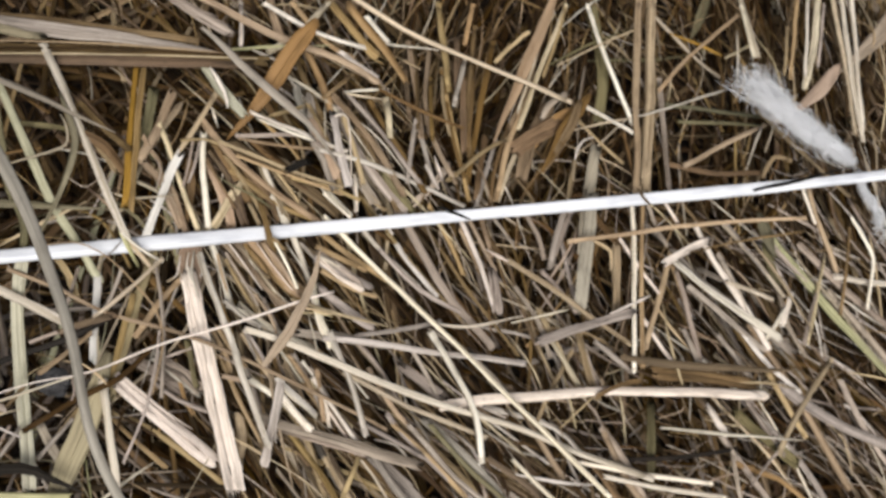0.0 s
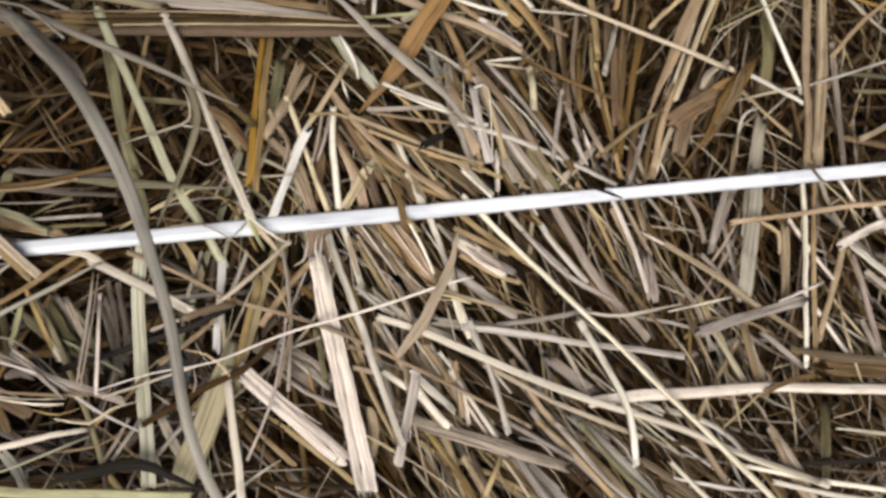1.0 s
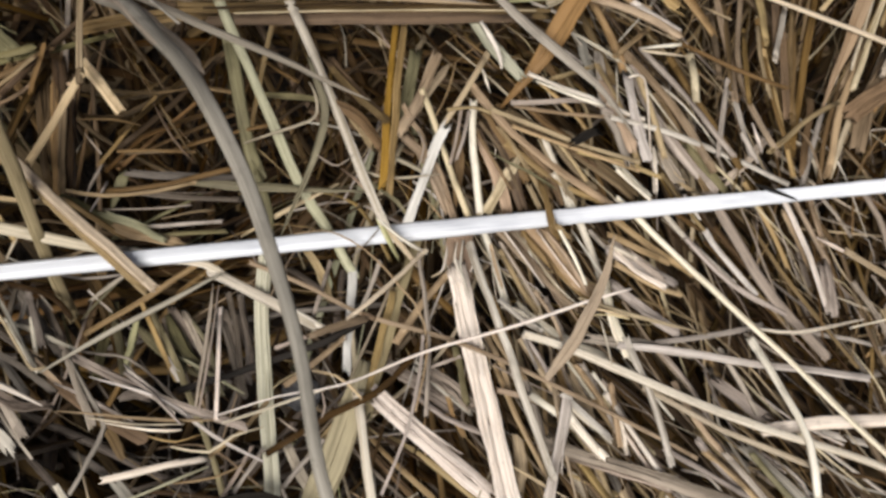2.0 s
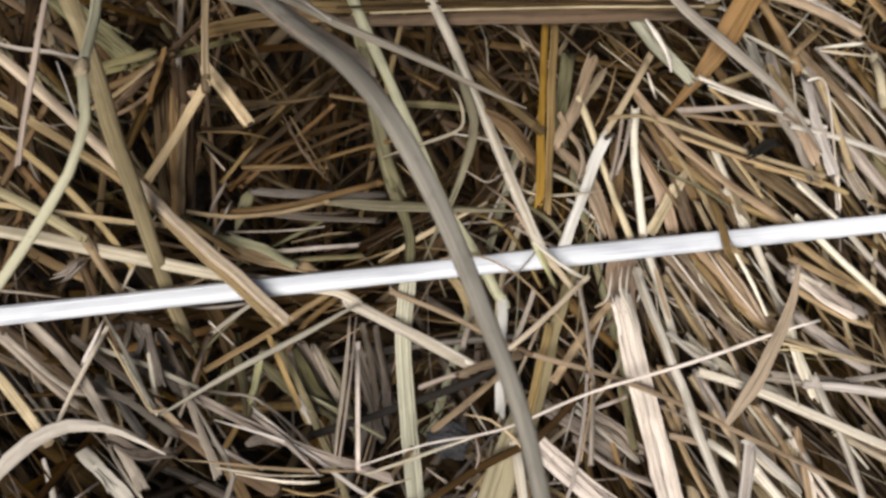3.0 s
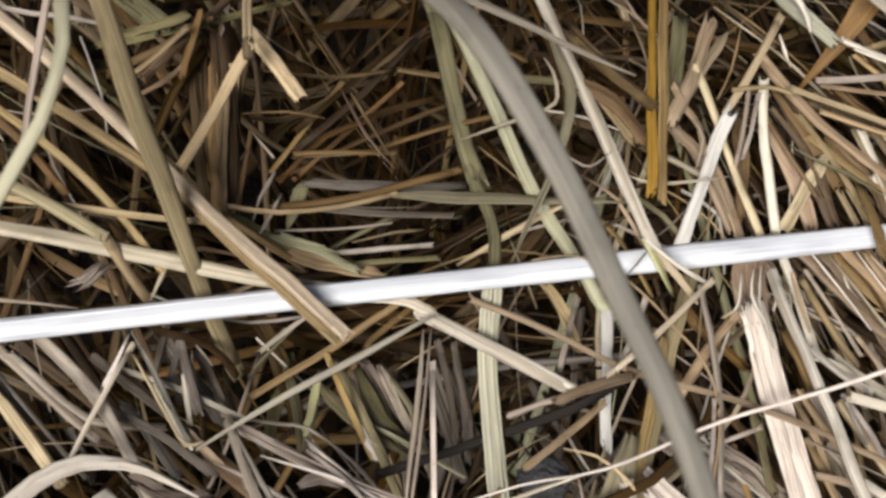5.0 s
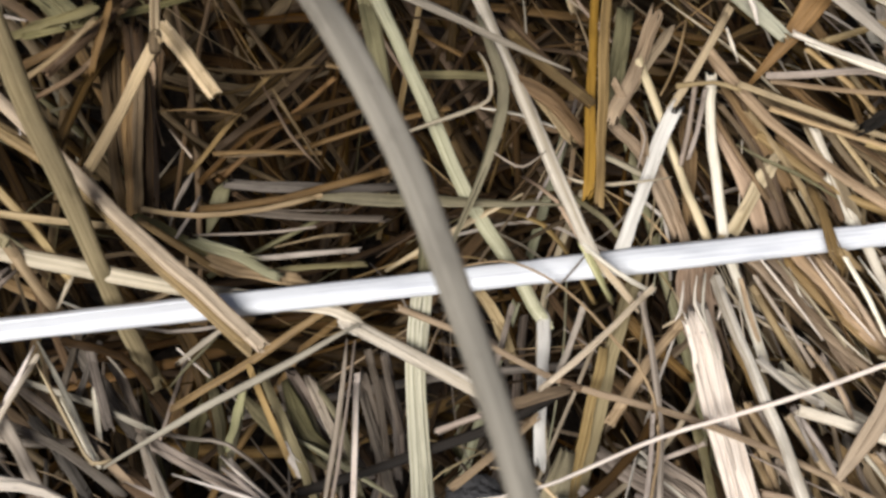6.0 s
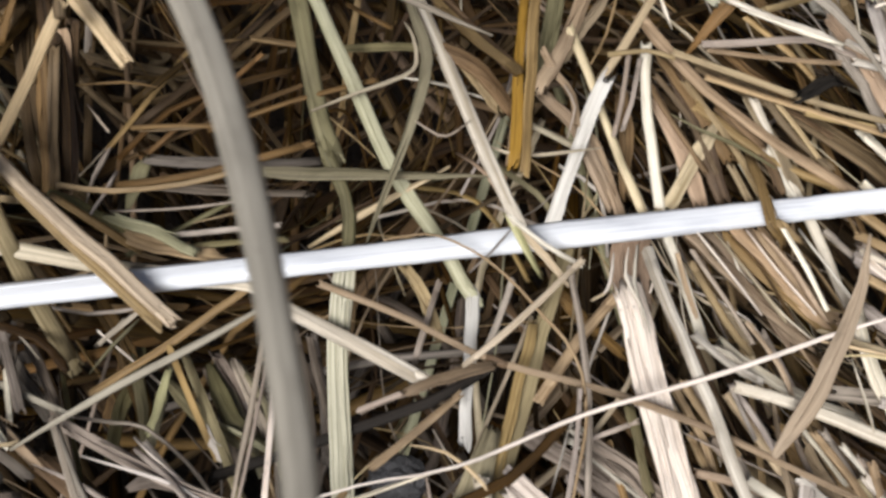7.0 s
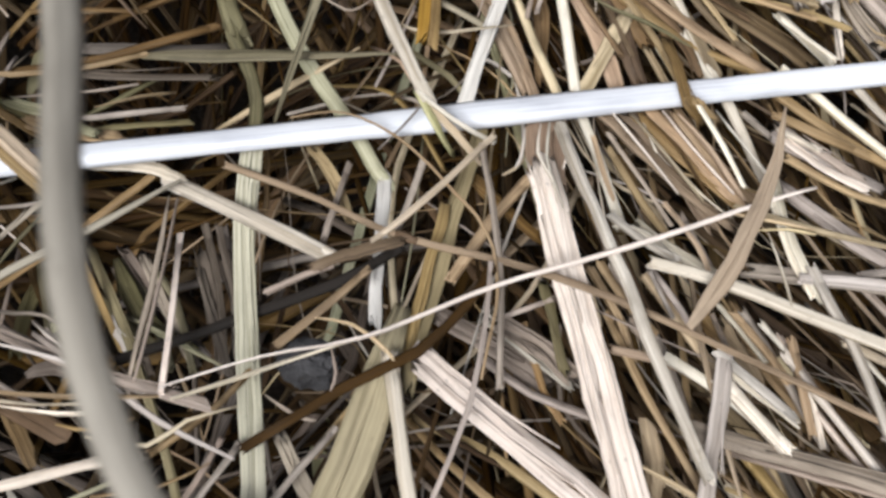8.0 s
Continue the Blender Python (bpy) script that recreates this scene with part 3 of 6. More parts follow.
leaf("olive", 1.67, (2.5, 8.5, 0.9), (17.4, 8.7, 4.4), (32.7, 9.2, 8.2))
fibre("brown", 0.65, (-16.6, 19.1, 9), (-7.6, 22.5, 5), (0.9, 28.3, 0.8))
stalk("aged", 1.3, (-55.9, 33.6, 3.5), (-49.1, 24.4, 7), (-44.1, 10.5, 8.9))
stalk("brown", 1.1, (-41.4, 12.6, 8), (-45.4, 0.2, 3.8), (-46.7, -4.7, 2.2))
stalk("brown", 1.17, (-36.2, 17.4, 5.1), (-30, 20.3, 8.8), (-24.8, 23.2, 12.1))
fibre("tan", 0.9, (-23.1, -8.3, -8.4), (-13.1, -3.2, -7.6), (-13.3, 3.2, -7.1))
stalk("tan", 1.32, (-31, -6.9, 5.7), (-26.7, -10.1, -1.3), (-24.2, -11.2, -6.3))
fibre("straw", 0.73, (-25.4, -10.9, -1.1), (-23.4, -6, 3))
split("grey", 1.52, (-34.6, -10.5, -0.7), (-32.4, -7.9, -0.5))
stalk("sage", 1.15, (-26.7, 1.2, 66), (-24.9, -9.6, 70), (-23.7, -18.7, 75), (-22.4, -23.9, 75), (-23.2, -28.6, 72), (-25.8, -34.2, 68), (-29.7, -39.4, 62), (-36.1, -45.1, 50), over=True, node=2)
stalk("khaki", 2.4, (-33, 7, 46), (-28.1, 1.2, 28.8), (-23.9, -3.1, 11.5), (-19.9, -8, 0), (-14.8, -13, -15))
stalk("grey", 0.95, (-41.3, 22.2, 26), (-41.3, 16.3, 24), (-41.3, 8, 20), (-41.1, -1, 16))
leaf("stem", 1.7, (-10, 22.5, 34), (2.7, 22.5, 29), (16.3, 22.1, 24), (29.8, 20.6, 20))
stalk("straw", 1.67, (-48.7, -20.7, -1.7), (-39.6, -27.2, -2.6), (-31.4, -34.7, -2.7))
stalk("grey", 1.68, (-38.6, -17.4, -1.3), (-28.6, -24.6, -2.4), (-22.3, -32.4, -3.1), (-17.3, -38.6, -3.6))
leaf("white", 2.1, (-37.4, -46.8, 6.1), (-34.2, -40.2, 5), (-30.2, -35.7, 4.3), (-25.6, -33.5, 3.9), (-20.4, -33.6, 3.7), (-14, -35.9, 3.7))
split("umber", 1.6, (-21.9, -34.1, 0), (-17.8, -35.5, -0.1), (-13.3, -34.6, -0.2))
stalk("cream", 0.7, (-26.5, -17.2, -1.9), (-28.9, -27.9, 0), (-29.9, -34.8, 1.3))
stalk("green", 1.79, (-47.4, -25.7, 3.6), (-43.8, -31.3, 3.2), (-38.5, -39.7, 2.6))
stalk("umber", 1.2, (-30.7, -18.8, -4.2), (-21.9, -23.2, -5.9), (-14.7, -27.4, -7.6))
fibre("straw", 0.79, (-26.6, -17.2, -3.2), (-20.2, -25.2, -4), (-17.6, -28, -4.3), (-15.6, -27, -4.5))
stalk("gold", 0.85, (-2.4, -11.2, -11.0), (2.1, -18.0, -12.0), (5.4, -22.9, -13.0))
fibre("grey", 0.85, (-12.8, -20.6, -13.0), (-7.2, -20.9, -12.0), (-3.2, -21.6, -10.0), (2.6, -25.7, -7.0), (6.6, -29.9, -4.0), (10.5, -33.5, -2.0))
split("grey", 1.35, (-12.9, -22.8, -9.0), (-4.4, -26.8, -5.0), (6.2, -31.3, 0.0), (17.7, -34.6, 4.0))
fibre("grey", 1.02, (-2.9, -25.9, -5), (2.2, -29.8, -1.3), (7.9, -35.8, 3.6))
fibre("grey", 0.83, (9.1, -9.7, 0.2), (9.6, -18.7, 1.1), (9.7, -32.3, 3.2))
fibre("grey", 0.68, (10.1, -9.6, 0.3), (10.5, -19.5, 1.5), (10.3, -33.2, 3.9))
leaf("olive", 1.52, (-8.8, -8.7, -20.4), (-5.4, -16.1, -19.6), (-3.7, -24.4, -18.4))
leaf("olive", 2.28, (1.9, -10.4, -15.9), (6.4, -17.2, -15.8), (13.8, -20.6, -15.6))
stalk("olive", 1.14, (2.9, -9.6, -17.7), (7.4, -16.5, -17.4), (10.7, -22.5, -17.1))
stalk("umber", 1.06, (1.4, -10.0, -19.9), (5.4, -17.2, -19.0), (8.3, -23.5, -17.9))
stalk("umber", 1.05, (12.2, -5.9, -13.3), (14.9, -12.6, -14.3), (17.0, -21.0, -15.7))
stalk("umber", 0.98, (14.5, -5.4, -13.6), (16.9, -13.0, -15.0), (18.4, -20.5, -16.5))
fibre("tan", 0.64, (-11.7, -35.6, 0.4), (2.6, -35.3, 2.1), (13.1, -34.2, 3.3))
fibre("olive", 1.19, (-16.2, -13.2, -16.6), (-10.9, -24.4, -12.9), (-6.8, -35.1, -8.9))
stalk("grey", 1.1, (-40.1, -21.1, -1.2), (-29.9, -26.4, -5), (-21.5, -25.1, -7.6))
split("brown", 2.4, (-14.6, -26.8, -12.8), (-7.3, -31.3, -11.2), (1.5, -35.4, -9.5))
stalk("umber", 1.19, (-21.2, -14.3, -6.1), (-17.7, -21.7, -8.2))
stalk("aged", 1.2, (-23.7, -13.6, -4.6), (-18, -13.3, -7.3), (-14.3, -15.6, -9.2))
stalk("umber", 1.2, (-48.8, -17.4, -1.5), (-43.1, -22.6, -3.1), (-37.3, -27.8, -4.4))
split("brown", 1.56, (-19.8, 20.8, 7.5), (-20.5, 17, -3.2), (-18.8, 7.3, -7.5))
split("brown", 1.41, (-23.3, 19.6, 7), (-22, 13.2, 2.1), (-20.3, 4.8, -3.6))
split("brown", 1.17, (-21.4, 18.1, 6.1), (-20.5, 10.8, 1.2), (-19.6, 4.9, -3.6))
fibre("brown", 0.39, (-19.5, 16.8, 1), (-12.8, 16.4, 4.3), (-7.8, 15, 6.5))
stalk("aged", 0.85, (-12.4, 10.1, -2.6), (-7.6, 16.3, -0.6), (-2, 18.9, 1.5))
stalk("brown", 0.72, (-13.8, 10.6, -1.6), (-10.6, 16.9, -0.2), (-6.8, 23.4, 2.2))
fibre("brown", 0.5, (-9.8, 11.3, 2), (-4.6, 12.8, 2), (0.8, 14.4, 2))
fibre("grey", 0.59, (-17.6, 15.3, -0.5), (-13.8, 11, 1.1))
stalk("olive", 2.5, (4.4, 36.8, 4.0), (8.6, 24.7, 3.0), (13.2, 12.8, 2.0))
stalk("sage", 1.95, (1.7, 40.2, 11), (6.5, 32.9, 9), (13.9, 21.1, 7), (21, 11, 3.7), (26.5, 5.2, 0.7), (29.9, 1.3, -1), (33, -1.8, -2.5))
fibre("straw", 0.6, (10.2, 15.5, 6), (15.9, 17.5, 9), (20.6, 19.9, 10), (21.9, 22.1, 10), (21, 25.8, 10), (19.7, 28.5, 9))
fibre("cream", 0.4, (20.7, 19.7, 10), (25.9, 20.9, 8), (34, 20.6, 6))
leaf("olive", 1.34, (18.7, 30.5, 14), (21.2, 25.1, 14), (23.1, 20.1, 14), (22.9, 14.3, 13), (21.5, 8.2, 10), (20, 4, 5), (19.2, 0.8, 1))
stalk("cream", 1.7, (14.4, 40.3, 14), (19.2, 32.3, 13), (25.3, 22, 12), (30.2, 12.7, 11), (33.2, 8.7, 9.5), (36.2, 4.4, 7.5), over=True)
stalk("brown", 1.37, (23.7, 30.9, 10.4), (29.4, 24.8, 12.3), (33.5, 21.2, 13.4))
split("brown", 1.93, (25.2, 22.8, 12.3), (29.9, 21.2, 11.4), (33.9, 17.3, 10.4))
stalk("brown", 0.77, (12.1, 36.2, 0.4), (17.8, 31.8, 3.2))
split("olive", 1.08, (11.7, 29.9, -0.8), (19, 27.6, 5), (24.5, 24.7, 10))
split("gold", 1.15, (34.6, 58.5, 1.0), (34.3, 48.3, 6.0), (33.9, 30.9, 11.0), (34.1, 23.2, 11.5), (34.4, 16.0, 12.0), (34.7, 9.2, 12.0))
split("gold", 1.15, (36.5, 59.0, 1.0), (36.0, 48.7, 6.0), (35.3, 30.8, 11.5), (35.5, 23.2, 12.0), (35.8, 15.9, 12.5), (36.0, 8.4, 12.5))
split("olive", 2.32, (38.6, 40.1, 7.3), (38, 31.4, 7.8), (37.7, 25, 8.2))
split("tan", 1.77, (42.3, 39.1, 9.4), (39.3, 26.7, 11), (36.8, 20.1, 11.9))
stalk("tan", 1.01, (37, 25.2, 12), (38.9, 23.1, 10.9), (41.1, 21.2, 9.9), (42, 18.2, 8.9))
fibre("grey", 0.47, (39.9, 21.2, 11.6), (41.5, 18.9, 10.8), (41, 15.3, 9.5))
stalk("straw", 1.23, (40.3, 29.7, 10.5), (43, 26.5, 8.5), (45.8, 21.5, 6.3), (48.9, 16.3, 4.1), (52.7, 10.3, 1.9))
fibre("straw", 0.52, (32, 12.7, 9), (35.6, 12.1, 9), (40.8, 12.9, 10), (45.2, 14.4, 10))
stalk("straw", 0.87, (36.5, 15.7, 10.3), (39.9, 15.9, 8.4), (43, 15.8, 6.6))
fibre("grey", 0.31, (22.3, 12.6, 12.4), (25.6, 11, 12.3), (27.2, 11.6, 12.2), (29.1, 13.9, 12.1))
fibre("tan", 0.4, (12.6, 14.6, 6.7), (15.4, 11.9, 8.1), (18.9, 8.3, 9.6))
stalk("fawn", 1.1, (51.2, 39.7, 12), (48.2, 32.3, 12.2), (44.8, 24.6, 10.8))
split("chalk", 1.6, (45.0, 23.7, 11.0), (43.6, 18.7, 9.0), (42.1, 12.6, 7.0), (41.0, 6.7, 4.0))
fibre("tan", 0.55, (45.2, 35.4, 13.7), (44.1, 28.8, 13), (42.7, 24.5, 12.4))
fibre("cream", 0.62, (49.9, 34, 15.6), (52, 30.6, 13.8))
stalk("tan", 0.62, (45.1, 26.5, 12.2), (49.4, 27.7, 12.5), (52.5, 27.1, 12.7))
stalk("cream", 1.35, (50.1, 30.1, 9), (50.8, 25, 6.9), (52.2, 19.8, 4.8), (54.5, 12.1, 1.9), (56.2, 8.2, 0.7), (58.5, 3.7, -0.5), (61.4, -2.7, -2.1))
stalk("cream", 1.45, (51.9, 2, 8.3), (54, -2.3, 7.5), (56.3, -6.6, 6.9), (59, -12.2, 6.3), (61.1, -16.5, 6), (63.1, -21.4, 5.9), (66, -27.9, 6), (69.2, -35.7, 6.6))
stalk("cream", 0.93, (59.9, -4.2, 1.2), (63.7, -7, 1.3), (67.3, -8.6, 1.4))
stalk("brown", 0.9, (51.5, 26.7, 6.5), (55.5, 21.9, 5.2), (59.3, 17.5, 4))
stalk("brown", 0.83, (52.3, 27.8, 7), (56.4, 23.7, 5.9), (60.6, 17.6, 4.2))
split("brown", 2.35, (53.1, 30.9, 7.2), (57.6, 25.9, 5.6), (62.9, 20, 3.6))
stalk("tan", 0.9, (55.9, 27.6, 7.1), (60.7, 22.9, 5.9), (65.2, 17.5, 4.5))
stalk("brown", 0.82, (60.5, 26.6, 5.4), (64.5, 21.5, 4.4), (67, 17.4, 3.7))
stalk("fawn", 1.6, (49, 32.9, 11.4), (53.3, 29.5, 9.8), (58.2, 26.5, 8.1), (64.7, 23.8, 6.1), (70.7, 21.5, 4.4), (78.7, 18.7, 2.6))
stalk("tan", 0.89, (53, 27.6, 13), (60.3, 26.1, 12.8), (67.5, 24.8, 12.4), (72.5, 24.1, 12.1), (81.3, 23.5, 11.5))
stalk("tan", 0.76, (57.6, 26.1, 11.2), (64.5, 25, 10.8), (71.8, 24.1, 10.4), (82, 22.7, 9.8))
stalk("grey", 0.99, (57.2, 30.9, 11.5), (64.4, 33.1, 11.1), (71.1, 35.1, 10.6), (76, 33.9, 10.4))
stalk("tan", 0.69, (58.1, 31, 10.3), (66.9, 31.5, 10.1), (74.7, 32.7, 9.8))
stalk("cream", 0.85, (59, 35.2, 15.2), (65.7, 34.8, 13.6), (71.6, 34.7, 12.3), (74, 33.9, 11.7))
stalk("tan", 0.84, (62.6, 36.2, 10.9), (68.4, 32.7, 10), (71.9, 29.6, 9.3))
split("grey", 1.79, (74.1, 47.1, 7.8), (75.3, 35.8, 9.6), (77.6, 29.2, 10.7), (79.5, 23.4, 11.4))
stalk("cream", 0.92, (75.7, 34.8, 11.3), (78.4, 34.2, 10.7), (82.5, 33.9, 9.8))
fibre("cream", 0.57, (77.6, 46.4, 8.3), (77.2, 35.8, 10.8))
split("dark", 1.53, (68.1, 23.5, 14.4), (70.1, 25.2, 14.5), (72.2, 26.3, 14.5))
fibre("olive", 0.55, (53.6, 21.2, 9.3), (57.3, 19.7, 9.2), (61.6, 18.5, 9.1), (66.7, 16.2, 8.9))
stalk("cream", 1.31, (65, 26.5, 6.7), (68.3, 21.8, 4.4), (71.9, 16.9, 2.5), (74.3, 13.2, 1.5), (78.2, 5.2, 0.2), (82.2, -5.4, 0.1))
stalk("tan", 0.69, (67.1, 25.4, 9), (70.8, 22.7, 7.2), (73.1, 20.9, 6))
split("straw", 1.71, (59.4, 21.7, 5.4), (57.7, 17.3, 3.8), (55, 11.9, 2.2))
stalk("grey", 0.69, (47.7, 28.4, 10), (47.6, 22.7, 8.1), (47.2, 18.8, 6.8))
stalk("grey", 0.62, (49.4, 28.7, 8.8), (49.1, 23.7, 7), (48.5, 20.6, 5.8))
stalk("tan", 0.93, (-17.8, 1.3, 0.6), (-10.7, -1.1, -1.6), (-7.6, -2.2, -2.7))
leaf("olive", 2.01, (-19.1, 2.4, -0.1), (-13.2, 0.9, -1.4), (-6.3, -0.4, -3.3))
fibre("grey", 0.82, (-11.9, 6.4, -0.3), (-12.8, 3.1, -0.3), (-13.6, 0.3, -0.3))
leaf("olive", 2.03, (-9.1, 10.2, -2.4), (-10, 6.7, -3.7), (-10.7, 3.5, -5.3))
split("tan", 1.72, (-11.9, 0.4, -2.9), (-5.1, -2.1, -1.3), (2.3, -2.9, 0.5))
split("green", 1.33, (-11.2, 0.8, -1.3), (-5.2, -0.9, 0.1), (-0.7, -3.2, 1.3))
stalk("tan", 0.74, (-18, 3.3, 0.1), (-11.6, 3.5, 0.4), (-3.9, 5.7, 0.8), (2.8, 8.6, 1.1))
fibre("grey", 0.6, (-11.9, 2.1, -2.4), (-4.7, 2.7, -0.5), (3, 4, 1.5))
stalk("grey", 0.72, (-3.8, -0.3, -1.3), (2.4, 1.1, -0.3), (8.4, 2.2, 0.6))
stalk("olive", 0.85, (-2, -2.1, -0.8), (4.1, -0.6, -0.2), (9.3, 0.6, 0.3))
fibre("tan", 0.46, (-1.7, 1.3, -0.5), (3.4, 3.3, 0.1), (7.3, 4.3, 0.6))
stalk("olive", 0.73, (-9.3, -0.9, -7.1), (-3.1, 3.3, -5.4), (3.8, 8.2, -3.3))
stalk("olive", 1.65, (13.5, 10.7, 2.6), (15.9, 7.1, 1.5), (17.2, 2.2, 0.5), (17.6, -3.7, -0.5))
split("sage", 2.44, (17.2, -1.8, 0.8), (17.8, -10.3, -1.3), (19.6, -20.2, -2.2), (22.1, -32.4, -1.8), (23.7, -41, -0.4), (24.9, -48.6, 1.4))
fibre("straw", 0.98, (12.6, 1, -1.2), (18.2, 5.2, 0.9), (23.1, 8.6, 2.8), (27.7, 11.5, 4.9))
split("chalk", 1.4, (32.7, -1.2, -2), (33.1, -3.2, -1.8), (33.3, -8, -1.5), (33.5, -13, -1.2), (34, -20.4, -1))
fibre("tan", 0.56, (21.3, 0, 5.5), (25.8, 1.4, 6), (29.1, 0.8, 6.5), (33.3, -1, 6.5), (37.6, -3.7, 6), (40.5, -6.4, 5.5), (43.6, -8.9, 5), (45.7, -12.6, 5), (46.5, -17.8, 5), (46.3, -21.7, 5), (45.6, -28.2, 5), over=True)
fibre("grey", 0.44, (31.7, -2.4, 5.5), (33.8, 0.1, 6.5), (35.9, 3.5, 7), over=True)
stalk("cream", 0.57, (35.4, 4.3, 8), (39.5, 1.8, 7.5), (44.4, 0.5, 6), over=True)
split("green", 0.83, (35.2, 4.6, 7.6), (37.7, 1.1, 6.8), (40.1, -0.4, 4), over=True)
split("straw", 0.76, (35.6, 4.3, 7.4), (39, 1.3, 6.8), (43.2, -0.9, 4), over=True)
stalk("straw", 0.78, (44.1, 0.2, 7.1), (40.3, -4.6, 5.9), (35.7, -10, 4.8), (32.6, -13.2, 4))
split("khaki", 1.8, (43.3, 4.1, 1.9), (41.9, -2.6, 0.4), (41, -7.6, -0.3), (40.3, -14, -0.7), (39, -21.1, -0.5), (38.3, -27.9, -0))
split("tan", 1.25, (40.2, -6.8, 0.9), (39.1, -13.9, 0.6), (38.2, -20.8, 0.2), (37.6, -28, -0.2))
stalk("grey", 0.85, (37, -1.3, 2.4), (36.1, -5.4, 1.1), (35.2, -8.8, -0.1))
stalk("grey", 0.83, (43.3, -0.3, 5.8), (44.8, -5.9, 5.6), (46, -11.1, 5), (47, -16.6, 3.9), (48.1, -26.8, 1.1))
split("tan", 1.31, (24.2, 0.5, -1.3), (27.1, -3.4, -1.6), (29.4, -7.4, -1.8))
stalk("grey", 0.78, (28.5, -2.1, 0), (27.6, -7.8, 0.1), (27, -12.2, 0.2))
stalk("olive", 0.78, (34.1, 14, 2.3), (39, 11.6, 1.8), (41, 9.5, 1.7))
fibre("grey", 0.46, (42.6, 13.8, 2.6), (39.9, 10.2, 1.8), (37.6, 8.1, 1.5))
stalk("tan", 0.85, (15, -4.7, 0.8), (21.2, -6.6, 1.5), (26, -8.2, 2.2), (30.8, -10.4, 2.9), (36.1, -12.1, 3.6), (43.9, -13.4, 4.4), (50.4, -14.4, 4.7), (60.2, -16.7, 4.7), (70.3, -19.7, 3.9), (81.2, -22.5, 2.4), (97, -27.6, 1), node=4)
stalk("cream", 1.9, (9.2, -7, -1), (18.5, -11.2, 1), (27.9, -15.4, 3))
split("cream", 1.25, (0.2, -6.3, -0.6), (6.5, -5.8, -0.4), (9.7, -6.7, -0.3))
stalk("amber", 1.04, (-11.4, -15.8, -16.9), (-1.8, -9.3, -10.7), (2.6, -5.9, -7.6), (5.4, -4.2, -5.6))
fibre("reed", 1.0, (-16.2, -28, -4.7), (-6.3, -20.2, -2.1), (5, -11.8, 0.5), (10.2, -8, 1.7))
split("rust", 4.39, (51.5, 8.1, 1.6), (51.1, 4, 1.2), (52.1, -0.6, 0.7))
fibre("white", 0.46, (47.7, 1.4, 8.5), (47.6, -2.3, 8.2), (47, -3.7, 8.1))
fibre("cream", 0.46, (49.6, 2.8, 7.6), (49.6, -0.6, 7), (51.4, -3.4, 6.5), (52.3, -6.2, 6))
fibre("cream", 0.46, (50.6, 3.3, 7.6), (50.6, -1.1, 6.8), (52, -4.2, 6.2), (53.1, -6.7, 5.7))
fibre("white", 0.4, (52.2, 3.5, 7.1), (53, 0.2, 6.6), (52.7, -1.9, 6.3))
fibre("straw", 0.46, (46.7, 0.7, 7.4), (47.9, -2.3, 7.3), (45.8, -4.4, 7.2))
split("white", 3.75, (50.5, -1.3, 4.8), (52.4, -6.8, 4), (54.5, -13.2, 3.2), (56.7, -19.4, 2.7), (58.6, -25.5, 2.3), (60.7, -32.1, 2.1), (62.8, -39, 2.1), (64.6, -45.1, 2.3))
split("tan", 1.6, (57.8, 9.7, 2.2), (64.2, 4.4, 1.7), (70, 0.2, 1.2), (74.3, -2.6, 0.9))
split("fawn", 1.7, (63.9, 11, 2.3), (69.1, 6.1, 1.6), (75, 0.8, 1))
split("tan", 1.77, (61.4, 10.3, 1.2), (66.8, 4.9, 0), (72.3, -1.3, -1.3))
split("tan", 1.48, (67, 10.7, 2.6), (72, 5.5, 1.4), (76.2, 1.9, 0.6))
fibre("cream", 0.34, (62.9, 8.6, 2.6), (64.9, 5.7, 1.2), (66.9, 4.7, 0.2))
fibre("cream", 0.4, (65.7, 4.5, 2.4), (70.1, -0.4, 2.9), (73.4, -3.1, 3.1))
stalk("cream", 0.61, (68.2, 8.5, 7.7), (71.5, 4.3, 6.5), (74.1, 0.3, 5.3))
stalk("grey", 0.61, (59.2, 7.2, 0.9), (63.9, 2, -0.6), (67.5, -2.2, -1.8))
stalk("tan", 0.68, (57.2, 6.3, 1.1), (60, 0.3, -1), (61.8, -2.6, -2.2))
stalk("grey", 0.95, (75.6, 11.8, 2.8), (80.1, 8.2, 2.9), (84.2, 6.5, 3))
stalk("cream", 0.75, (78.9, 8.3, 5.7), (83.8, 7.5, 4.2))
split("brown", 1.15, (64.5, 18, 6.8), (65.5, 13.1, 8), (66.8, 8.9, 8.2), (68.8, 7.8, 6), over=True)
split("tan", 1.05, (67.4, 9.2, 8), (68.8, 8.5, 7.6), (70.8, 8.3, 6.4), over=True)
split("brown", 1.21, (26.7, -17.5, 4), (30.6, -15.1, 4), (35.2, -13, 4.1))
stalk("grey", 0.76, (21.8, -18.2, -2.3), (25.4, -16.7, -0.2), (28.1, -16, 1.5))
fibre("straw", 0.55, (27.5, -23.9, 5), (31.5, -24.2, 5.4), (35.1, -26.7, 5.9), (36.2, -27.9, 6))
stalk("fawn", 0.6, (66.3, -1.2, 0.7), (70.2, -6, 0.5), (71.7, -9.2, 0.3))
fibre("straw", 0.53, (71.4, -4.9, 7), (75.8, -5.3, 7.3), (81.6, -5.9, 7.7))
fibre("straw", 0.46, (74.9, -6.1, 5.9), (78.9, -5.5, 6.3), (82.1, -5.8, 6.6))
fibre("cream", 0.4, (76.8, -6.1, 6), (78.5, -10, 5.1), (79.9, -14, 4.3))
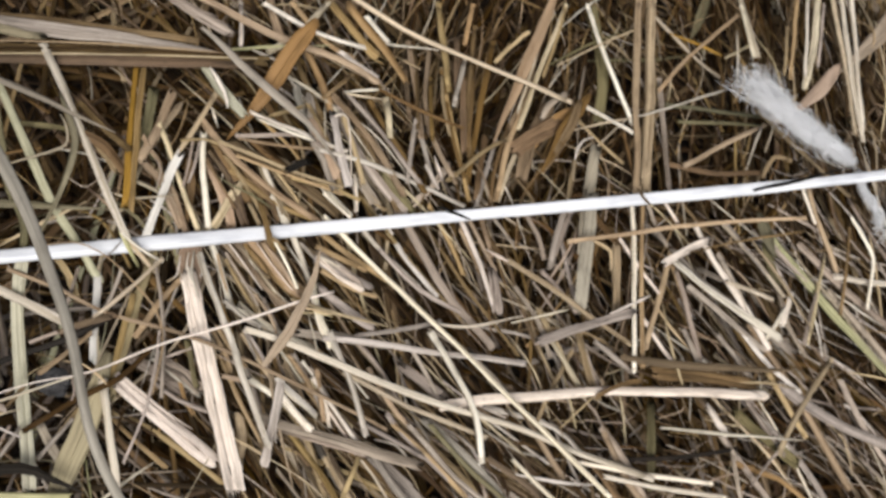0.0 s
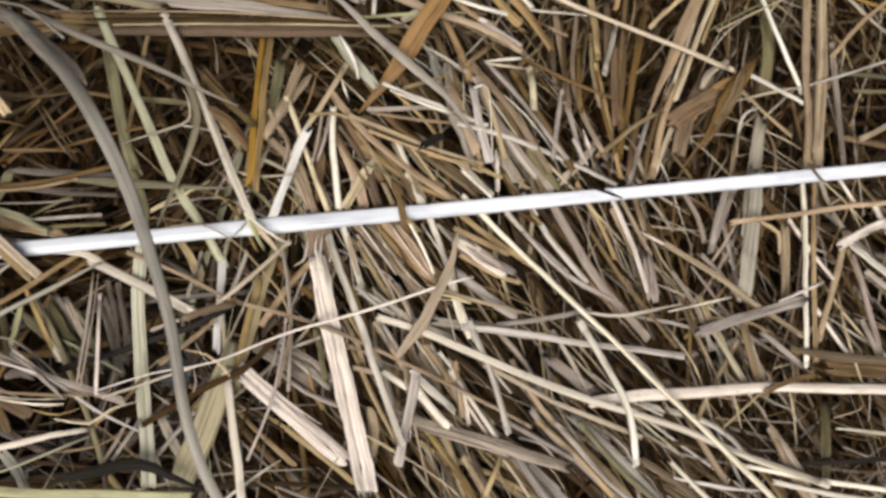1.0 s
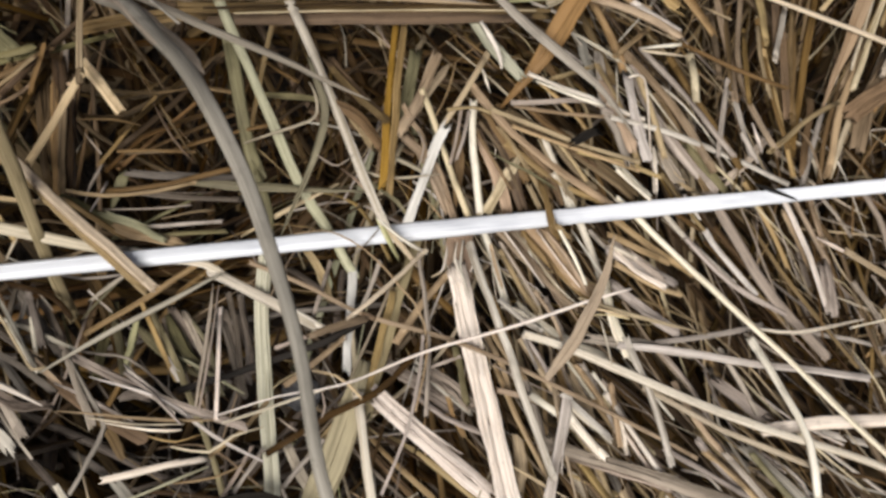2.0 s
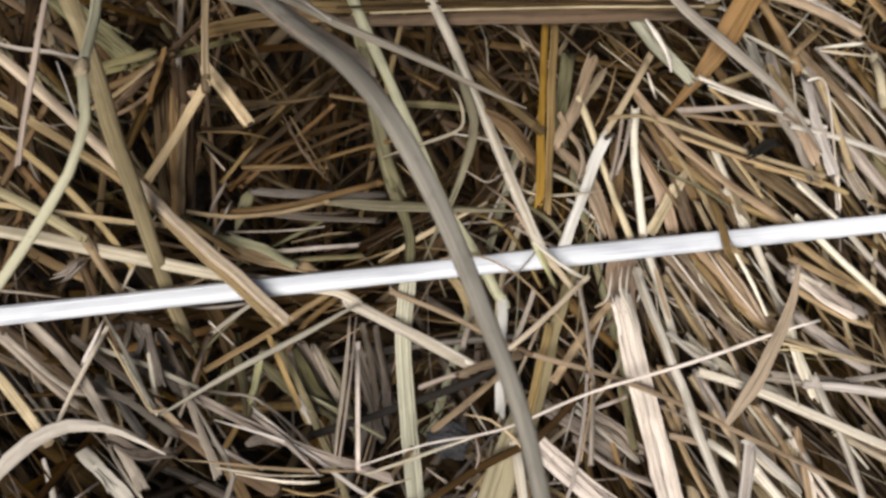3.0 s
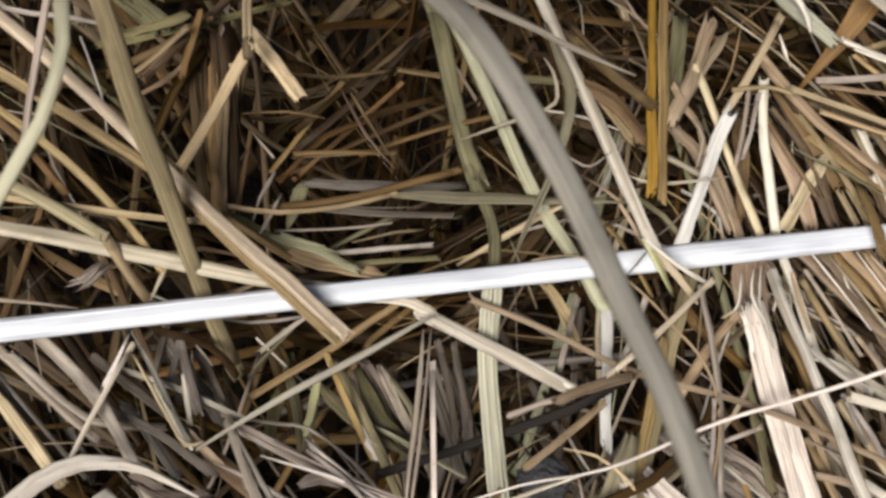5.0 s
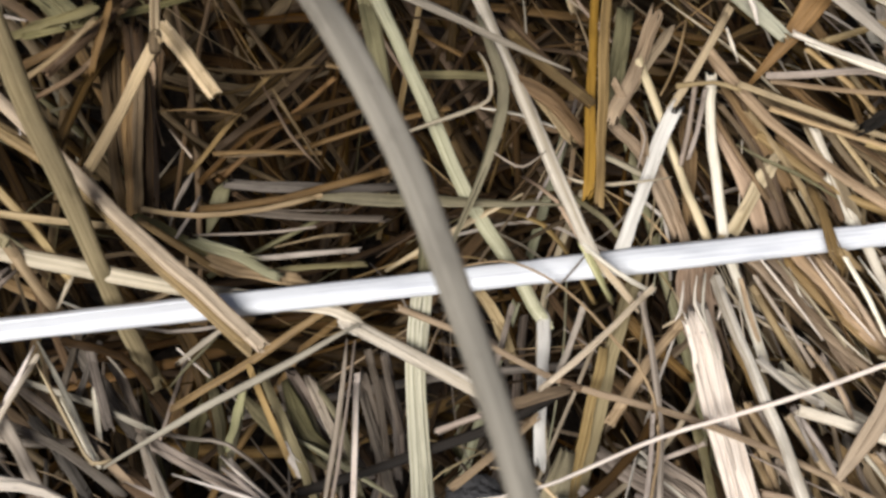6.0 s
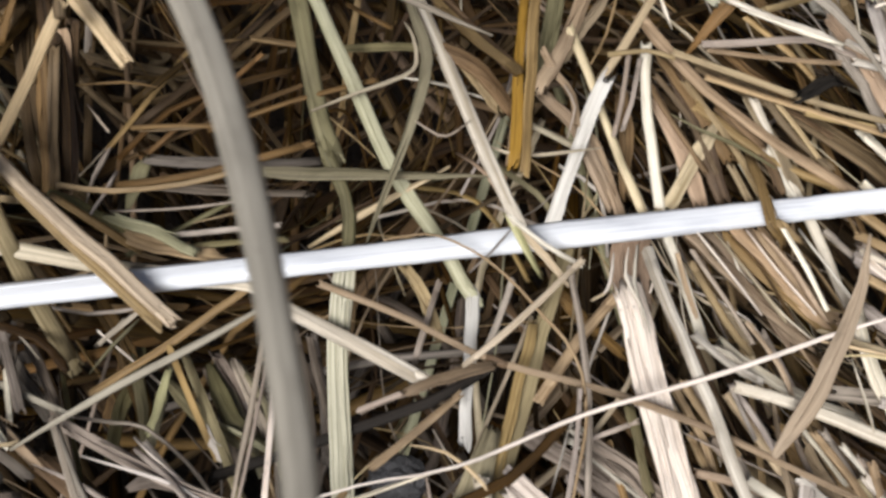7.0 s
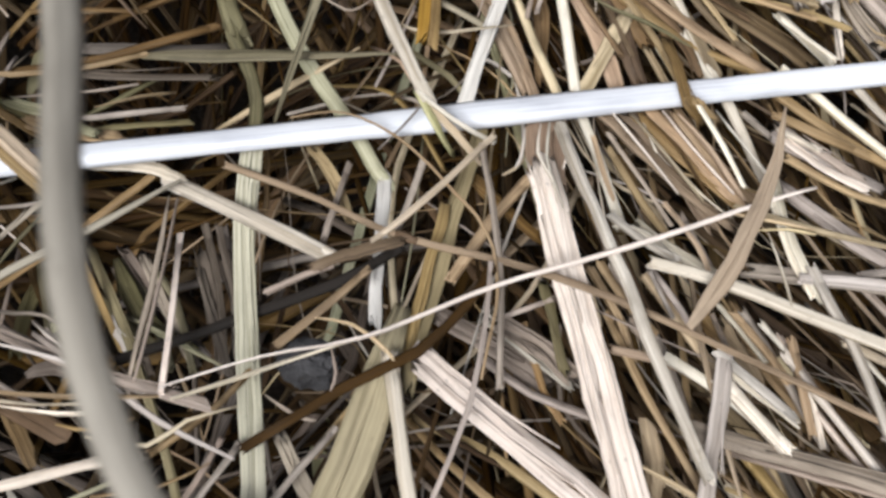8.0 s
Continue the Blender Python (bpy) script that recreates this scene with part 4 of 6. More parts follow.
stalk("cream", 0.92, (78.1, -0.8, 4.3), (81, -7.3, 2.7), (83.3, -10.8, 1.7))
stalk("grey", 0.79, (65.2, -8.9, -1.4), (69, -13.4, -1.9), (71.5, -17.6, -2.3))
stalk("grey", 0.52, (64.9, -10.2, -0.2), (67.6, -14.9, -0.8))
stalk("tan", 1.03, (59.5, -9.5, -1.6), (62.3, -13.4, -1.4), (65.4, -16.8, -1.2))
stalk("cream", 0.65, (73.4, -12.6, -1.3), (75.5, -15.3, -1), (78.3, -18.8, -0.7))
stalk("fawn", 1.16, (75.5, -13.3, -1.9), (78.5, -16.7, -1.8), (81.1, -20.1, -1.8))
stalk("cream", 0.77, (78.3, -14.7, -0.4), (82.7, -19.3, -0.7))
stalk("grey", 0.64, (72.6, -13.9, -1.4), (74.6, -18.9, -0.8))
split("fawn", 1.93, (74.6, -14.1, -3.2), (76.5, -18, -3), (78.1, -21.3, -2.8))
stalk("fawn", 1.08, (60.9, -20.7, 0.4), (66.3, -21.3, 0.1), (71.1, -22.6, -0.3))
split("grey", 2.41, (48.2, -18.3, -1.8), (53.1, -20.5, -2.2), (56.6, -23.2, -2.5))
stalk("grey", 0.64, (48.5, -18.1, -0.1), (53.2, -15.6, 0.3))
leaf("amber", 4.3, (70.5, 58.5, 22), (66, 50.5, 19.5), (60.9, 39.4, 14.5), (55.6, 31.8, 8))
leaf("rust", 2.2, (67.8, -19.1, 5.7), (72.2, -11.2, 7.7), (75.9, -1.5, 9.7), (77.1, 7.3, 11.8))
fibre("white", 0.72, (13.4, -33.9, 5.4), (22.6, -29.4, 5.7), (32.6, -25.9, 6), (46.2, -17.9, 6.7), (60.1, -11.7, 7.6), (72.7, -5.1, 8.4), (81.4, -1.1, 9.1))
fibre("cream", 0.67, (14.4, -34.9, 4.7), (21.2, -31.3, 4.7), (28.2, -27.6, 4.8), (32.9, -25.3, 4.8))
stalk("aged", 1.25, (22.8, -37.7, 2.1), (31.1, -30.7, 3), (38.8, -25.7, 4.1), (43.5, -19.7, 5.2), (45.2, -16.5, 5.8))
stalk("dark", 1.25, (6.9, -26.9, -6.4), (18.8, -21.5, -3.6), (29.4, -16.4, -1.3), (35.5, -11.9, 0.4))
stalk("white", 0.77, (11, -13.4, -1.6), (12, -22.5, 0.1), (13.2, -33.6, 3.5))
split("khaki", 1.05, (-1.1, -10.1, -14.8), (6.2, -22.3, -12.1), (11.9, -33.3, -8.4), (16.5, -43.6, -6.1))
fibre("white", 0.74, (-8.2, -27.8, -4.1), (3.8, -30.8, -0.6), (13.5, -36.7, 2.9), (21.7, -40.3, 5.2))
fibre("white", 0.9, (-3.1, -24.6, -5), (7.7, -32.4, 0), (15.7, -33.5, 2.6))
fibre("cream", 0.59, (-3.9, -36.5, 0.6), (3.2, -37.1, 1.9), (8, -36.5, 2.9))
fibre("straw", 0.53, (7, -39.9, 4.5), (13, -39.8, 4), (16.3, -36.5, 3.6), (21, -34.1, 3.1))
split("white", 0.99, (-2.2, -46.1, 2.6), (4.9, -43.4, 3.5), (12.6, -41, 4.5))
leaf("olive", 2.02, (-3.3, -12.1, -19.1), (3.9, -18.4, -16.7), (10.8, -22.1, -14.3))
stalk("olive", 0.95, (5.3, -9.2, -17.6), (9.9, -14.4, -16.8), (13.7, -23.5, -15.3))
split("umber", 1.16, (12.3, -10.5, -15.9), (15.3, -17.3, -15.2), (17.8, -23.2, -14.5))
split("umber", 0.94, (15.3, -8.8, -13.7), (17.2, -12.9, -14.3), (18.5, -18.3, -15.3))
leaf("khaki", 4.8, (36.7, -19.5, 1.2), (35.2, -28, 0.9), (33, -38, 0.3), (30, -50, -0.2), (26.5, -66, -0.8))
stalk("cream", 1.58, (36, -26.8, 2.9), (37.7, -34.1, 2.7), (39.9, -43.3, 2.3), (41.9, -51.4, 2.1))
stalk("grey", 0.6, (41.6, -42.3, 3.9), (44.6, -31.4, 4.9), (45.4, -21.3, 5.8), (45.4, -15.4, 6.2))
split("white", 3.21, (39.7, -25.3, 0.7), (48.3, -31.2, 0.4), (59.7, -38.8, 0.1))
stalk("tan", 1.38, (80, 15.7, 2.7), (87.5, 11.8, 1.6), (96.3, 8.1, 0.8))
split("grey", 1.8, (76.5, -8.5, 0.9), (84.8, -7.7, 0.6), (96.7, -7.9, 0.1))
stalk("grey", 1.04, (80.2, -16, -0.5), (86.4, -24.8, -0.4), (91.2, -30.1, -0.4))
stalk("grey", 1.15, (61.1, -9.5, -1.9), (67.4, -20.1, -1.9), (70.6, -30.5, -1.9))
stalk("fawn", 1.29, (65.3, -10.2, -2.2), (71.5, -17.8, -2.6), (75.5, -22.7, -2.8))
stalk("tan", 0.99, (29.7, -36, -2.1), (33.6, -29.3, -1.5), (36.8, -25, -1))
fibre("grey", 0.44, (29.5, -26.3, 4.1), (30.5, -29.3, 4), (30.2, -31.3, 4))
split("tan", 1.87, (65.5, -29.3, -1.7), (66.2, -33.1, -1.7), (66, -37.5, -1.7))
fibre("fawn", 0.77, (61, -32.9, 1.3), (66.6, -35.2, 1.3), (71.5, -37.6, 1.2))
split("grey", 2.3, (41.3, -18.3, -2.2), (48.2, -20.9, -3.5), (53.8, -23.8, -4.6))
stalk("grey", 1.02, (47, -22.6, -3.3), (52.2, -26.2, -2.6), (59.2, -28.1, -1.9))
stalk("tan", 0.91, (51.2, -17.7, -3.4), (53.6, -25, -3.4), (55.7, -28.1, -3.4))
fibre("grey", 0.55, (23.5, -31.4, 0.2), (26.8, -33.5, 1.2), (29.2, -34, 1.8))
stalk("tan", 0.77, (13.4, -39.6, 1.7), (18.5, -33.2, -0.3), (21.2, -28.4, -1.6))
stalk("grey", 0.74, (18.2, -44.5, 0.8), (20.3, -40, 0.4), (21.5, -37.3, 0.1))
fibre("tan", 0.52, (8.3, -44.9, 1.6), (14.6, -43, 1.7), (19.2, -40, 1.8))
stalk("white", 1.02, (57.2, 71.8, 3.3), (56.7, 55.7, 8.9))
stalk("tan", 1.99, (64.9, 75.5, 1.2), (68.7, 63.8, 2.2))
stalk("straw", 1.61, (78.4, 77.6, 3.8), (70.8, 64.9, 5.4), (64.5, 58.7, 6.5))
fibre("green", 0.92, (52.6, 52, 12), (64.2, 58.3, 8.6), (79.2, 65, 5))
fibre("cream", 0.78, (59.3, 54.8, 10.3), (70.3, 53.4, 8.9))
stalk("cream", 1.22, (62.7, 71.3, 6.2), (75.2, 66.8, 6.4), (87, 65.8, 6.5))
stalk("tan", 1.35, (70, 74.9, 4.1), (78.6, 65.7, 4.6), (84.9, 63.3, 4.9))
stalk("white", 1.34, (82.2, 63, 5.8), (89.8, 56.8, 8.5))
split("tan", 2.2, (80.6, 79.4, 2.1), (87.7, 71.3, 2.3), (92.8, 67, 2.5))
split("tan", 1.93, (84.2, 79.5, 3.4), (92.2, 68.7, 5.7), (97.5, 58.8, 8))
stalk("cream", 1.39, (89.6, 77.1, 3.1), (94.3, 72.2, 3.2))
stalk("straw", 1.32, (85.4, 79.7, 6), (97.5, 74, 6.8), (109.3, 71.3, 6.8), (129.5, 68.6, 5.5), (145.6, 67.3, 3.3))
fibre("cream", 0.7, (93.5, 70, 4.3), (107.4, 70.8, 6))
fibre("straw", 0.82, (96.4, 67.1, 4.4), (102, 62.9, 7.3))
stalk("tan", 1.83, (73.6, 66.9, 0.7), (77.6, 54.4, 4.8), (79.1, 46.2, 7.6))
stalk("brown", 1.55, (70.6, 64.7, 0.4), (73.8, 53.8, 4.1), (77.1, 42.5, 8))
stalk("tan", 1.03, (84.9, 57.7, 5.5), (76.9, 46.8, 9.9))
fibre("cream", 0.8, (82, 49.8, 9.6), (91.7, 52.9, 9.9))
fibre("straw", 0.79, (82.5, 49.9, 8.9), (91.6, 49.8, 10.1))
stalk("brown", 0.91, (90.2, 50.9, 12), (99.8, 47.8, 12.3), (110.5, 45.3, 12.8))
leaf("stem", 1.91, (44.1, 46.5, 26), (61.5, 36.9, 22), (72.9, 32, 18), (80.6, 27, 13))
fibre("cream", 0.87, (59.9, 33.3, 16.3), (68.9, 32.4, 14.8), (73.6, 32.2, 14.1))
stalk("cream", 1.1, (76.1, 31.2, 12.4), (89, 32.2, 9.3), (101, 31.7, 6.4), (114.7, 29.5, 3.8))
split("white", 1.64, (79.2, 42.3, 10.6), (80.3, 35, 11.1), (82.8, 25.3, 11.7))
stalk("tan", 1.27, (81.9, 41.9, 10.4), (83.9, 36.3, 10.2), (86.9, 27.1, 10))
stalk("grey", 1.16, (83.4, 50.9, 7.4), (91.7, 42, 8.5), (100.7, 30.2, 9.8))
stalk("tan", 1.54, (80.5, 49.1, 7.2), (89.5, 39.2, 7.4), (97.6, 27.5, 7.6))
stalk("tan", 1.12, (73.8, 44.2, 8.9), (78.2, 35.4, 9.5), (81.7, 24.5, 10.1))
stalk("brown", 1.78, (87.3, 41.8, 5.8), (93.6, 33.1, 4.1), (98.3, 25.8, 3.1))
stalk("straw", 1.55, (92.3, 50, 9.4), (92.9, 40.4, 10.8))
stalk("tan", 1.38, (101.5, 74.7, 0.4), (100.9, 57.5, 6.8), (100, 40.9, 12.7))
stalk("tan", 1.15, (106.2, 74.4, 2.9), (103.2, 54.5, 7.5), (104, 43.5, 9.7), (109, 30.9, 11.9))
stalk("grey", 1.1, (98.8, 44, 12.1), (98.7, 30.7, 8))
stalk("grey", 1.15, (99.6, 42.5, 12.3), (104.6, 31.4, 9.3))
fibre("white", 1.03, (103.1, 35.1, 13.8), (106.2, 31.1, 11))
stalk("tan", 1.69, (110.9, 91, -2.1), (110.8, 76.3, 1.7), (109.2, 59.2, 7.5))
stalk("cream", 1.2, (114.8, 70, 5.5), (108.5, 51.4, 13))
stalk("tan", 1.23, (118.8, 90.2, 2.3), (116.2, 77.8, 3.1))
stalk("brown", 1.19, (120.8, 85.9, -0.8), (117.2, 61.1, 2.3), (116.3, 43.9, 4.5))
stalk("brown", 1.57, (127.4, 84.5, -3.8), (122.7, 64.6, -1.2), (116.4, 37.2, 2.9))
stalk("tan", 1.06, (107.5, 30.8, 12.1), (119.7, 44.6, 6), (127.1, 51, 3.3))
stalk("brown", 1.69, (99.8, 81.6, -3), (109.7, 76.1, -1), (116.3, 66.5, 1.2))
stalk("tan", 1.25, (108.4, 55.2, 8.7), (112.5, 43.8, 5.9), (116.4, 32.4, 3.4))
stalk("grey", 1.16, (126, 52.1, -0.6), (122, 40.9, 1.1), (119, 31.2, 2.4))
stalk("brown", 1.18, (130.5, 58.5, -1.6), (125.9, 45.4, -0), (123.1, 32.6, 1.4))
leaf("rust", 3.2, (145.1, 103.9, 1.5), (136.1, 80.9, 2.6), (122.7, 47.8, 4.4))
stalk("straw", 1.26, (147.9, 99.9, 0.5), (140, 79.5, 1.2), (131.7, 56.8, 1.9))
fibre("cream", 1.01, (138.4, 82.8, 2.1), (134.2, 70.3, 2.5), (130.9, 60.2, 2.8))
split("grey", 1.37, (145.1, 69.8, 1.7), (140.9, 65.6, 2), (138.4, 61.2, 2.3))
leaf("brown", 3.4, (153, 71.9, 2.1), (144.9, 59.4, 3), (136.3, 43.3, 4.1))
split("brown", 3.39, (142.9, 68.5, -2), (137.1, 56.6, -1.1), (133.1, 43.9, -0))
stalk("cream", 1.18, (155.4, 102.3, 0.1), (159.8, 88.2, -0.2), (167.4, 68.2, -0.6))
split("olive", 3.4, (160.5, 106.2, -6), (162.7, 86.4, -6), (160.5, 70, -6))
fibre("olive", 0.76, (142.7, 79.9, -0.1), (154.9, 90, -0.9), (170.8, 100.9, -1.8))
stalk("cream", 1.14, (152.1, 68.3, 1.3), (160.8, 66.1, 0.7), (168.3, 63.7, 0.3))
stalk("tan", 1.13, (149.7, 64.1, 0.5), (155.8, 59.4, 0.1), (162.9, 54.9, -0.3))
fibre("straw", 0.73, (146.8, 59.3, 1.7), (155.5, 63.7, 1.1), (166.5, 68.8, 0.4))
fibre("tan", 0.86, (154.6, 59.1, -0.7), (149.2, 53.2, -0.3), (147.8, 45.5, 0.1))
stalk("tan", 1.97, (171.6, 108.2, 1), (168.8, 83.5, 1.2), (165.7, 45.8, 1.5))
stalk("tan", 3.04, (177.6, 111.6, -1.3), (174, 77.3, -1), (170.4, 50.9, -0.8))
stalk("brown", 1.14, (165.2, 64.2, -1.5), (167, 53.8, -1.5), (168, 45.9, -1.5))
stalk("grey", 1.56, (179.3, 86.3, -3.3), (179.4, 67.7, -3.3), (179.5, 52.5, -3.3))
stalk("tan", 1.09, (176.9, 80.8, -0.3), (188.5, 95.2, -1), (208.4, 116.2, -2.2))
fibre("cream", 1.08, (168.1, 68.8, 2.2), (183.4, 77.3, 1.2), (200.4, 87.2, 0.2))
stalk("straw", 1.09, (177.9, 108.5, -2.2), (192, 97.8, -3.1), (200.1, 93.7, -3.6))
fibre("gold", 1.12, (183.3, 102.4, -1.6), (191.8, 101.9, -2.1), (201.6, 100.6, -2.7))
stalk("cream", 1.41, (211.8, 121, -3.4), (214, 104.9, -3.5))
fibre("straw", 1.15, (203.6, 101, -3.8), (215, 109.8, -4.5))
stalk("rust", 1.46, (216.7, 82.5, -6.5), (199.7, 70.9, -5.5), (186.6, 61.5, -4.7))
fibre("cream", 0.94, (214.5, 80.3, -4.5), (210.2, 71.9, -4.2), (206.5, 63.9, -4))
stalk("olive", 1.07, (186.3, 75.4, -4.7), (200.7, 79, -5.5), (216.6, 82.3, -6.5))
stalk("olive", 1.21, (182.8, 80.4, -5.4), (200, 83.4, -6.4), (215.9, 86, -7.4))
stalk("brown", 1.57, (183.4, 61.7, -6.4), (198.3, 62.9, -7.3), (214, 66.9, -8.2))
stalk("tan", 1.22, (214.2, 65.1, -6.3), (219.2, 72.6, -6.7), (225.2, 73.2, -7))
stalk("tan", 1.46, (58.1, 24.8, 6.2), (67.8, 20.5, 3.9), (77.1, 18.9, 2.5))
stalk("cream", 1.22, (67.5, 21.1, 3.9), (71.3, 16.4, 2.5))
stalk("cream", 1.12, (79.1, 25.2, 6.2), (86.5, 21.7, 3))
stalk("white", 1, (86.9, 30.8, 5), (88, 23.4, 3.1))
stalk("tan", 0.98, (70.8, 23.9, 10.3), (78.6, 23.7, 9.7), (86, 22.6, 9.1))
split("grey", 2.01, (87.5, 30.2, 6.9), (91.9, 23.9, 5.7))
split("olive", 1.75, (94, 32.7, 5), (101.5, 25.9, 3.7))
stalk("cream", 1.2, (81.2, 19.5, 2.5), (92.7, 10.3, 2.3), (105.2, -1.6, 5), (118.2, -12.8, 6.3), (134.7, -25.9, 5.8), (149.7, -37.9, 5.5))
stalk("cream", 1.13, (90.1, 18.2, 3.1), (96.5, 13.6, 1.3), (105.1, 8.3, -0.3))
stalk("grey", 1.98, (99.1, 23.9, 2.9), (100.1, 22.7, 2.6), (106, 15.3, 1.4), (113.5, 6.1, -0.1), (123.9, -2.5, -1.7))
stalk("white", 1.09, (99, 16.7, 1.6), (102.1, 13.4, 0.9), (109.6, 7.1, -0.6))
stalk("tan", 1.24, (79.1, 10.6, 5.3), (89.7, 8.1, 3.9))
split("grey", 1.86, (79.1, 7.6, 4.8), (91.8, 5.4, 1.8))
stalk("fawn", 1.11, (80.8, 5.8, 3.5), (88.5, 3.5, 2.1), (93.4, 3.2, 1.2))
split("grey", 1.83, (80.4, 2.1, 2.7), (87.7, -1.5, 1.1), (93.4, -3.8, -0.1))
fibre("straw", 0.97, (73, -3.1, 5.9), (83.9, -4.3, 5), (97.8, -5.1, 3.8))
stalk("cream", 1.21, (78.2, 1.3, 4.7), (80.9, -6, 3), (84.3, -10.8, 1.8))
fibre("cream", 0.77, (106.6, -2.1, 3.3), (116.3, -1.3, 2.8), (130.8, 4.2, 2))
stalk("grey", 1.12, (90.5, -6.9, 1), (99.7, -4, 0.7), (109.9, -0.1, 0.3))
stalk("grey", 1.02, (94.6, 13.9, 2.8), (104.8, 6.9, 1.1), (117.2, 3.1, -0.6))
stalk("tan", 1.1, (106.4, 27.3, 3.6), (108.5, 25.3, 2.5), (113.5, 20.2, 0.1), (117.3, 14.7, -2))
stalk("white", 1.17, (114, 25.8, 3.9), (121, 15.7, 0.6), (125.4, 6.8, -1.9))
stalk("tan", 1.05, (120.3, 27.4, 2.6), (123.4, 19.4, 1.2))
split("grey", 2.46, (124.5, 15.3, -0.4), (126, 6.7, -1.4))
fibre("white", 0.8, (121.6, 19.6, 2.5), (131.8, 17.3, 0.8))
stalk("grey", 1.17, (133.5, 35.4, -1.5), (138.2, 29.1, -2.2), (139.8, 23.6, -2.7))
stalk("grey", 1.65, (145.8, 38.2, -0.3), (144.4, 34.5, -0.3), (142.4, 29, -0.1), (140.1, 20.2, 0.1))
split("stem", 3.4, (155.1, 44, -3.2), (154.1, 37.2, -3.2), (152.9, 29.4, -3.2), (149.7, 11.5, -3.1))
stalk("fawn", 1.15, (145.6, 27.3, 1.0), (161.3, 32.5, 1.0), (178.8, 38.7, 0.0), (197.8, 45.1, -2.0), (224.3, 52.0, -3.0))
stalk("cream", 1.21, (165.5, 43.9, -0.3), (165.3, 40.4, -0.3), (164.6, 25.8, -0.3), (162.5, -3.8, -0.3))
stalk("tan", 1.2, (169.6, 44.6, -1.6), (169.3, 41.6, -1.6), (167.5, 23.8, -1.5), (165.9, -1.5, -1.5))
stalk("grey", 1.12, (170.4, 47.7, -1.7), (172.2, 42.5, -1.8), (173.4, 39.1, -1.9), (176, 34.1, -2))
stalk("white", 1.17, (176.7, 48.5, -3.1), (181, 42.3, -3.3))
fibre("straw", 1.12, (153.9, 30, -1.3), (158.7, 28.2, -1.5), (158.6, 23, -1.8))
split("tan", 2.12, (163.2, 31.8, -5.8), (162, 14, -5.9))
stalk("white", 0.98, (162.4, 32.2, -2), (167.7, 25, -2.4), (173.1, 20, -2.8))
stalk("tan", 1.56, (177.7, 31, -3.1), (172.1, 14.6, -2.8), (168, 4.2, -2.6))
split("white", 1.75, (175.5, 28.6, -2), (182.3, 33.2, -2.5), (189.8, 37.8, -2.9))
fibre("brown", 0.89, (182.6, 32.1, -0.6), (198.4, 38.8, -1.6), (223.9, 47.9, -3.2))
stalk("white", 1.75, (188.2, 42.6, -4.7), (193.4, 33.3, -5.1), (202.5, 20.9, -5.6), (208.4, 12, -6))
stalk("straw", 1.15, (196.8, 45, -4.3), (207.4, 35.9, -5), (215.1, 27.8, -5.5))
stalk("cream", 1.27, (196.2, 27, -3.3), (209.8, 25.2, -4.2))
split("cream", 1.86, (180.1, 28.8, -2.3), (190.7, 22.5, -3), (210.9, 14.3, -4.2))
split("tan", 1.3, (179.9, 29.5, -5.2), (183.5, 17.5, -5.4), (185.5, 7.4, -5.6))
stalk("grey", 1.6, (184.4, 23.8, -4.5), (196.6, 16.7, -5.3), (206.5, 10.8, -5.9))
leaf("olive", 4.24, (210.6, 51.6, -5.2), (212.5, 45.3, -5.3), (214.4, 39, -5.4))
stalk("grey", 1.82, (213.9, 43.5, -6.3), (224.9, 35.1, -7))
stalk("tan", 1.27, (128.3, 17.8, 2.1), (140.5, 13.4, 0.9), (149.7, 8.9, -0.1), (162.3, 3.6, -1.4))
fibre("cream", 0.67, (127.8, 1.9, 2.2), (143.8, 8.4, 1.1))
split("grey", 2.09, (135.9, -1.1, 1.5), (152.3, 7, 0.4), (163.8, 11.7, -0.3))
fibre("white", 0.98, (156.4, 10, 0.2), (169.1, 17.4, -0.7))
stalk("grey", 1.15, (139.7, 19.2, -2.9), (144.4, 15.9, -3.5), (149, 11.1, -4.1))
stalk("grey", 1.14, (131.4, 12.7, -1.5), (137.3, 5.5, -2.2), (140.3, -2.2, -2.8))
stalk("grey", 1.51, (214.7, 29.7, -6.4), (216.8, 19, -6.6), (221.1, 11.9, -6.7))
stalk("cream", 1.18, (207.9, 13.8, -5), (213.6, 21.1, -5.4), (216.9, 25, -5.6))
stalk("cream", 1.6, (65, -10.8, 3.5), (72.3, -12.3, 3.7), (84.8, -15.3, 3.7), (101.4, -19.5, 3.6), (117.2, -22.2, 3.2), (129.5, -24.2, 2.7), (146.5, -27.8, 1.7), (164.3, -30.7, 0.4))
stalk("cream", 1.32, (83.2, -8.9, 3.1), (87.5, -16.9, 2.6), (92.1, -29.2, 1.8))
stalk("cream", 1.18, (72, -20.9, 3.2), (79.9, -26.5, 2.7))
stalk("cream", 1.64, (72.8, -24, 2.5), (79.1, -29.8, 2))
split("white", 1.7, (72.4, -21.5, 3.3), (71, -31.2, 3.9), (69.9, -38.4, 4.3))
split("grey", 2.01, (71, -29.6, 1.7), (83.6, -31.3, 1.8), (95.9, -33.7, 2), (104.5, -35.2, 2.1))
stalk("white", 0.95, (80.6, -18.5, 0.4), (88.8, -29.1, 0.8), (92, -33.6, 1))
stalk("grey", 1.08, (91.4, -27.4, 1.9), (105.3, -33.2, 2.2))
stalk("fawn", 1.06, (81.2, -17.2, 0.7), (83.4, -26.9, -0.2))
stalk("straw", 1.09, (87.3, -16.7, 2), (99.6, -21.1, 1.7), (103.5, -22.4, 1.6), (120.8, -26.4, 1.2))
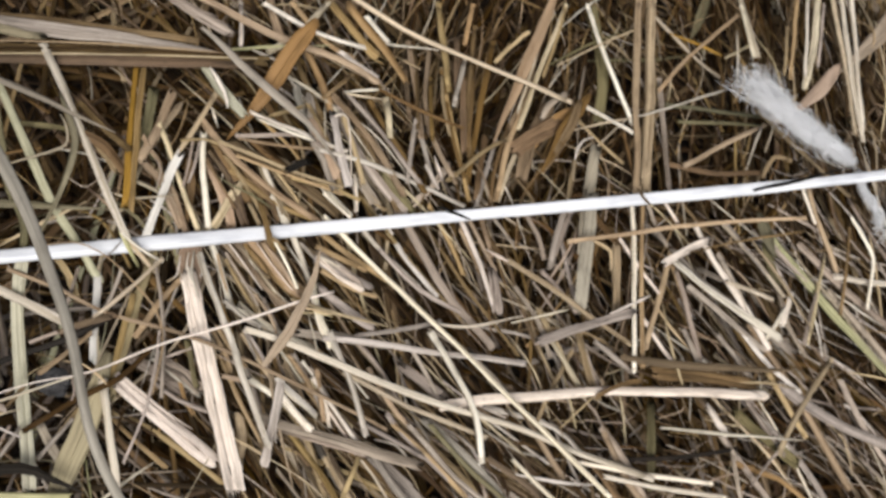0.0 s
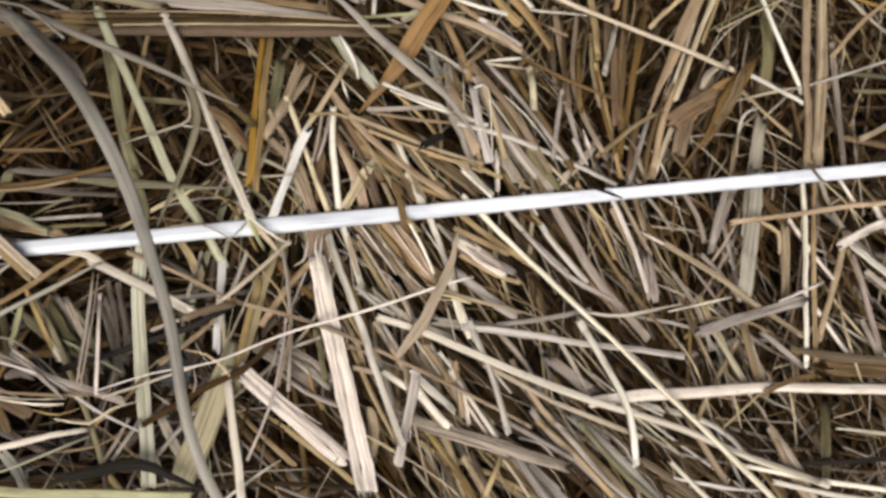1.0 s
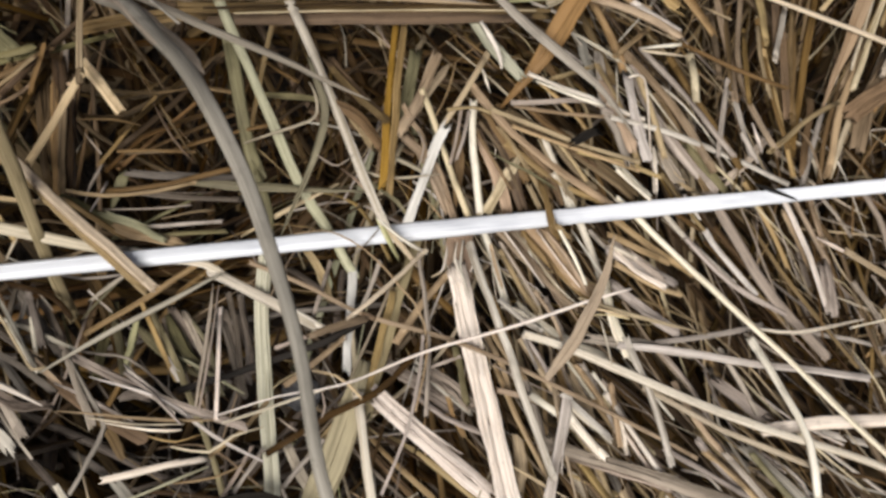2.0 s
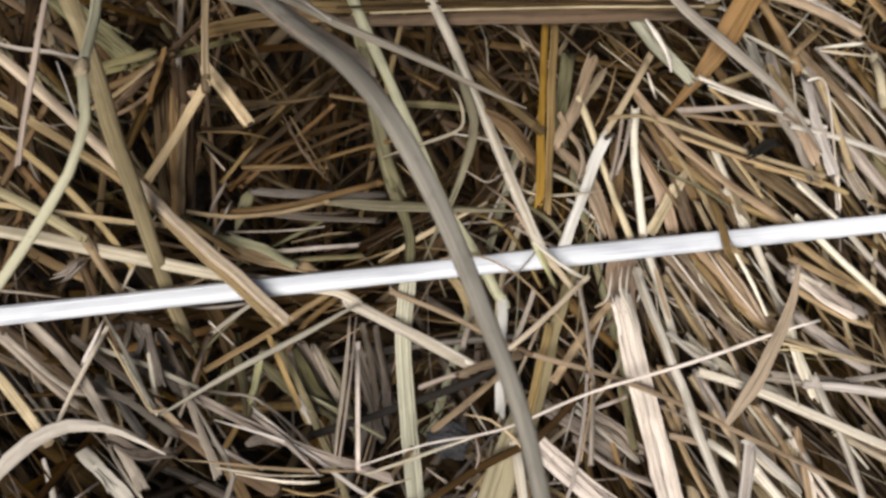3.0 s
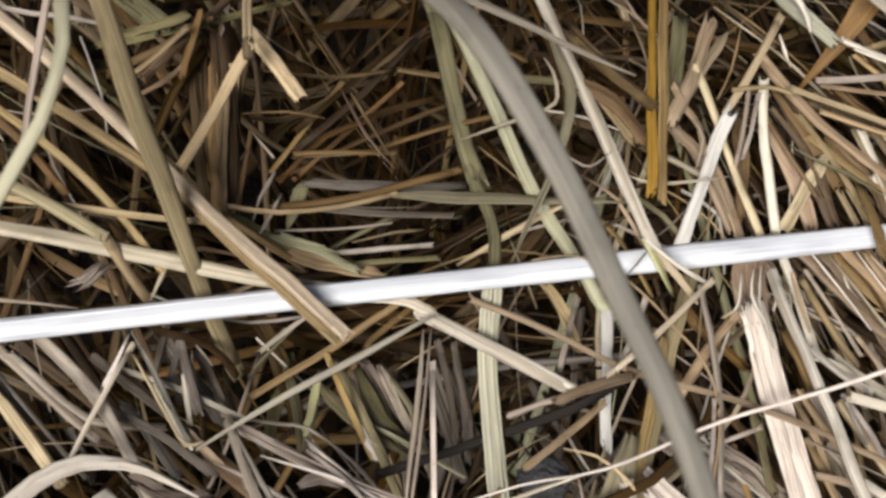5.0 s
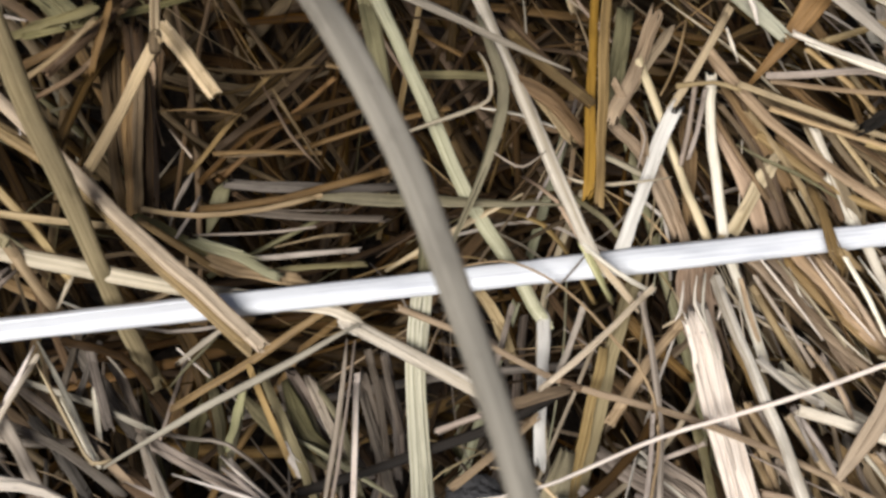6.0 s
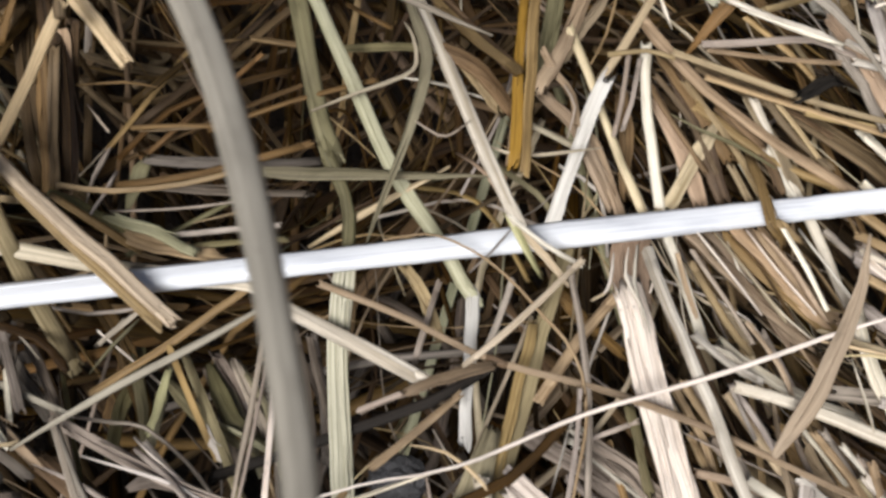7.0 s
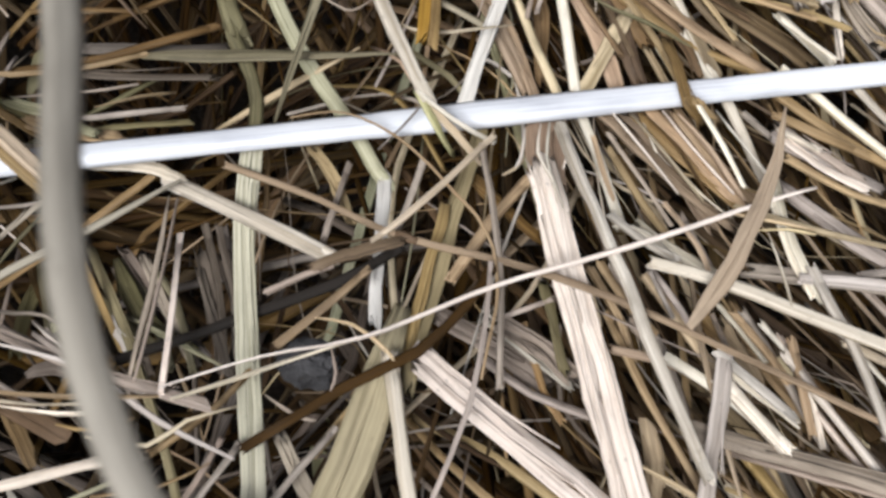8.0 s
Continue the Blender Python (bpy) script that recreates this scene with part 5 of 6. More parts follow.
split("grey", 2.12, (102.9, -11.7, -2.1), (111.3, -17.2, -1.2))
stalk("white", 1.39, (82.3, -9.6, 2.9), (95.3, -8.6, 2.3), (108.6, -8.2, 1.7), (131.1, -7.1, 0.7))
stalk("cream", 1.38, (106.6, -5.8, 5), (112.6, -14.4, 4.7), (117.3, -22.6, 4.4), (118.7, -32.8, 4.1))
stalk("grey", 1.24, (103.5, -26.3, 0.1), (114.8, -36.4, -0.4), (123.4, -41.4, -0.8))
stalk("olive", 1.25, (108.7, -25.6, 0.1), (118.8, -34.7, -0.6), (128.3, -40.8, -1.2))
stalk("grey", 1.2, (98.3, -24.5, 0.1), (104.3, -30.5, -0.1), (118.7, -40.8, -0.5))
stalk("grey", 1.81, (95.1, -33.3, -0.8), (103.5, -43, -1))
stalk("tan", 1.38, (84.7, -35.7, -1), (90.5, -44.5, -0.8))
stalk("tan", 1.5, (77, -30.4, -2.3), (85.2, -40.2, -1.9), (87.8, -45.2, -1.7))
stalk("tan", 1.15, (92.2, -32.1, 0.1), (88.2, -43.2, 0.3))
stalk("grey", 1.05, (91.1, -8.2, -0.6), (96.8, -13.5, -1.3), (101.1, -19.1, -2.1))
stalk("grey", 1.07, (103.2, -6, -1.3), (107.3, -11.9, -1.3), (110, -16.7, -1.4))
stalk("tan", 1.14, (94.6, -13.5, -2.5), (101.2, -22.8, -2.2), (110.2, -30.5, -1.8))
stalk("white", 2.32, (113, -19.3, -1.5), (127.9, -16.3, 1.6), (155.9, -10.7, 1.1), (179.1, -7.2, -0.3), (201.4, -4.5, -1.8))
split("brown", 1.0, (150, -13.2, 3.2), (156.5, -9.4, 3.2), (163, -7.2, 2))
leaf("brown", 2.36, (157.6, -1.9, 1.9), (174.3, -1, 0.9), (216, 4.5, -1.7))
split("brown", 3.32, (170.3, -2.5, -2.7), (185.3, -0.7, -3.6), (202.3, -0.7, -4.7))
fibre("cream", 0.96, (169.2, -17.5, -0.8), (190.4, -16.1, -2), (214.5, -14.2, -3.5))
stalk("cream", 1.12, (145.6, -29.5, 0.7), (165, -29.8, -0.5), (183, -29.6, -1.6))
stalk("cream", 1.17, (153.4, -31.5, -0.8), (170, -32.1, -1.8), (187.4, -32.2, -2.8))
fibre("white", 0.88, (129.4, -33.7, -0.3), (142.1, -34, -1), (150.9, -33.4, -1.6))
stalk("cream", 0.99, (128.4, -31.1, 0.8), (138.5, -38.7, 0.2))
stalk("tan", 1.81, (149, 5, -3.2), (150.9, -3.1, -3.4), (153.2, -10.4, -3.6))
stalk("straw", 1.17, (140.6, 0.9, -1.7), (149.1, -11.4, -2.4))
stalk("tan", 1.55, (154.6, -20.6, -2.7), (160.6, -31.6, -3.2), (165.5, -36.1, -3.4))
split("olive", 2, (170.2, -10.1, -5.6), (168.4, -30.1, -5.5))
stalk("grey", 1.4, (181.3, 10.7, -4.3), (185, 2.5, -4.6))
split("white", 1.52, (186.3, -9.4, -3.7), (190.3, -14.8, -4))
stalk("grey", 1.44, (200.6, -5.1, -6.5), (210.1, -17, -7.1))
stalk("grey", 1.2, (192.9, -19.1, -5.1), (194.1, -31.9, -5.1))
stalk("tan", 1.46, (207.2, 2.8, -5), (216.5, -11.6, -5.5))
fibre("grey", 1.11, (196.1, -28.4, -3.3), (205.9, -18.4, -4), (211, -13.8, -4.3))
stalk("dark", 1.14, (161.8, -25.6, -3.2), (175.3, -23.2, -4), (193.8, -18.6, -5.1))
stalk("grey", 1.63, (191.5, -16.2, -5.9), (200.3, -26.1, -6.5), (204.6, -31, -6.7))
stalk("tan", 1.16, (147, -0.7, -4.1), (142, -9.9, -3.9), (137.2, -18.7, -3.6))
stalk("white", 1.07, (168.8, 11.3, -3.5), (174.8, 3.6, -4), (179.3, 0.1, -4.2))
stalk("grey", 1.27, (153.8, 2.7, -2.6), (162.9, -2.8, -3.2))
stalk("grey", 1.21, (193.2, 11.8, -6), (199.4, 5.4, -6.4), (205.3, -2.5, -6.8))
stalk("white", 1.23, (201.4, 13, -5.6), (209.2, 5.3, -6.1), (217.5, 0.6, -6.5))
stalk("straw", 1.6, (213, 125.8, -5.3), (217.1, 107.5, -5.6))
stalk("tan", 1.57, (213.6, 84.5, -3.5), (228.1, 75.1, -4.4), (243.6, 64.9, -5.3))
stalk("cream", 1.5, (253.4, 143.7, -5.5), (253.4, 125.0, -5.5), (253.1, 103.7, -5.5), (253.1, 86.3, -5.5))
stalk("cream", 1.69, (260.7, 148.3, -7.3), (257.6, 118.5, -7.1), (254.8, 90.7, -6.9))
stalk("straw", 2.21, (247.2, 142, -7.4), (240.9, 118.1, -7), (234.9, 101.7, -6.7))
leaf("rust", 6.6, (292, 159.4, -9.2), (270.9, 131.5, -7.8), (250.5, 111, -6.7))
leaf("rust", 4.2, (251.8, 114.1, -7.7), (240.4, 101.3, -7), (227.4, 88.5, -6.2))
fibre("dark", 1.1, (196.8, 48.2, 10.5), (213.1, 55, 11), (229.2, 62.1, 11.5), over=True)
fibre("dark", 0.95, (106.5, 25.5, 8), (110.1, 24.8, 8), (114.7, 24.2, 7.5), over=True)
fibre("brown", 1.03, (161.2, 41.4, 9.5), (162.5, 39.1, 9.8), (164.3, 37.7, 9.5), over=True)
stalk("green", 2.47, (215.3, 44.1, -6.4), (233.1, 27, -7.5), (254.8, 8.8, -8.8))
stalk("grey", 2.25, (225.6, 44.6, -7), (240.5, 33.6, -8), (260, 23.4, -9.1))
fibre("straw", 1.23, (232.2, 43.4, -5.5), (226.6, 28.3, -5.2), (221.3, 14, -4.9))
stalk("tan", 1.51, (206.8, -18, -4), (216.4, -4.4, -4.6), (228.6, 10.4, -5.3))
stalk("grey", 3.01, (212.1, -0.1, -5.3), (228.4, -7, -6.3), (251.8, -11.5, -7.7))
stalk("tan", 1.87, (205.3, 17.3, -7.7), (219.8, -2.7, -8.6), (232, -22.6, -9.3))
stalk("grey", 1.87, (234.9, 32.9, -8.6), (247.5, 21.4, -9.3), (258, 9.7, -10))
stalk("cream", 1.78, (236.2, 37.6, -6.7), (249.1, 38.5, -7.5), (262.7, 40.4, -8.3))
stalk("tan", 1.68, (194, -21.9, -6.1), (208.1, -24.4, -6.9), (218.4, -30.5, -7.6))
stalk("grey", 1.79, (234.3, 5.7, -8.5), (240.2, -6.2, -8.9), (249.9, -19.1, -9.4))
stalk("tan", 1.65, (232, 66.7, -8.4), (233.2, 59.9, -8.5), (234.3, 54.2, -8.5), (238.3, 40.6, -8.7))
fibre("straw", 1.2, (252, 53.7, -7.7), (252.1, 42.7, -7.7), (251.5, 28.4, -7.7))
leaf("grey", 3.2, (-22, 41, 12), (0, 44.2, 12.8), (22.3, 47.6, 12.2), (44.1, 50.3, 11.6), (60, 52, 11))
split("brown", 2.3, (-5, 38.2, 10.2), (22.6, 44, 11.4), (40.3, 47.3, 12.2), (61.7, 50.7, 13.2))
split("brown", 1.9, (1.8, 37.3, 9.3), (28.6, 42.5, 12.3), (57.2, 47, 15.8))
stalk("brown", 1.7, (-8.7, 49.5, 5.4), (16.2, 51.5, 7.9), (45.2, 53.2, 10.7))
split("khaki", 1.7, (-4.9, 41.4, 13.4), (3.6, 42.6, 13.8), (12.6, 43.6, 13.4))
split("grey", 2.9, (40.2, 69, 4), (46.9, 64.7, 5.1), (53.9, 61.2, 6.2))
stalk("tan", 1.75, (43.6, 70.4, 5.8), (64.1, 62.7, 7.2), (80.7, 59.4, 8.3), (89.4, 55.5, 8.9))
split("sage", 2.01, (46, 50.5, 11), (50.8, 40.1, 15.6), (55.6, 33.4, 18))
fibre("white", 1.11, (48, 41.4, 19.5), (51.2, 36.2, 19.8), (52.3, 32.2, 20))
stalk("green", 1.98, (-2.4, -53.3, 2.6), (13.4, -52, 2.8), (30.7, -50.5, 3))
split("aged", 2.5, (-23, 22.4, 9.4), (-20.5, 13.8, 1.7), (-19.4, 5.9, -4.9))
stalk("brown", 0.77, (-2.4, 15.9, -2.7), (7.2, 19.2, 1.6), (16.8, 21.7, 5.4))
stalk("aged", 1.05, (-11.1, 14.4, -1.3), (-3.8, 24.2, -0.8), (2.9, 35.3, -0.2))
split("umber", 1.3, (-8.6, 9.7, -1.7), (-0.1, 10.3, -1), (11.7, 12.3, -0.1))
split("umber", 1.0, (-9.7, 6.2, -2), (-0.4, 6.2, -0.6), (11.3, 7, 1))
stalk("brown", 1.08, (-12.5, 5, -1.6), (-1.6, 7.5, 0.8), (10.3, 12.1, 3.6))
stalk("brown", 0.6, (-10.8, 11.6, 2), (-5.1, 13, 2), (1.7, 14.1, 2))
fibre("brown", 0.5, (-5.1, 19.3, 7), (-1.5, 15.7, 5), (2.7, 11.7, 2.9))
stalk("aged", 1.2, (-32.6, 32.8, 4.5), (-33.1, 22.7, 4.1), (-35.8, 15.3, 3.8))
split("aged", 1.8, (-48.8, 35.6, 3), (-46.7, 19.6, 7.4), (-46.1, 12.4, 8.4))
split("olive", 3.34, (-46.2, 36, 3.2), (-37.7, 29, 6.9), (-30.3, 22, 10.7))
stalk("brown", 1.2, (-56.3, 11.6, 7.7), (-46.1, 6.5, 3.8), (-38.9, 0.7, 1.7))
split("aged", 1.2, (-25.2, 20.9, 8), (-27.4, 15, 7.2), (-29, 6.3, 5.3))
fibre("grey", 0.74, (-37.6, 11.5, 7.2), (-33.9, 10.6, 5.2))
fibre("grey", 0.77, (-15.1, 2.8, -2.9), (-14.6, 5.8, -1.1), (-13.3, 9.1, 0.5))
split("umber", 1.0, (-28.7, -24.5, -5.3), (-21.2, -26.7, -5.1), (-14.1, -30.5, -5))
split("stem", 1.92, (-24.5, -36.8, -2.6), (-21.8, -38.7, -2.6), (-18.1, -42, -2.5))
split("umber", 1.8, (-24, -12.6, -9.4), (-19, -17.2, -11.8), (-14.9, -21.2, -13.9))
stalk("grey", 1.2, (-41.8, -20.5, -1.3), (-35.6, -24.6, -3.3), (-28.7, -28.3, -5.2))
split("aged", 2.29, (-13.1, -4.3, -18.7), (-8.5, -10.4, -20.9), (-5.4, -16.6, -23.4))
stalk("tan", 1.02, (32, -17.1, 3.4), (28.1, -21.3, 1.7), (24.2, -25.1, 0.3))
split("umber", 2.13, (4.2, -9.5, -18.9), (9.3, -15.3, -18.3), (13.3, -20.3, -17.6))
split("umber", 1.53, (11.9, -8.1, -16.1), (14.4, -14.0, -16.1), (16.8, -21.9, -15.9))
split("stem", 1.59, (25.9, -34.8, -3.6), (28.3, -39, -3.2), (30.5, -41.8, -2.9))
stalk("grey", 0.8, (31.1, -34.2, -0), (28.2, -38.7, -0.1), (26.1, -42.2, -0.3))
stalk("cream", 0.99, (72.8, -21.7, 2.3), (76.8, -24.4, 2), (80.6, -26.7, 1.7))
stalk("cream", 1.32, (67.2, -21.3, 1), (73.8, -24.6, 0.5), (80.4, -29.2, -0))
split("grey", 1.58, (73.3, -30.4, 0.6), (81.8, -31.7, 0.7), (92.3, -33.8, 0.9))
split("stem", 2.53, (47, -17.5, -2.1), (53.3, -21, -3.2), (56.8, -23, -3.8))
stalk("tan", 0.96, (60.2, -15.8, -1.4), (64.7, -24.1, -1.6), (71.9, -35.7, -1.8))
stalk("grey", 1.17, (77, -12.6, -2.8), (81.6, -19.7, -2.9), (85.7, -27, -3))
stalk("white", 0.76, (81.5, -18.6, -0.7), (84, -23.6, -0.9), (84.9, -27.8, -1.1))
stalk("white", 0.8, (83.5, -22.9, -1.2), (87.5, -28.6, -0.5), (90.9, -32.8, -0))
split("tan", 2.34, (76.1, -9.7, -6), (81.5, -17.8, -6), (86.1, -22.8, -6.1))
stalk("straw", 0.76, (80.6, -18.2, -1.8), (84.4, -21.9, -1.7), (90, -27.2, -1.5))
split("brown", 1.78, (53.6, 30.2, 6.8), (57.9, 23.4, 5), (62.5, 14.3, 2.4))
split("rust", 1.86, (52.5, 27, 4.1), (56.8, 20.6, 2.4), (60, 14.1, 0.8))
stalk("tan", 0.98, (56.1, 28.6, 5.5), (60.9, 22.3, 3.9), (65.5, 15.4, 2.4))
split("tan", 1.15, (58, 27.8, 4.6), (63.6, 21.3, 3.5), (67.4, 15.6, 2.7))
split("brown", 1.51, (61.4, 25.7, 5.2), (66.3, 21.4, 4.3), (69.1, 17.2, 3.6))
split("tan", 1.42, (64.4, 26.5, 6.8), (68.8, 21.7, 4.6), (72, 17, 2.8))
stalk("brown", 1.07, (65.9, 26.7, 8), (70.7, 22.4, 6.1), (75.1, 20.5, 4.7))
split("brown", 1.55, (61.9, 42.2, 10.6), (65.7, 39.8, 8.9), (70.1, 38.2, 7.2))
stalk("tan", 0.93, (64.6, 38.5, 10.4), (69.5, 42.3, 8.7), (74.9, 46.2, 7))
split("stem", 1.7, (71.3, 51.8, 5.5), (71.9, 46.1, 7.2), (72.8, 41.6, 8.5))
split("brown", 1.98, (22.9, 33.9, 8.9), (27.1, 29.2, 10.1), (33.1, 22.9, 11.8))
split("tan", 1.49, (26.5, 23.7, 11.1), (29.8, 20.2, 10.7), (32.4, 17.6, 10.3))
split("rust", 1.57, (37.9, 21.2, 8.8), (43.2, 18.4, 5.9), (48.2, 12, 1.7))
split("tan", 1.48, (44, 19.7, 4.7), (47.7, 14.7, 2.9), (49.8, 10.3, 1.4))
split("tan", 1.15, (44.2, 37.1, 9), (42.1, 32.4, 9.1), (39.9, 27.1, 9.3))
split("brown", 1.77, (48.7, 26.8, 3.1), (49.8, 21.9, 1.8), (50.5, 15.6, 0))
split("brown", 1.33, (59.4, 35, 7.7), (63.7, 30.8, 7.3), (69, 28.6, 6.8))
stalk("brown", 0.8, (60.2, 28.1, 8.5), (67.1, 26.6, 7.6), (74.4, 24, 6.5))
split("tan", 2.02, (62.9, 10.2, 1.4), (68, 5.8, 1.1), (75.5, 0.4, 0.7))
split("rust", 2.18, (65.8, 10.9, 1.5), (71.1, 5.5, 0.7), (77.4, 1.6, -0.1))
stalk("tan", 1.05, (60, 6.8, -1.9), (64.6, 0.6, -3.1), (67.9, -2.7, -3.9))
stalk("grey", 1.19, (65.8, -9.2, -2.4), (69.8, -14.4, -2.8), (72.3, -18.5, -3.1))
split("tan", 1.86, (72.5, -12.5, -4.5), (74.2, -15.2, -4.2), (75.9, -18.9, -3.8))
stalk("tan", 1.16, (58.4, -10, -2.2), (61.9, -15.7, -2.4), (63.4, -20, -2.4))
stalk("tan", 1.42, (49.4, -1, 1), (45.9, -6.5, 0.6), (42.2, -13.9, 0.2))
split("olive", 1.1, (52.4, -14.3, 0.6), (53.7, -17.7, -0.1), (55.6, -23.1, -1.4))
split("stem", 1.65, (47.3, -17.8, -2.3), (50.5, -19.2, -3.4), (53.7, -20.5, -4.4))
split("tan", 1.29, (58.7, 0.4, -5.2), (61.8, -6, -5), (63.3, -10.3, -4.8))
stalk("grey", 0.86, (69.1, -1.1, -2), (72.3, -6.1, -2.5), (74.3, -9.7, -2.9))
split("brown", 1.52, (42.8, 0.6, -1.8), (47.7, -2.9, -2.9), (52, -5.4, -3.8))
split("grey", 1.41, (63.3, -15.6, -2.1), (65.8, -18, -2.5), (67.4, -20.9, -2.8))
stalk("brown", 1.18, (100.1, 67.2, 1.8), (98.7, 56.1, 7), (97.5, 46, 11.4))
stalk("brown", 1.18, (103, 73.2, 0.7), (101, 56.4, 7.5), (99.3, 42.7, 12.6))
stalk("brown", 1.08, (105.2, 61.4, 6.3), (103.1, 49.5, 11.2), (102.4, 39.6, 14.1))
stalk("brown", 1.16, (107.3, 63, 8.1), (109.9, 44.4, 8.8), (112.6, 34.7, 9))
split("brown", 1.43, (114.5, 79.3, 1.2), (112.3, 65.4, 6.3), (110.4, 54.1, 10))
stalk("tan", 1.6, (137.5, 71.8, -0.9), (129.6, 53.3, 0.9), (124.3, 34.4, 2.8))
stalk("straw", 1.29, (133.1, 54, -0.7), (129, 43.8, 0.6), (125.5, 35.2, 1.8))
split("brown", 1.55, (123, 52.4, -0.2), (121.1, 44, 0.9), (119.4, 33.7, 2.2))
split("stem", 3.0, (158.1, 59.8, -4.7), (154.6, 43.3, -4.3), (153.5, 37, -4.1), (151.9, 27.8, -3.8))
stalk("tan", 1.46, (150.2, 52.6, -3.1), (148.1, 43.3, -2.7), (146.4, 35.1, -2.3), (146, 33.1, -2.2))
split("rust", 2.41, (74.3, 39.4, 9.7), (77.4, 33.9, 10.4), (80.4, 26.5, 11.2))
stalk("grey", 2, (81.7, 45.9, 6.7), (89.3, 34.9, 4.5), (99.2, 26, 3))
stalk("brown", 1.47, (90, 50.2, 6.4), (95.6, 41, 7), (102.8, 29.4, 7.7))
split("brown", 2.52, (56.8, 30.3, 8.3), (71.5, 26.6, 5.4), (83.9, 21, 3))
stalk("tan", 1.35, (140.9, 88.7, -2), (136.1, 71.8, -1.4), (130.6, 57.8, -0.8))
stalk("tan", 1.5, (138.1, 8.2, -2.4), (142.9, -0.3, -2.8), (148.2, -9.6, -3.3))
stalk("grey", 1.38, (148.4, 5.5, -3.2), (151.2, -1.6, -3.4), (153.9, -8.7, -3.7))
split("grey", 1.2, (180.4, 27.7, -4.3), (183.2, 15.8, -4.4), (185.8, 3.2, -4.6))
split("grey", 2.26, (187.3, 27, -4.7), (200.8, 20.3, -5.5), (217.1, 11.8, -6.5))
stalk("grey", 1.67, (195.4, 35.2, -5.2), (199.3, 27.4, -5.4), (204, 17.8, -5.7))
split("brown", 2.08, (199.6, 15.2, -6.4), (206.8, 6.2, -6.9), (216.3, -2.3, -7.4))
stalk("grey", 1.75, (154.6, -19.8, -2.8), (160.2, -27, -3.1), (165.2, -35.1, -3.4))
split("brown", 1.86, (150.3, -26.2, -4.4), (155, -30.8, -4.7), (159.7, -36.3, -5))
stalk("tan", 1.25, (99.6, -26.3, 0.2), (107.5, -31.9, -0), (116.3, -39.7, -0.3))
split("stem", 1.77, (107.8, -24, -0.9), (116.9, -30.3, -1.4), (126, -38.2, -2))
split("grey", 3, (95.3, -32.9, -1.8), (100.6, -37.2, -1.9), (106.7, -42.9, -2))
split("olive", 3.02, (196.6, -8.4, -6.2), (205.1, -13.9, -6.8), (213.7, -18.9, -7.3))
stalk("tan", 1.32, (130, -12.3, -3.2), (135.6, -21.2, -3.5), (143, -31.5, -4))
split("brown", 1.41, (124.8, -30.6, -2.9), (133.2, -34.6, -3.4), (138.8, -38.9, -3.7))
fibre("stem", 1.18, (-12.7, -23.4, -7.7), (-7.6, -31.5, -2.2), (-4.1, -37.2, 0.1), (-5.3, -43, 1.1), (-7.2, -48.8, 1.2))
fibre("sage", 0.7, (-5.8, -52.4, 2.5), (3.1, -48.1, 2.8), (13.2, -41.9, 3.1))
stalk("cream", 1.14, (-9.1, -48.1, 1.3), (-6.8, -50.4, 1.5), (-3.7, -53.8, 1.9))
leaf("dark", 2.25, (9, -50.6, 4.5), (16.6, -47.7, 4.7), (22.6, -45.9, 4.8), (27.9, -47.2, 4.9), (34.6, -49.6, 5.1))
fibre("straw", 0.54, (-6.7, -36, 0.5), (0.9, -36.4, 1.9), (8.4, -35.6, 3.4))
fibre("tan", 0.53, (3.1, -37.6, 0.5), (7.6, -38.4, 2.3), (11.1, -37, 3.7))
stalk("grey", 0.71, (19.7, -37.1, 0.2), (17.9, -42.2, 0.6), (16, -46.5, 0.9))
split("stem", 1.73, (-0.6, -44.9, -4.1), (2.4, -47.9, -3.8), (4.3, -51, -3.5))
split("brown", 1.78, (-10.3, -27.8, -14.0), (-6.2, -31.2, -12.9), (-1.6, -37.5, -11.4))
stalk("olive", 1.01, (-3.2, -10.6, -20.0), (-3.3, -15.6, -19.2), (-3.3, -21.6, -18.2))
split("grey", 1.44, (109.3, 37.3, 7.4), (106.4, 32.5, 5.2), (102.4, 27.9, 3.7))
split("grey", 0.98, (101.2, 31.5, 14), (102.8, 29.5, 13.4), (104.4, 27.8, 12.8))
split("brown", 4.18, (130.9, 50, 1.6), (137.1, 56.2, 0.7), (145, 62.6, -0.2))
stalk("tan", 1.11, (117.2, 26, 2.9), (120.3, 21.9, 1.5), (125, 16.6, -0.5))
stalk("brown", 1.11, (120.9, 28.2, 0.7), (123.4, 24.2, -0.2), (128.6, 19.5, -1.5))
split("tan", 1.22, (114.9, 24.1, 2.2), (118.4, 20.4, 0.1), (122, 16, -2.2))
stalk("grey", 1.41, (147.5, 36.9, -1.5), (144.6, 29.7, -1.2), (140.8, 21.6, -0.9))
split("brown", 1.7, (156.2, 43, -6.2), (160.8, 37.3, -6.6), (165.8, 32.7, -7))
stalk("brown", 1.07, (119.5, 71.3, -0.2), (118.1, 58.3, 2.3), (115.3, 44.2, 5.7))
stalk("tan", 0.94, (107.7, 64.4, 7.5), (106.7, 53.5, 10.5), (107.4, 43, 12.7))
split("brown", 1.39, (115.1, 67, 3.2), (114.6, 54.1, 4.8), (114.4, 43.9, 5.8))
fibre("reed", 0.95, (-27.4, -14.2, -4.7), (-22.3, -20.6, -5.4), (-17.7, -27.1, -6.2))
fibre("stem", 0.42, (-23.5, -13.3, -4.5), (-20, -13.5, -6.5), (-16.9, -15.7, -8.4))
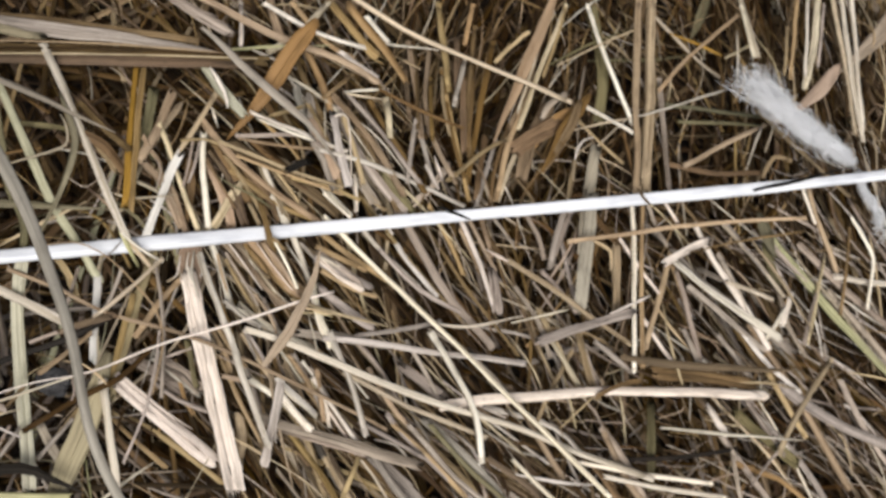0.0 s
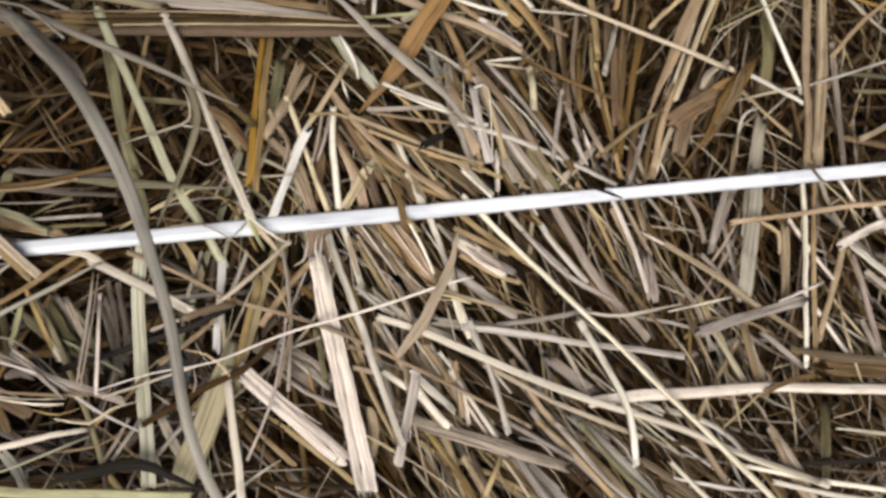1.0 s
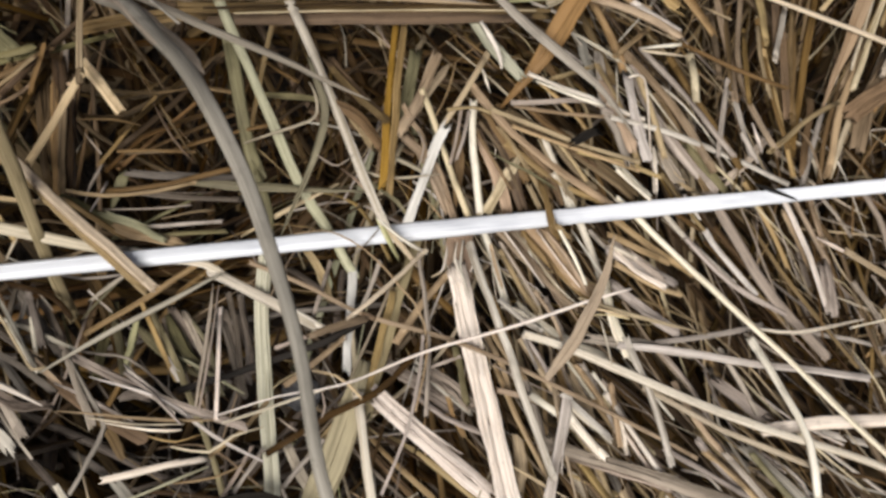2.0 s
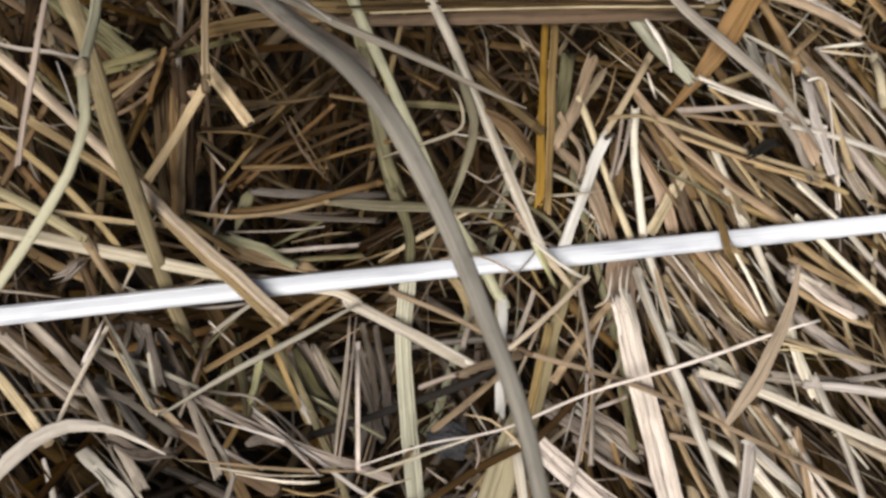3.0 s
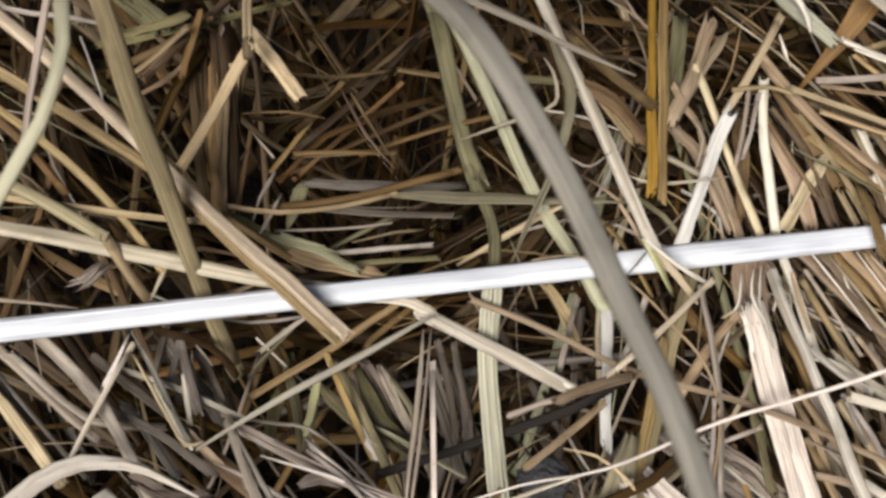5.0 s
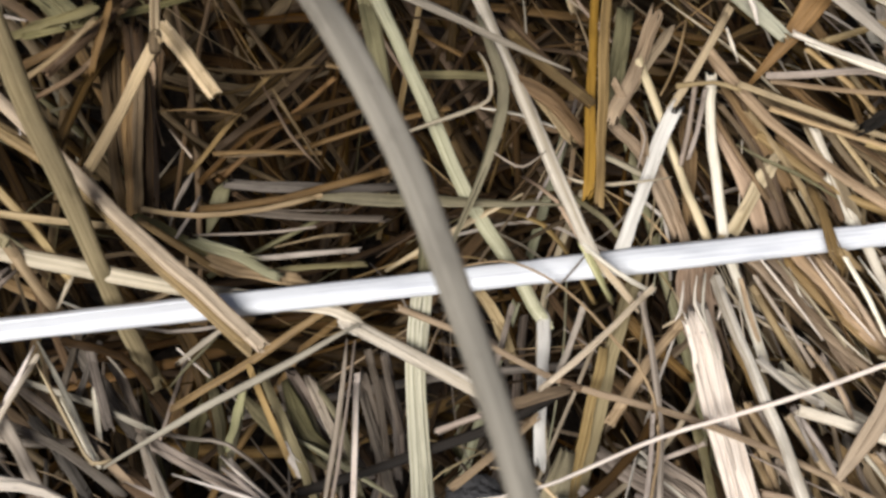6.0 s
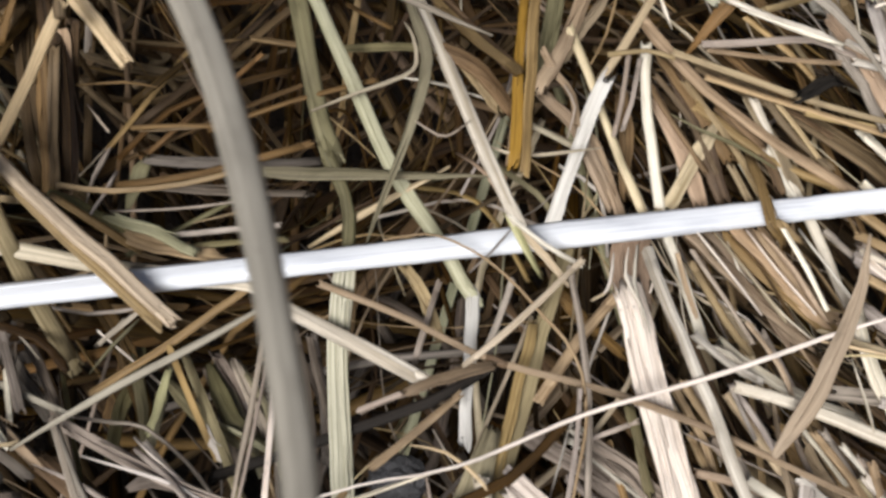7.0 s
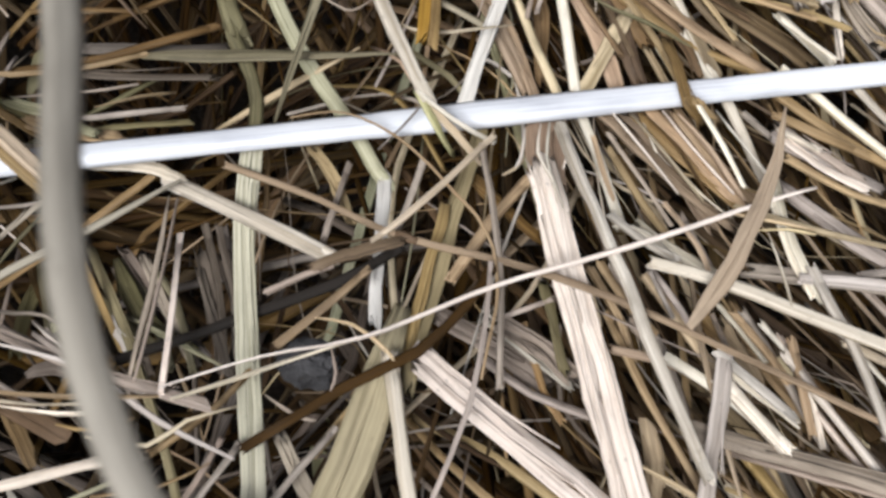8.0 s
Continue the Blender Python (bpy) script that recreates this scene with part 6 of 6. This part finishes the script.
fibre("grey", 0.5, (-19.7, -14.7, -6.9), (-18.9, -19.3, -7.7), (-18.1, -23.3, -8.3))
stalk("stem", 0.83, (-28.1, -19, -5.7), (-19.7, -19.6, -8.5), (-12.6, -21.1, -10.8))
split("fawn", 1.0, (-26.9, -19.3, -7.2), (-20.8, -23.7, -6.8), (-13.7, -28.8, -6.2))
split("grey", 1.2, (-19.6, -12.6, -14.0), (-14.0, -21.1, -12.0), (-9.6, -29.8, -10.0))
fibre("white", 0.75, (-29.1, -23.9, -3.2), (-28.2, -19.8, -3), (-27.3, -15.4, -2.8))
split("green", 0.94, (-3.4, -11.3, -19.1), (-3.5, -15.6, -18.6), (-3.8, -19.5, -18.1))
fibre("green", 0.84, (3.8, -17.5, -15.9), (10.1, -20.9, -12.9), (17.6, -25.1, -9.2))
stalk("umber", 0.92, (14.2, -7.4, -9.9), (15.8, -11.2, -11.7), (17.5, -15.0, -13.6))
split("umber", 1.28, (2.8, -9.1, -16.3), (6.0, -12.8, -17.7), (9.3, -17.0, -19.7))
split("olive", 1.73, (-8.1, -8.5, -22.9), (-8.6, -14.1, -22.6), (-8.6, -21.1, -22.2))
split("stem", 0.6, (-11.6, -11.2, -12.8), (-8.6, -8.4, -10.6), (-6, -6.5, -8.9))
fibre("olive", 0.52, (-13.1, -12.7, -19.4), (-10.7, -9.5, -16.8), (-7.7, -6.5, -14.1))
split("rust", 1.31, (-20.6, 19.9, 6.7), (-20.4, 16.4, -2.1), (-18.7, 8.5, -6.9))
split("aged", 2.49, (-25.9, 22.6, 7.9), (-24.1, 14.4, 2.8), (-21.1, 5.6, -4.3))
stalk("brown", 0.78, (7, 28.1, 1.2), (4.2, 28.1, 1.1), (1, 28.1, 0.9))
split("aged", 0.92, (6.2, 25.5, -0.7), (-2.2, 21.3, -1.4), (-11.8, 14.1, -2.2))
stalk("tan", 0.84, (-26.5, 19, 15.3), (-31.4, 15.8, 10.4), (-34.7, 14.5, 7.2))
split("olive", 1.18, (-27.4, 21.9, 14), (-32.3, 20.4, 11.6), (-37.4, 18.9, 9.4))
split("brown", 0.8, (-25.3, 22.1, 14.4), (-25.9, 18.7, 11.9), (-26.3, 15.4, 10.1))
stalk("brown", 0.75, (-33.6, 13.6, 4.6), (-29.2, 15.1, 8), (-26.6, 16.8, 10.4))
fibre("brown", 0.38, (-16.1, 32, 5.3), (-13.2, 31.9, 2.9), (-10.3, 32.2, 0.2))
fibre("brown", 0.37, (-11.5, 28.7, 4.8), (-9, 25.7, 4.4), (-6.5, 22.8, 4.1))
stalk("cream", 1.1, (244.0, 56.4, -5.0), (247.1, 50.6, -5.0), (249.2, 45.0, -5.0), (246.9, 37.1, -5.0), (244.2, 28.7, -5.0))
stalk("tan", 0.9, (243.0, 53.9, -6.0), (239.5, 39.7, -6.0), (235.2, 25.8, -6.0))
stalk("cream", 1.1, (226.1, 63.5, -4.0), (227.3, 57.9, -4.0), (228.6, 52.4, -4.0))
leaf("olive", 3, (213.1, 44.3, -8.0), (215.1, 35.9, -8.0), (217.4, 25.3, -8.0))
split("grey", 1.2, (226.5, 29.1, -5.0), (223.6, 22.6, -5.0), (220.3, 14.6, -5.0))
split("white", 1.3, (218.2, 28.4, -5.0), (216.2, 23.9, -5.0), (213.4, 18.4, -5.0))
fibre("tan", 0.9, (205.3, 41.6, -3.5), (214.1, 30.5, -3.5), (222.5, 16.9, -3.5))
stalk("grey", 1, (198.6, 45.4, -4.5), (203.8, 39.2, -4.5), (209.0, 33.0, -4.5))
stalk("straw", 1.7, (250.6, 142.1, -6.0), (251.1, 124.6, -6.0), (251.2, 105.6, -6.0), (251.1, 88.9, -6.0))
stalk("cream", 1.2, (239.9, 135.9, -5.0), (237.0, 120.0, -5.0), (234.0, 104.1, -5.0))
stalk("tan", 1.4, (237.4, 136.5, -7.0), (233.7, 120.3, -7.0), (229.8, 103.6, -7.0))
stalk("grey", 1, (246.6, 134.2, -6.0), (243.9, 122.6, -6.0), (240.6, 110.0, -6.0))
stalk("tan", 0.9, (232.2, 122.6, -8.0), (230.5, 113.7, -8.0), (228.6, 104.9, -8.0))
leaf("olive", 3.4, (205.3, 130.3, -9.0), (201.1, 119.5, -9.0), (195.8, 108.7, -9.0))
split("fawn", 0.9, (127.0, 77.3, -1.0), (131.6, 83.3, -1.0), (136.8, 89.1, -1.0))
fibre("straw", 0.7, (144.2, 79.5, 0.5), (157.9, 90.0, 0.5), (171.2, 99.5, 0.5))
fibre("tan", 0.8, (160.2, 95.4, -1.5), (165.1, 92.4, -1.5), (170.2, 88.7, -1.5))
fibre("white", 0.9, (147.6, 50.9, 2.0), (148.5, 54.4, 2.0), (150.6, 57.3, 2.0), (153.4, 58.8, 2.0))
leaf("brown", 2.6, (149.3, 68.2, 3.5), (145.9, 59.3, 3.5), (141.3, 50.3, 3.5), (137.3, 43.5, 3.5))
leaf("amber", 2.4, (150.3, 68.4, 0.0), (143.8, 63.3, 0.0), (139.7, 58.0, 0.0), (137.3, 52.9, 0.0))
split("brown", 2.6, (149.6, 66.7, -2.0), (145.5, 59.6, -2.0), (142.7, 52.2, -2.0))
stalk("tan", 1, (147.4, 98.9, 1.0), (143.9, 86.7, 1.0), (139.9, 75.3, 1.0))
fibre("white", 0.75, (79.3, 41.7, 11.0), (80.9, 42.6, 11.0), (82.4, 41.9, 11.0), (83.1, 37.8, 11.0), (83.5, 32.4, 11.0), (83.9, 25.5, 11.0))
stalk("cream", 0.75, (78.4, 22.2, 9.0), (81.3, 19.9, 9.0), (84.5, 17.7, 9.0))
split("grey", 1.1, (79.5, 10.3, 4.0), (84.3, 7.6, 4.0), (89.4, 4.2, 4.0))
split("white", 1, (78.8, 8.2, 5.0), (83.3, 5.0, 5.0), (89.1, 2.5, 5.0))
split("tan", 1, (87.9, 28.9, 6.0), (91.3, 24.7, 6.0), (94.3, 23.1, 6.0))
split("grey", 1.2, (-13.5, -22.6, -9.0), (-10.0, -28.8, -8.0), (-6.7, -34.8, -7.0))
split("grey", 1.2, (5.2, -9.4, -17.0), (9.2, -15.9, -17.0), (13.3, -21.7, -17.0))
split("umber", 1.5, (14.5, -7.5, -18.0), (17.2, -12.5, -18.0), (19.3, -16.7, -18.0))
fibre("grey", 0.8, (-14.8, -27.8, -10.0), (-8.3, -29.9, -9.0), (-0.2, -33.4, -7.0))
leaf("grey", 1.8, (-3.1, -29.6, -8.0), (-0.8, -28.1, -9.0), (2.1, -28.7, -10.0))
stalk("white", 0.8, (-2.3, -24.1, -9.0), (0.9, -26.6, -9.0), (5.9, -30.3, -9.0))
stalk("brown", 0.8, (-11.1, 14.0, -9.0), (-3.2, 23.8, -6.0), (1.3, 29.7, -5.0))
stalk("brown", 0.7, (-13.6, 15.1, -12.0), (-3.4, 22.6, -11.0), (10.0, 32.8, -12.0))
fibre("white", 0.6, (58.6, 8.6, 4.0), (62.6, 4.3, 3.5), (67.2, -0.5, 2.5))
fibre("straw", 0.7, (61.1, 8.6, 4.0), (65.0, 4.7, 3.5), (70.2, -0.9, 2.5))
fibre("brown", 0.6, (63.0, 8.5, 4.0), (67.0, 5.1, 3.5), (71.6, -1.6, 2.5))
fibre("white", 0.55, (64.9, 9.8, 4.0), (68.8, 5.4, 3.5), (74.0, 0.6, 2.5))
fibre("fawn", 0.8, (66.8, 9.7, 4.0), (70.7, 5.7, 3.5), (75.3, -0.0, 2.5))
fibre("brown", 0.6, (69.7, 9.7, 4.0), (73.6, 6.3, 3.5), (78.7, -0.3, 2.5))
fibre("cream", 0.6, (71.5, 11.0, 4.0), (75.4, 6.6, 3.5), (80.0, 1.7, 2.5))
stalk("cream", 0.8, (60.6, -5.1, 1.0), (63.8, -5.6, 1.0), (67.5, -7.8, 0.0))
split("cream", 1.2, (64.1, -3.8, -1.0), (70.7, -7.3, -1.5), (80.6, -9.8, -2.0))
split("cream", 0.8, (-22.9, -20.5, -5.5), (-20.3, -23.8, -5.5), (-17.3, -27.3, -5.5))
stalk("cream", 0.8, (-20.0, -18.2, -8.0), (-19.1, -21.0, -8.0), (-18.2, -23.7, -8.0))
split("white", 0.9, (3.8, -20.3, -12.5), (4.8, -21.6, -12.5), (5.9, -23.0, -12.5))
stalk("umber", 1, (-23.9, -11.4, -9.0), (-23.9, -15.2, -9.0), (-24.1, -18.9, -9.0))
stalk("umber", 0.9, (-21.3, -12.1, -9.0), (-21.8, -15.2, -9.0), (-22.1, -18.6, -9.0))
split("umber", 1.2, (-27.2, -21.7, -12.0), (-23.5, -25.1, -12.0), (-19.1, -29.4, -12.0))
fibre("tan", 0.7, (-7.1, 37.2, 13.0), (23.4, 44.0, 14.5), (53.0, 48.8, 15.5))
fibre("straw", 0.6, (4.6, 36.8, 13.5), (28.0, 42.1, 15.0), (58.9, 48.8, 16.0))
fibre("aged", 0.8, (-0.7, 36.7, 13.5), (25.7, 42.8, 15.0), (58.6, 48.9, 17.0))

# ---- the arching stem that stands clear of the bale
def arching_stem():
    rng = np.random.default_rng(77)
    points = [(-31.5, 60, -9), (-25.3, 44.5, 3.7), (-20.9, 34.4, 15.9), (-15.8, 24.3, 29.3), (-10.1, 14.1, 43.7), (-4.2, 1.6, 57.4), (0.9, -10.1, 70.9), (5.5, -20.9, 80.4), (10.9, -30.8, 83.2), (15.2, -41.2, 86.2), (18.6, -51.5, 90.2), (24.4, -68.4, 91.2), (41.3, -83.7, 76.2), (55.8, -96.8, 52.4), (67.5, -107.9, 26.6), (78, -117, -3)]
    line = smooth_line(points, 2.5)
    n = len(line)
    s = np.linspace(0, 1, n)
    wide = np.interp(s, [0, 0.2, 0.38, 0.5, 0.64, 1], [1.0, 1.3, 1.1, 0.78, 0.62, 0.64]) * (1 + 0.04 * np.sin(s * 31))
    ob = new("arching_grass_stem", make_mesh("arching_grass_stem", [sweep(line, pressed_outline(12, rng), wide, wide * 0.75, np.full(n, 0.1), 1, rng)], [TONES["reed"]]))
    tagged(ob, "long grey brown dry grass stem arching over the twine", "grass stem")
    sheath = smooth_line([(-26.6, 50, 2.0), (-16, 26.2, 27.4), (-10.2, 15.2, 42.9), (-4.0, 2.1, 57.6), (1.4, -9.0, 70.6), (3.6, -13.2, 74.5)], 1.5)
    k = len(sheath)
    s = np.linspace(0, 1, k)
    taper = np.interp(s, [0, 0.3, 0.8, 0.93, 1], [1.2, 1.75, 1.7, 1.3, 0.35]) * (1 + 0.05 * np.sin(s * 40))
    part("leaf_sheath", make_mesh("leaf_sheath", [sweep(sheath, ribbed_outline(6, 0.4, 0.5), taper, np.full(k, 0.32), 0.25 + 0.25 * np.sin(s * 5), 0.8, rng)], [TONES["grey"]]), ob, "torn pale leaf sheath")
    loose = smooth_line([(-21.5, 37.9, 14.6), (-15.0, 26.6, 29.2), (-8.2, 16.2, 44.6), (-1.2, 4.0, 57.6)], 1.5)
    k = len(loose)
    part("sheath_strip", make_mesh("sheath_strip", [sweep(loose, ribbed_outline(3, 0.3, 0.6), np.interp(np.linspace(0, 1, k), [0, 0.6, 1], [0.8, 0.6, 0.15]), np.full(k, 0.16), np.linspace(0.2, 0.9, k), 0.5, rng)], [TONES["stem"]]), ob, "thin strip torn off the sheath")


arching_stem()


# ---- clod of dry soil caught between the stems
def soil_clod():
    bm = bmesh.new()
    bmesh.ops.create_icosphere(bm, subdivisions=4, radius=1)
    for v in bm.verts:
        p = v.co.copy()
        lumps = 1 + 0.30 * noise.noise(p * 1.6) + 0.16 * noise.noise(p * 4.1 + Vector((3, 0, 0))) + 0.08 * noise.noise(p * 9.0)
        v.co = Vector((p.x * 3.4, p.y * 2.7, p.z * 2.3)) * lumps * MM + Vector((27.6, -24.8, -5.8)) * MM + Vector((0, 0, TOP))
    mesh = bpy.data.meshes.new("soil_clod")
    bm.to_mesh(mesh)
    bm.free()
    mesh.materials.append(earth_material("dry_clod", (0.010, 0.009, 0.009), (0.062, 0.060, 0.062), 420, 0.0007))
    tagged(new("soil_clod", mesh), "dark grey crumb of soil caught in the straw", "soil clod")


soil_clod()


# ---- frayed tuft of white twine by the knot
def frayed_tuft():
    """A worn end of the twine: locks of fine filament that follow one spine, twisted at the knot and flaring at the tip."""
    rng = np.random.default_rng(31)
    shapes = []
    spine = smooth_line([(234.5, 66.2, 8.5), (229, 66.8, 10.5), (222, 67.6, 12.5), (213, 69.6, 14.5), (205, 72.4, 16), (198, 75.6, 17), (191.5, 79.2, 17)], 1.0)
    tail = smooth_line([(233.1, 63.2, 10), (240, 57.6, 6), (249.1, 47.8, 4)], 1.0)
    for way, locks, number, broad, slim in ((spine, 26, 56, 3.1, 2.4), (tail, 5, 30, 1.5, 1.2)):
        side, up = frames(way, np.zeros(len(way)))[1:]
        last = len(way) - 1
        for k in range(locks):
            turn, reach, core = rng.uniform(0, 6.28), rng.uniform(0.70, 1.0), rng.uniform(0.25, 1.0) ** 0.5
            flare, bulge, at = rng.normal(0, 1.7, 3) + np.array([-0.3, 0.7, 0.4]), rng.normal(0, 0.3), rng.uniform(0.3, 0.8)
            for i in range(number):
                a = rng.uniform(0, 0.78) * reach
                b = min(1.0, a + rng.uniform(0.16, 0.42))
                own, phase, spread = rng.normal(0, 0.5, 2), rng.uniform(0, 6.28), rng.normal(0, 1, 3)
                strand = []
                for u in np.linspace(0, 1, 8):
                    s = a + (b - a) * u
                    m = int(s * last)
                    size = (slim + (broad - slim) * s) * np.interp(s, [0, 0.14, 0.32, 0.47, 0.62, 0.85, 1], [0.9, 1.15, 0.7, 1.0, 0.68, 1.3, 1.35])
                    angle = turn + 2.6 * s
                    off = size * 0.8 * core * (1 + bulge * math.sin(9 * (s - at)))
                    p = way[m] + side[m] * (off * math.cos(angle) + own[0] * size * 0.6) + up[m] * (off * 0.75 * math.sin(angle) + own[1] * size * 0.6)
                    loose = max(0, (s - 0.62) / 0.38)
                    p = p + (flare * 1.9 + spread * 1.5) * loose ** 1.6 * (broad / 5) + (0.55 + 0.8 * loose) * np.array([math.sin(9 * u + phase), math.cos(8 * u + phase), math.sin(7 * u + 2 * phase)])
                    strand.append(tuple(p))
                shapes.append(stem_shape("fibre", strand, rng.uniform(0.07, 0.2), rng))
    for i in range(420):
        middle = spine[int(rng.uniform(0.3, 0.97) * (len(spine) - 1))] + rng.normal(0, 1.7, 3)
        a, b = rng.normal(0, 1, 3), rng.normal(0, 1, 3)
        start, size = rng.uniform(0, 6.28), rng.uniform(0.9, 2.4)
        loop = [tuple(middle + size * (a / np.linalg.norm(a) * math.cos(start + q) + b / np.linalg.norm(b) * math.sin(start + q))) for q in np.linspace(0, rng.uniform(2.2, 4.6), 6)]
        shapes.append(stem_shape("fibre", loop, rng.uniform(0.07, 0.19), rng))
    ob = new("frayed_twine_end")
    core = [tuple(p) for p in spine[:int(0.62 * len(spine)):6]]
    part("strand", make_mesh("strand", [stem_shape("fibre", core, 3.4, rng)], [TWINE]), ob, "twisted white strand")
    part("fluff", make_mesh("fluff", shapes, [FLUFF]), ob, "loose white filaments", kind="stuff")
    tagged(ob, "fluffy frayed white twine end beside the taut twine", "frayed twine")


frayed_tuft()
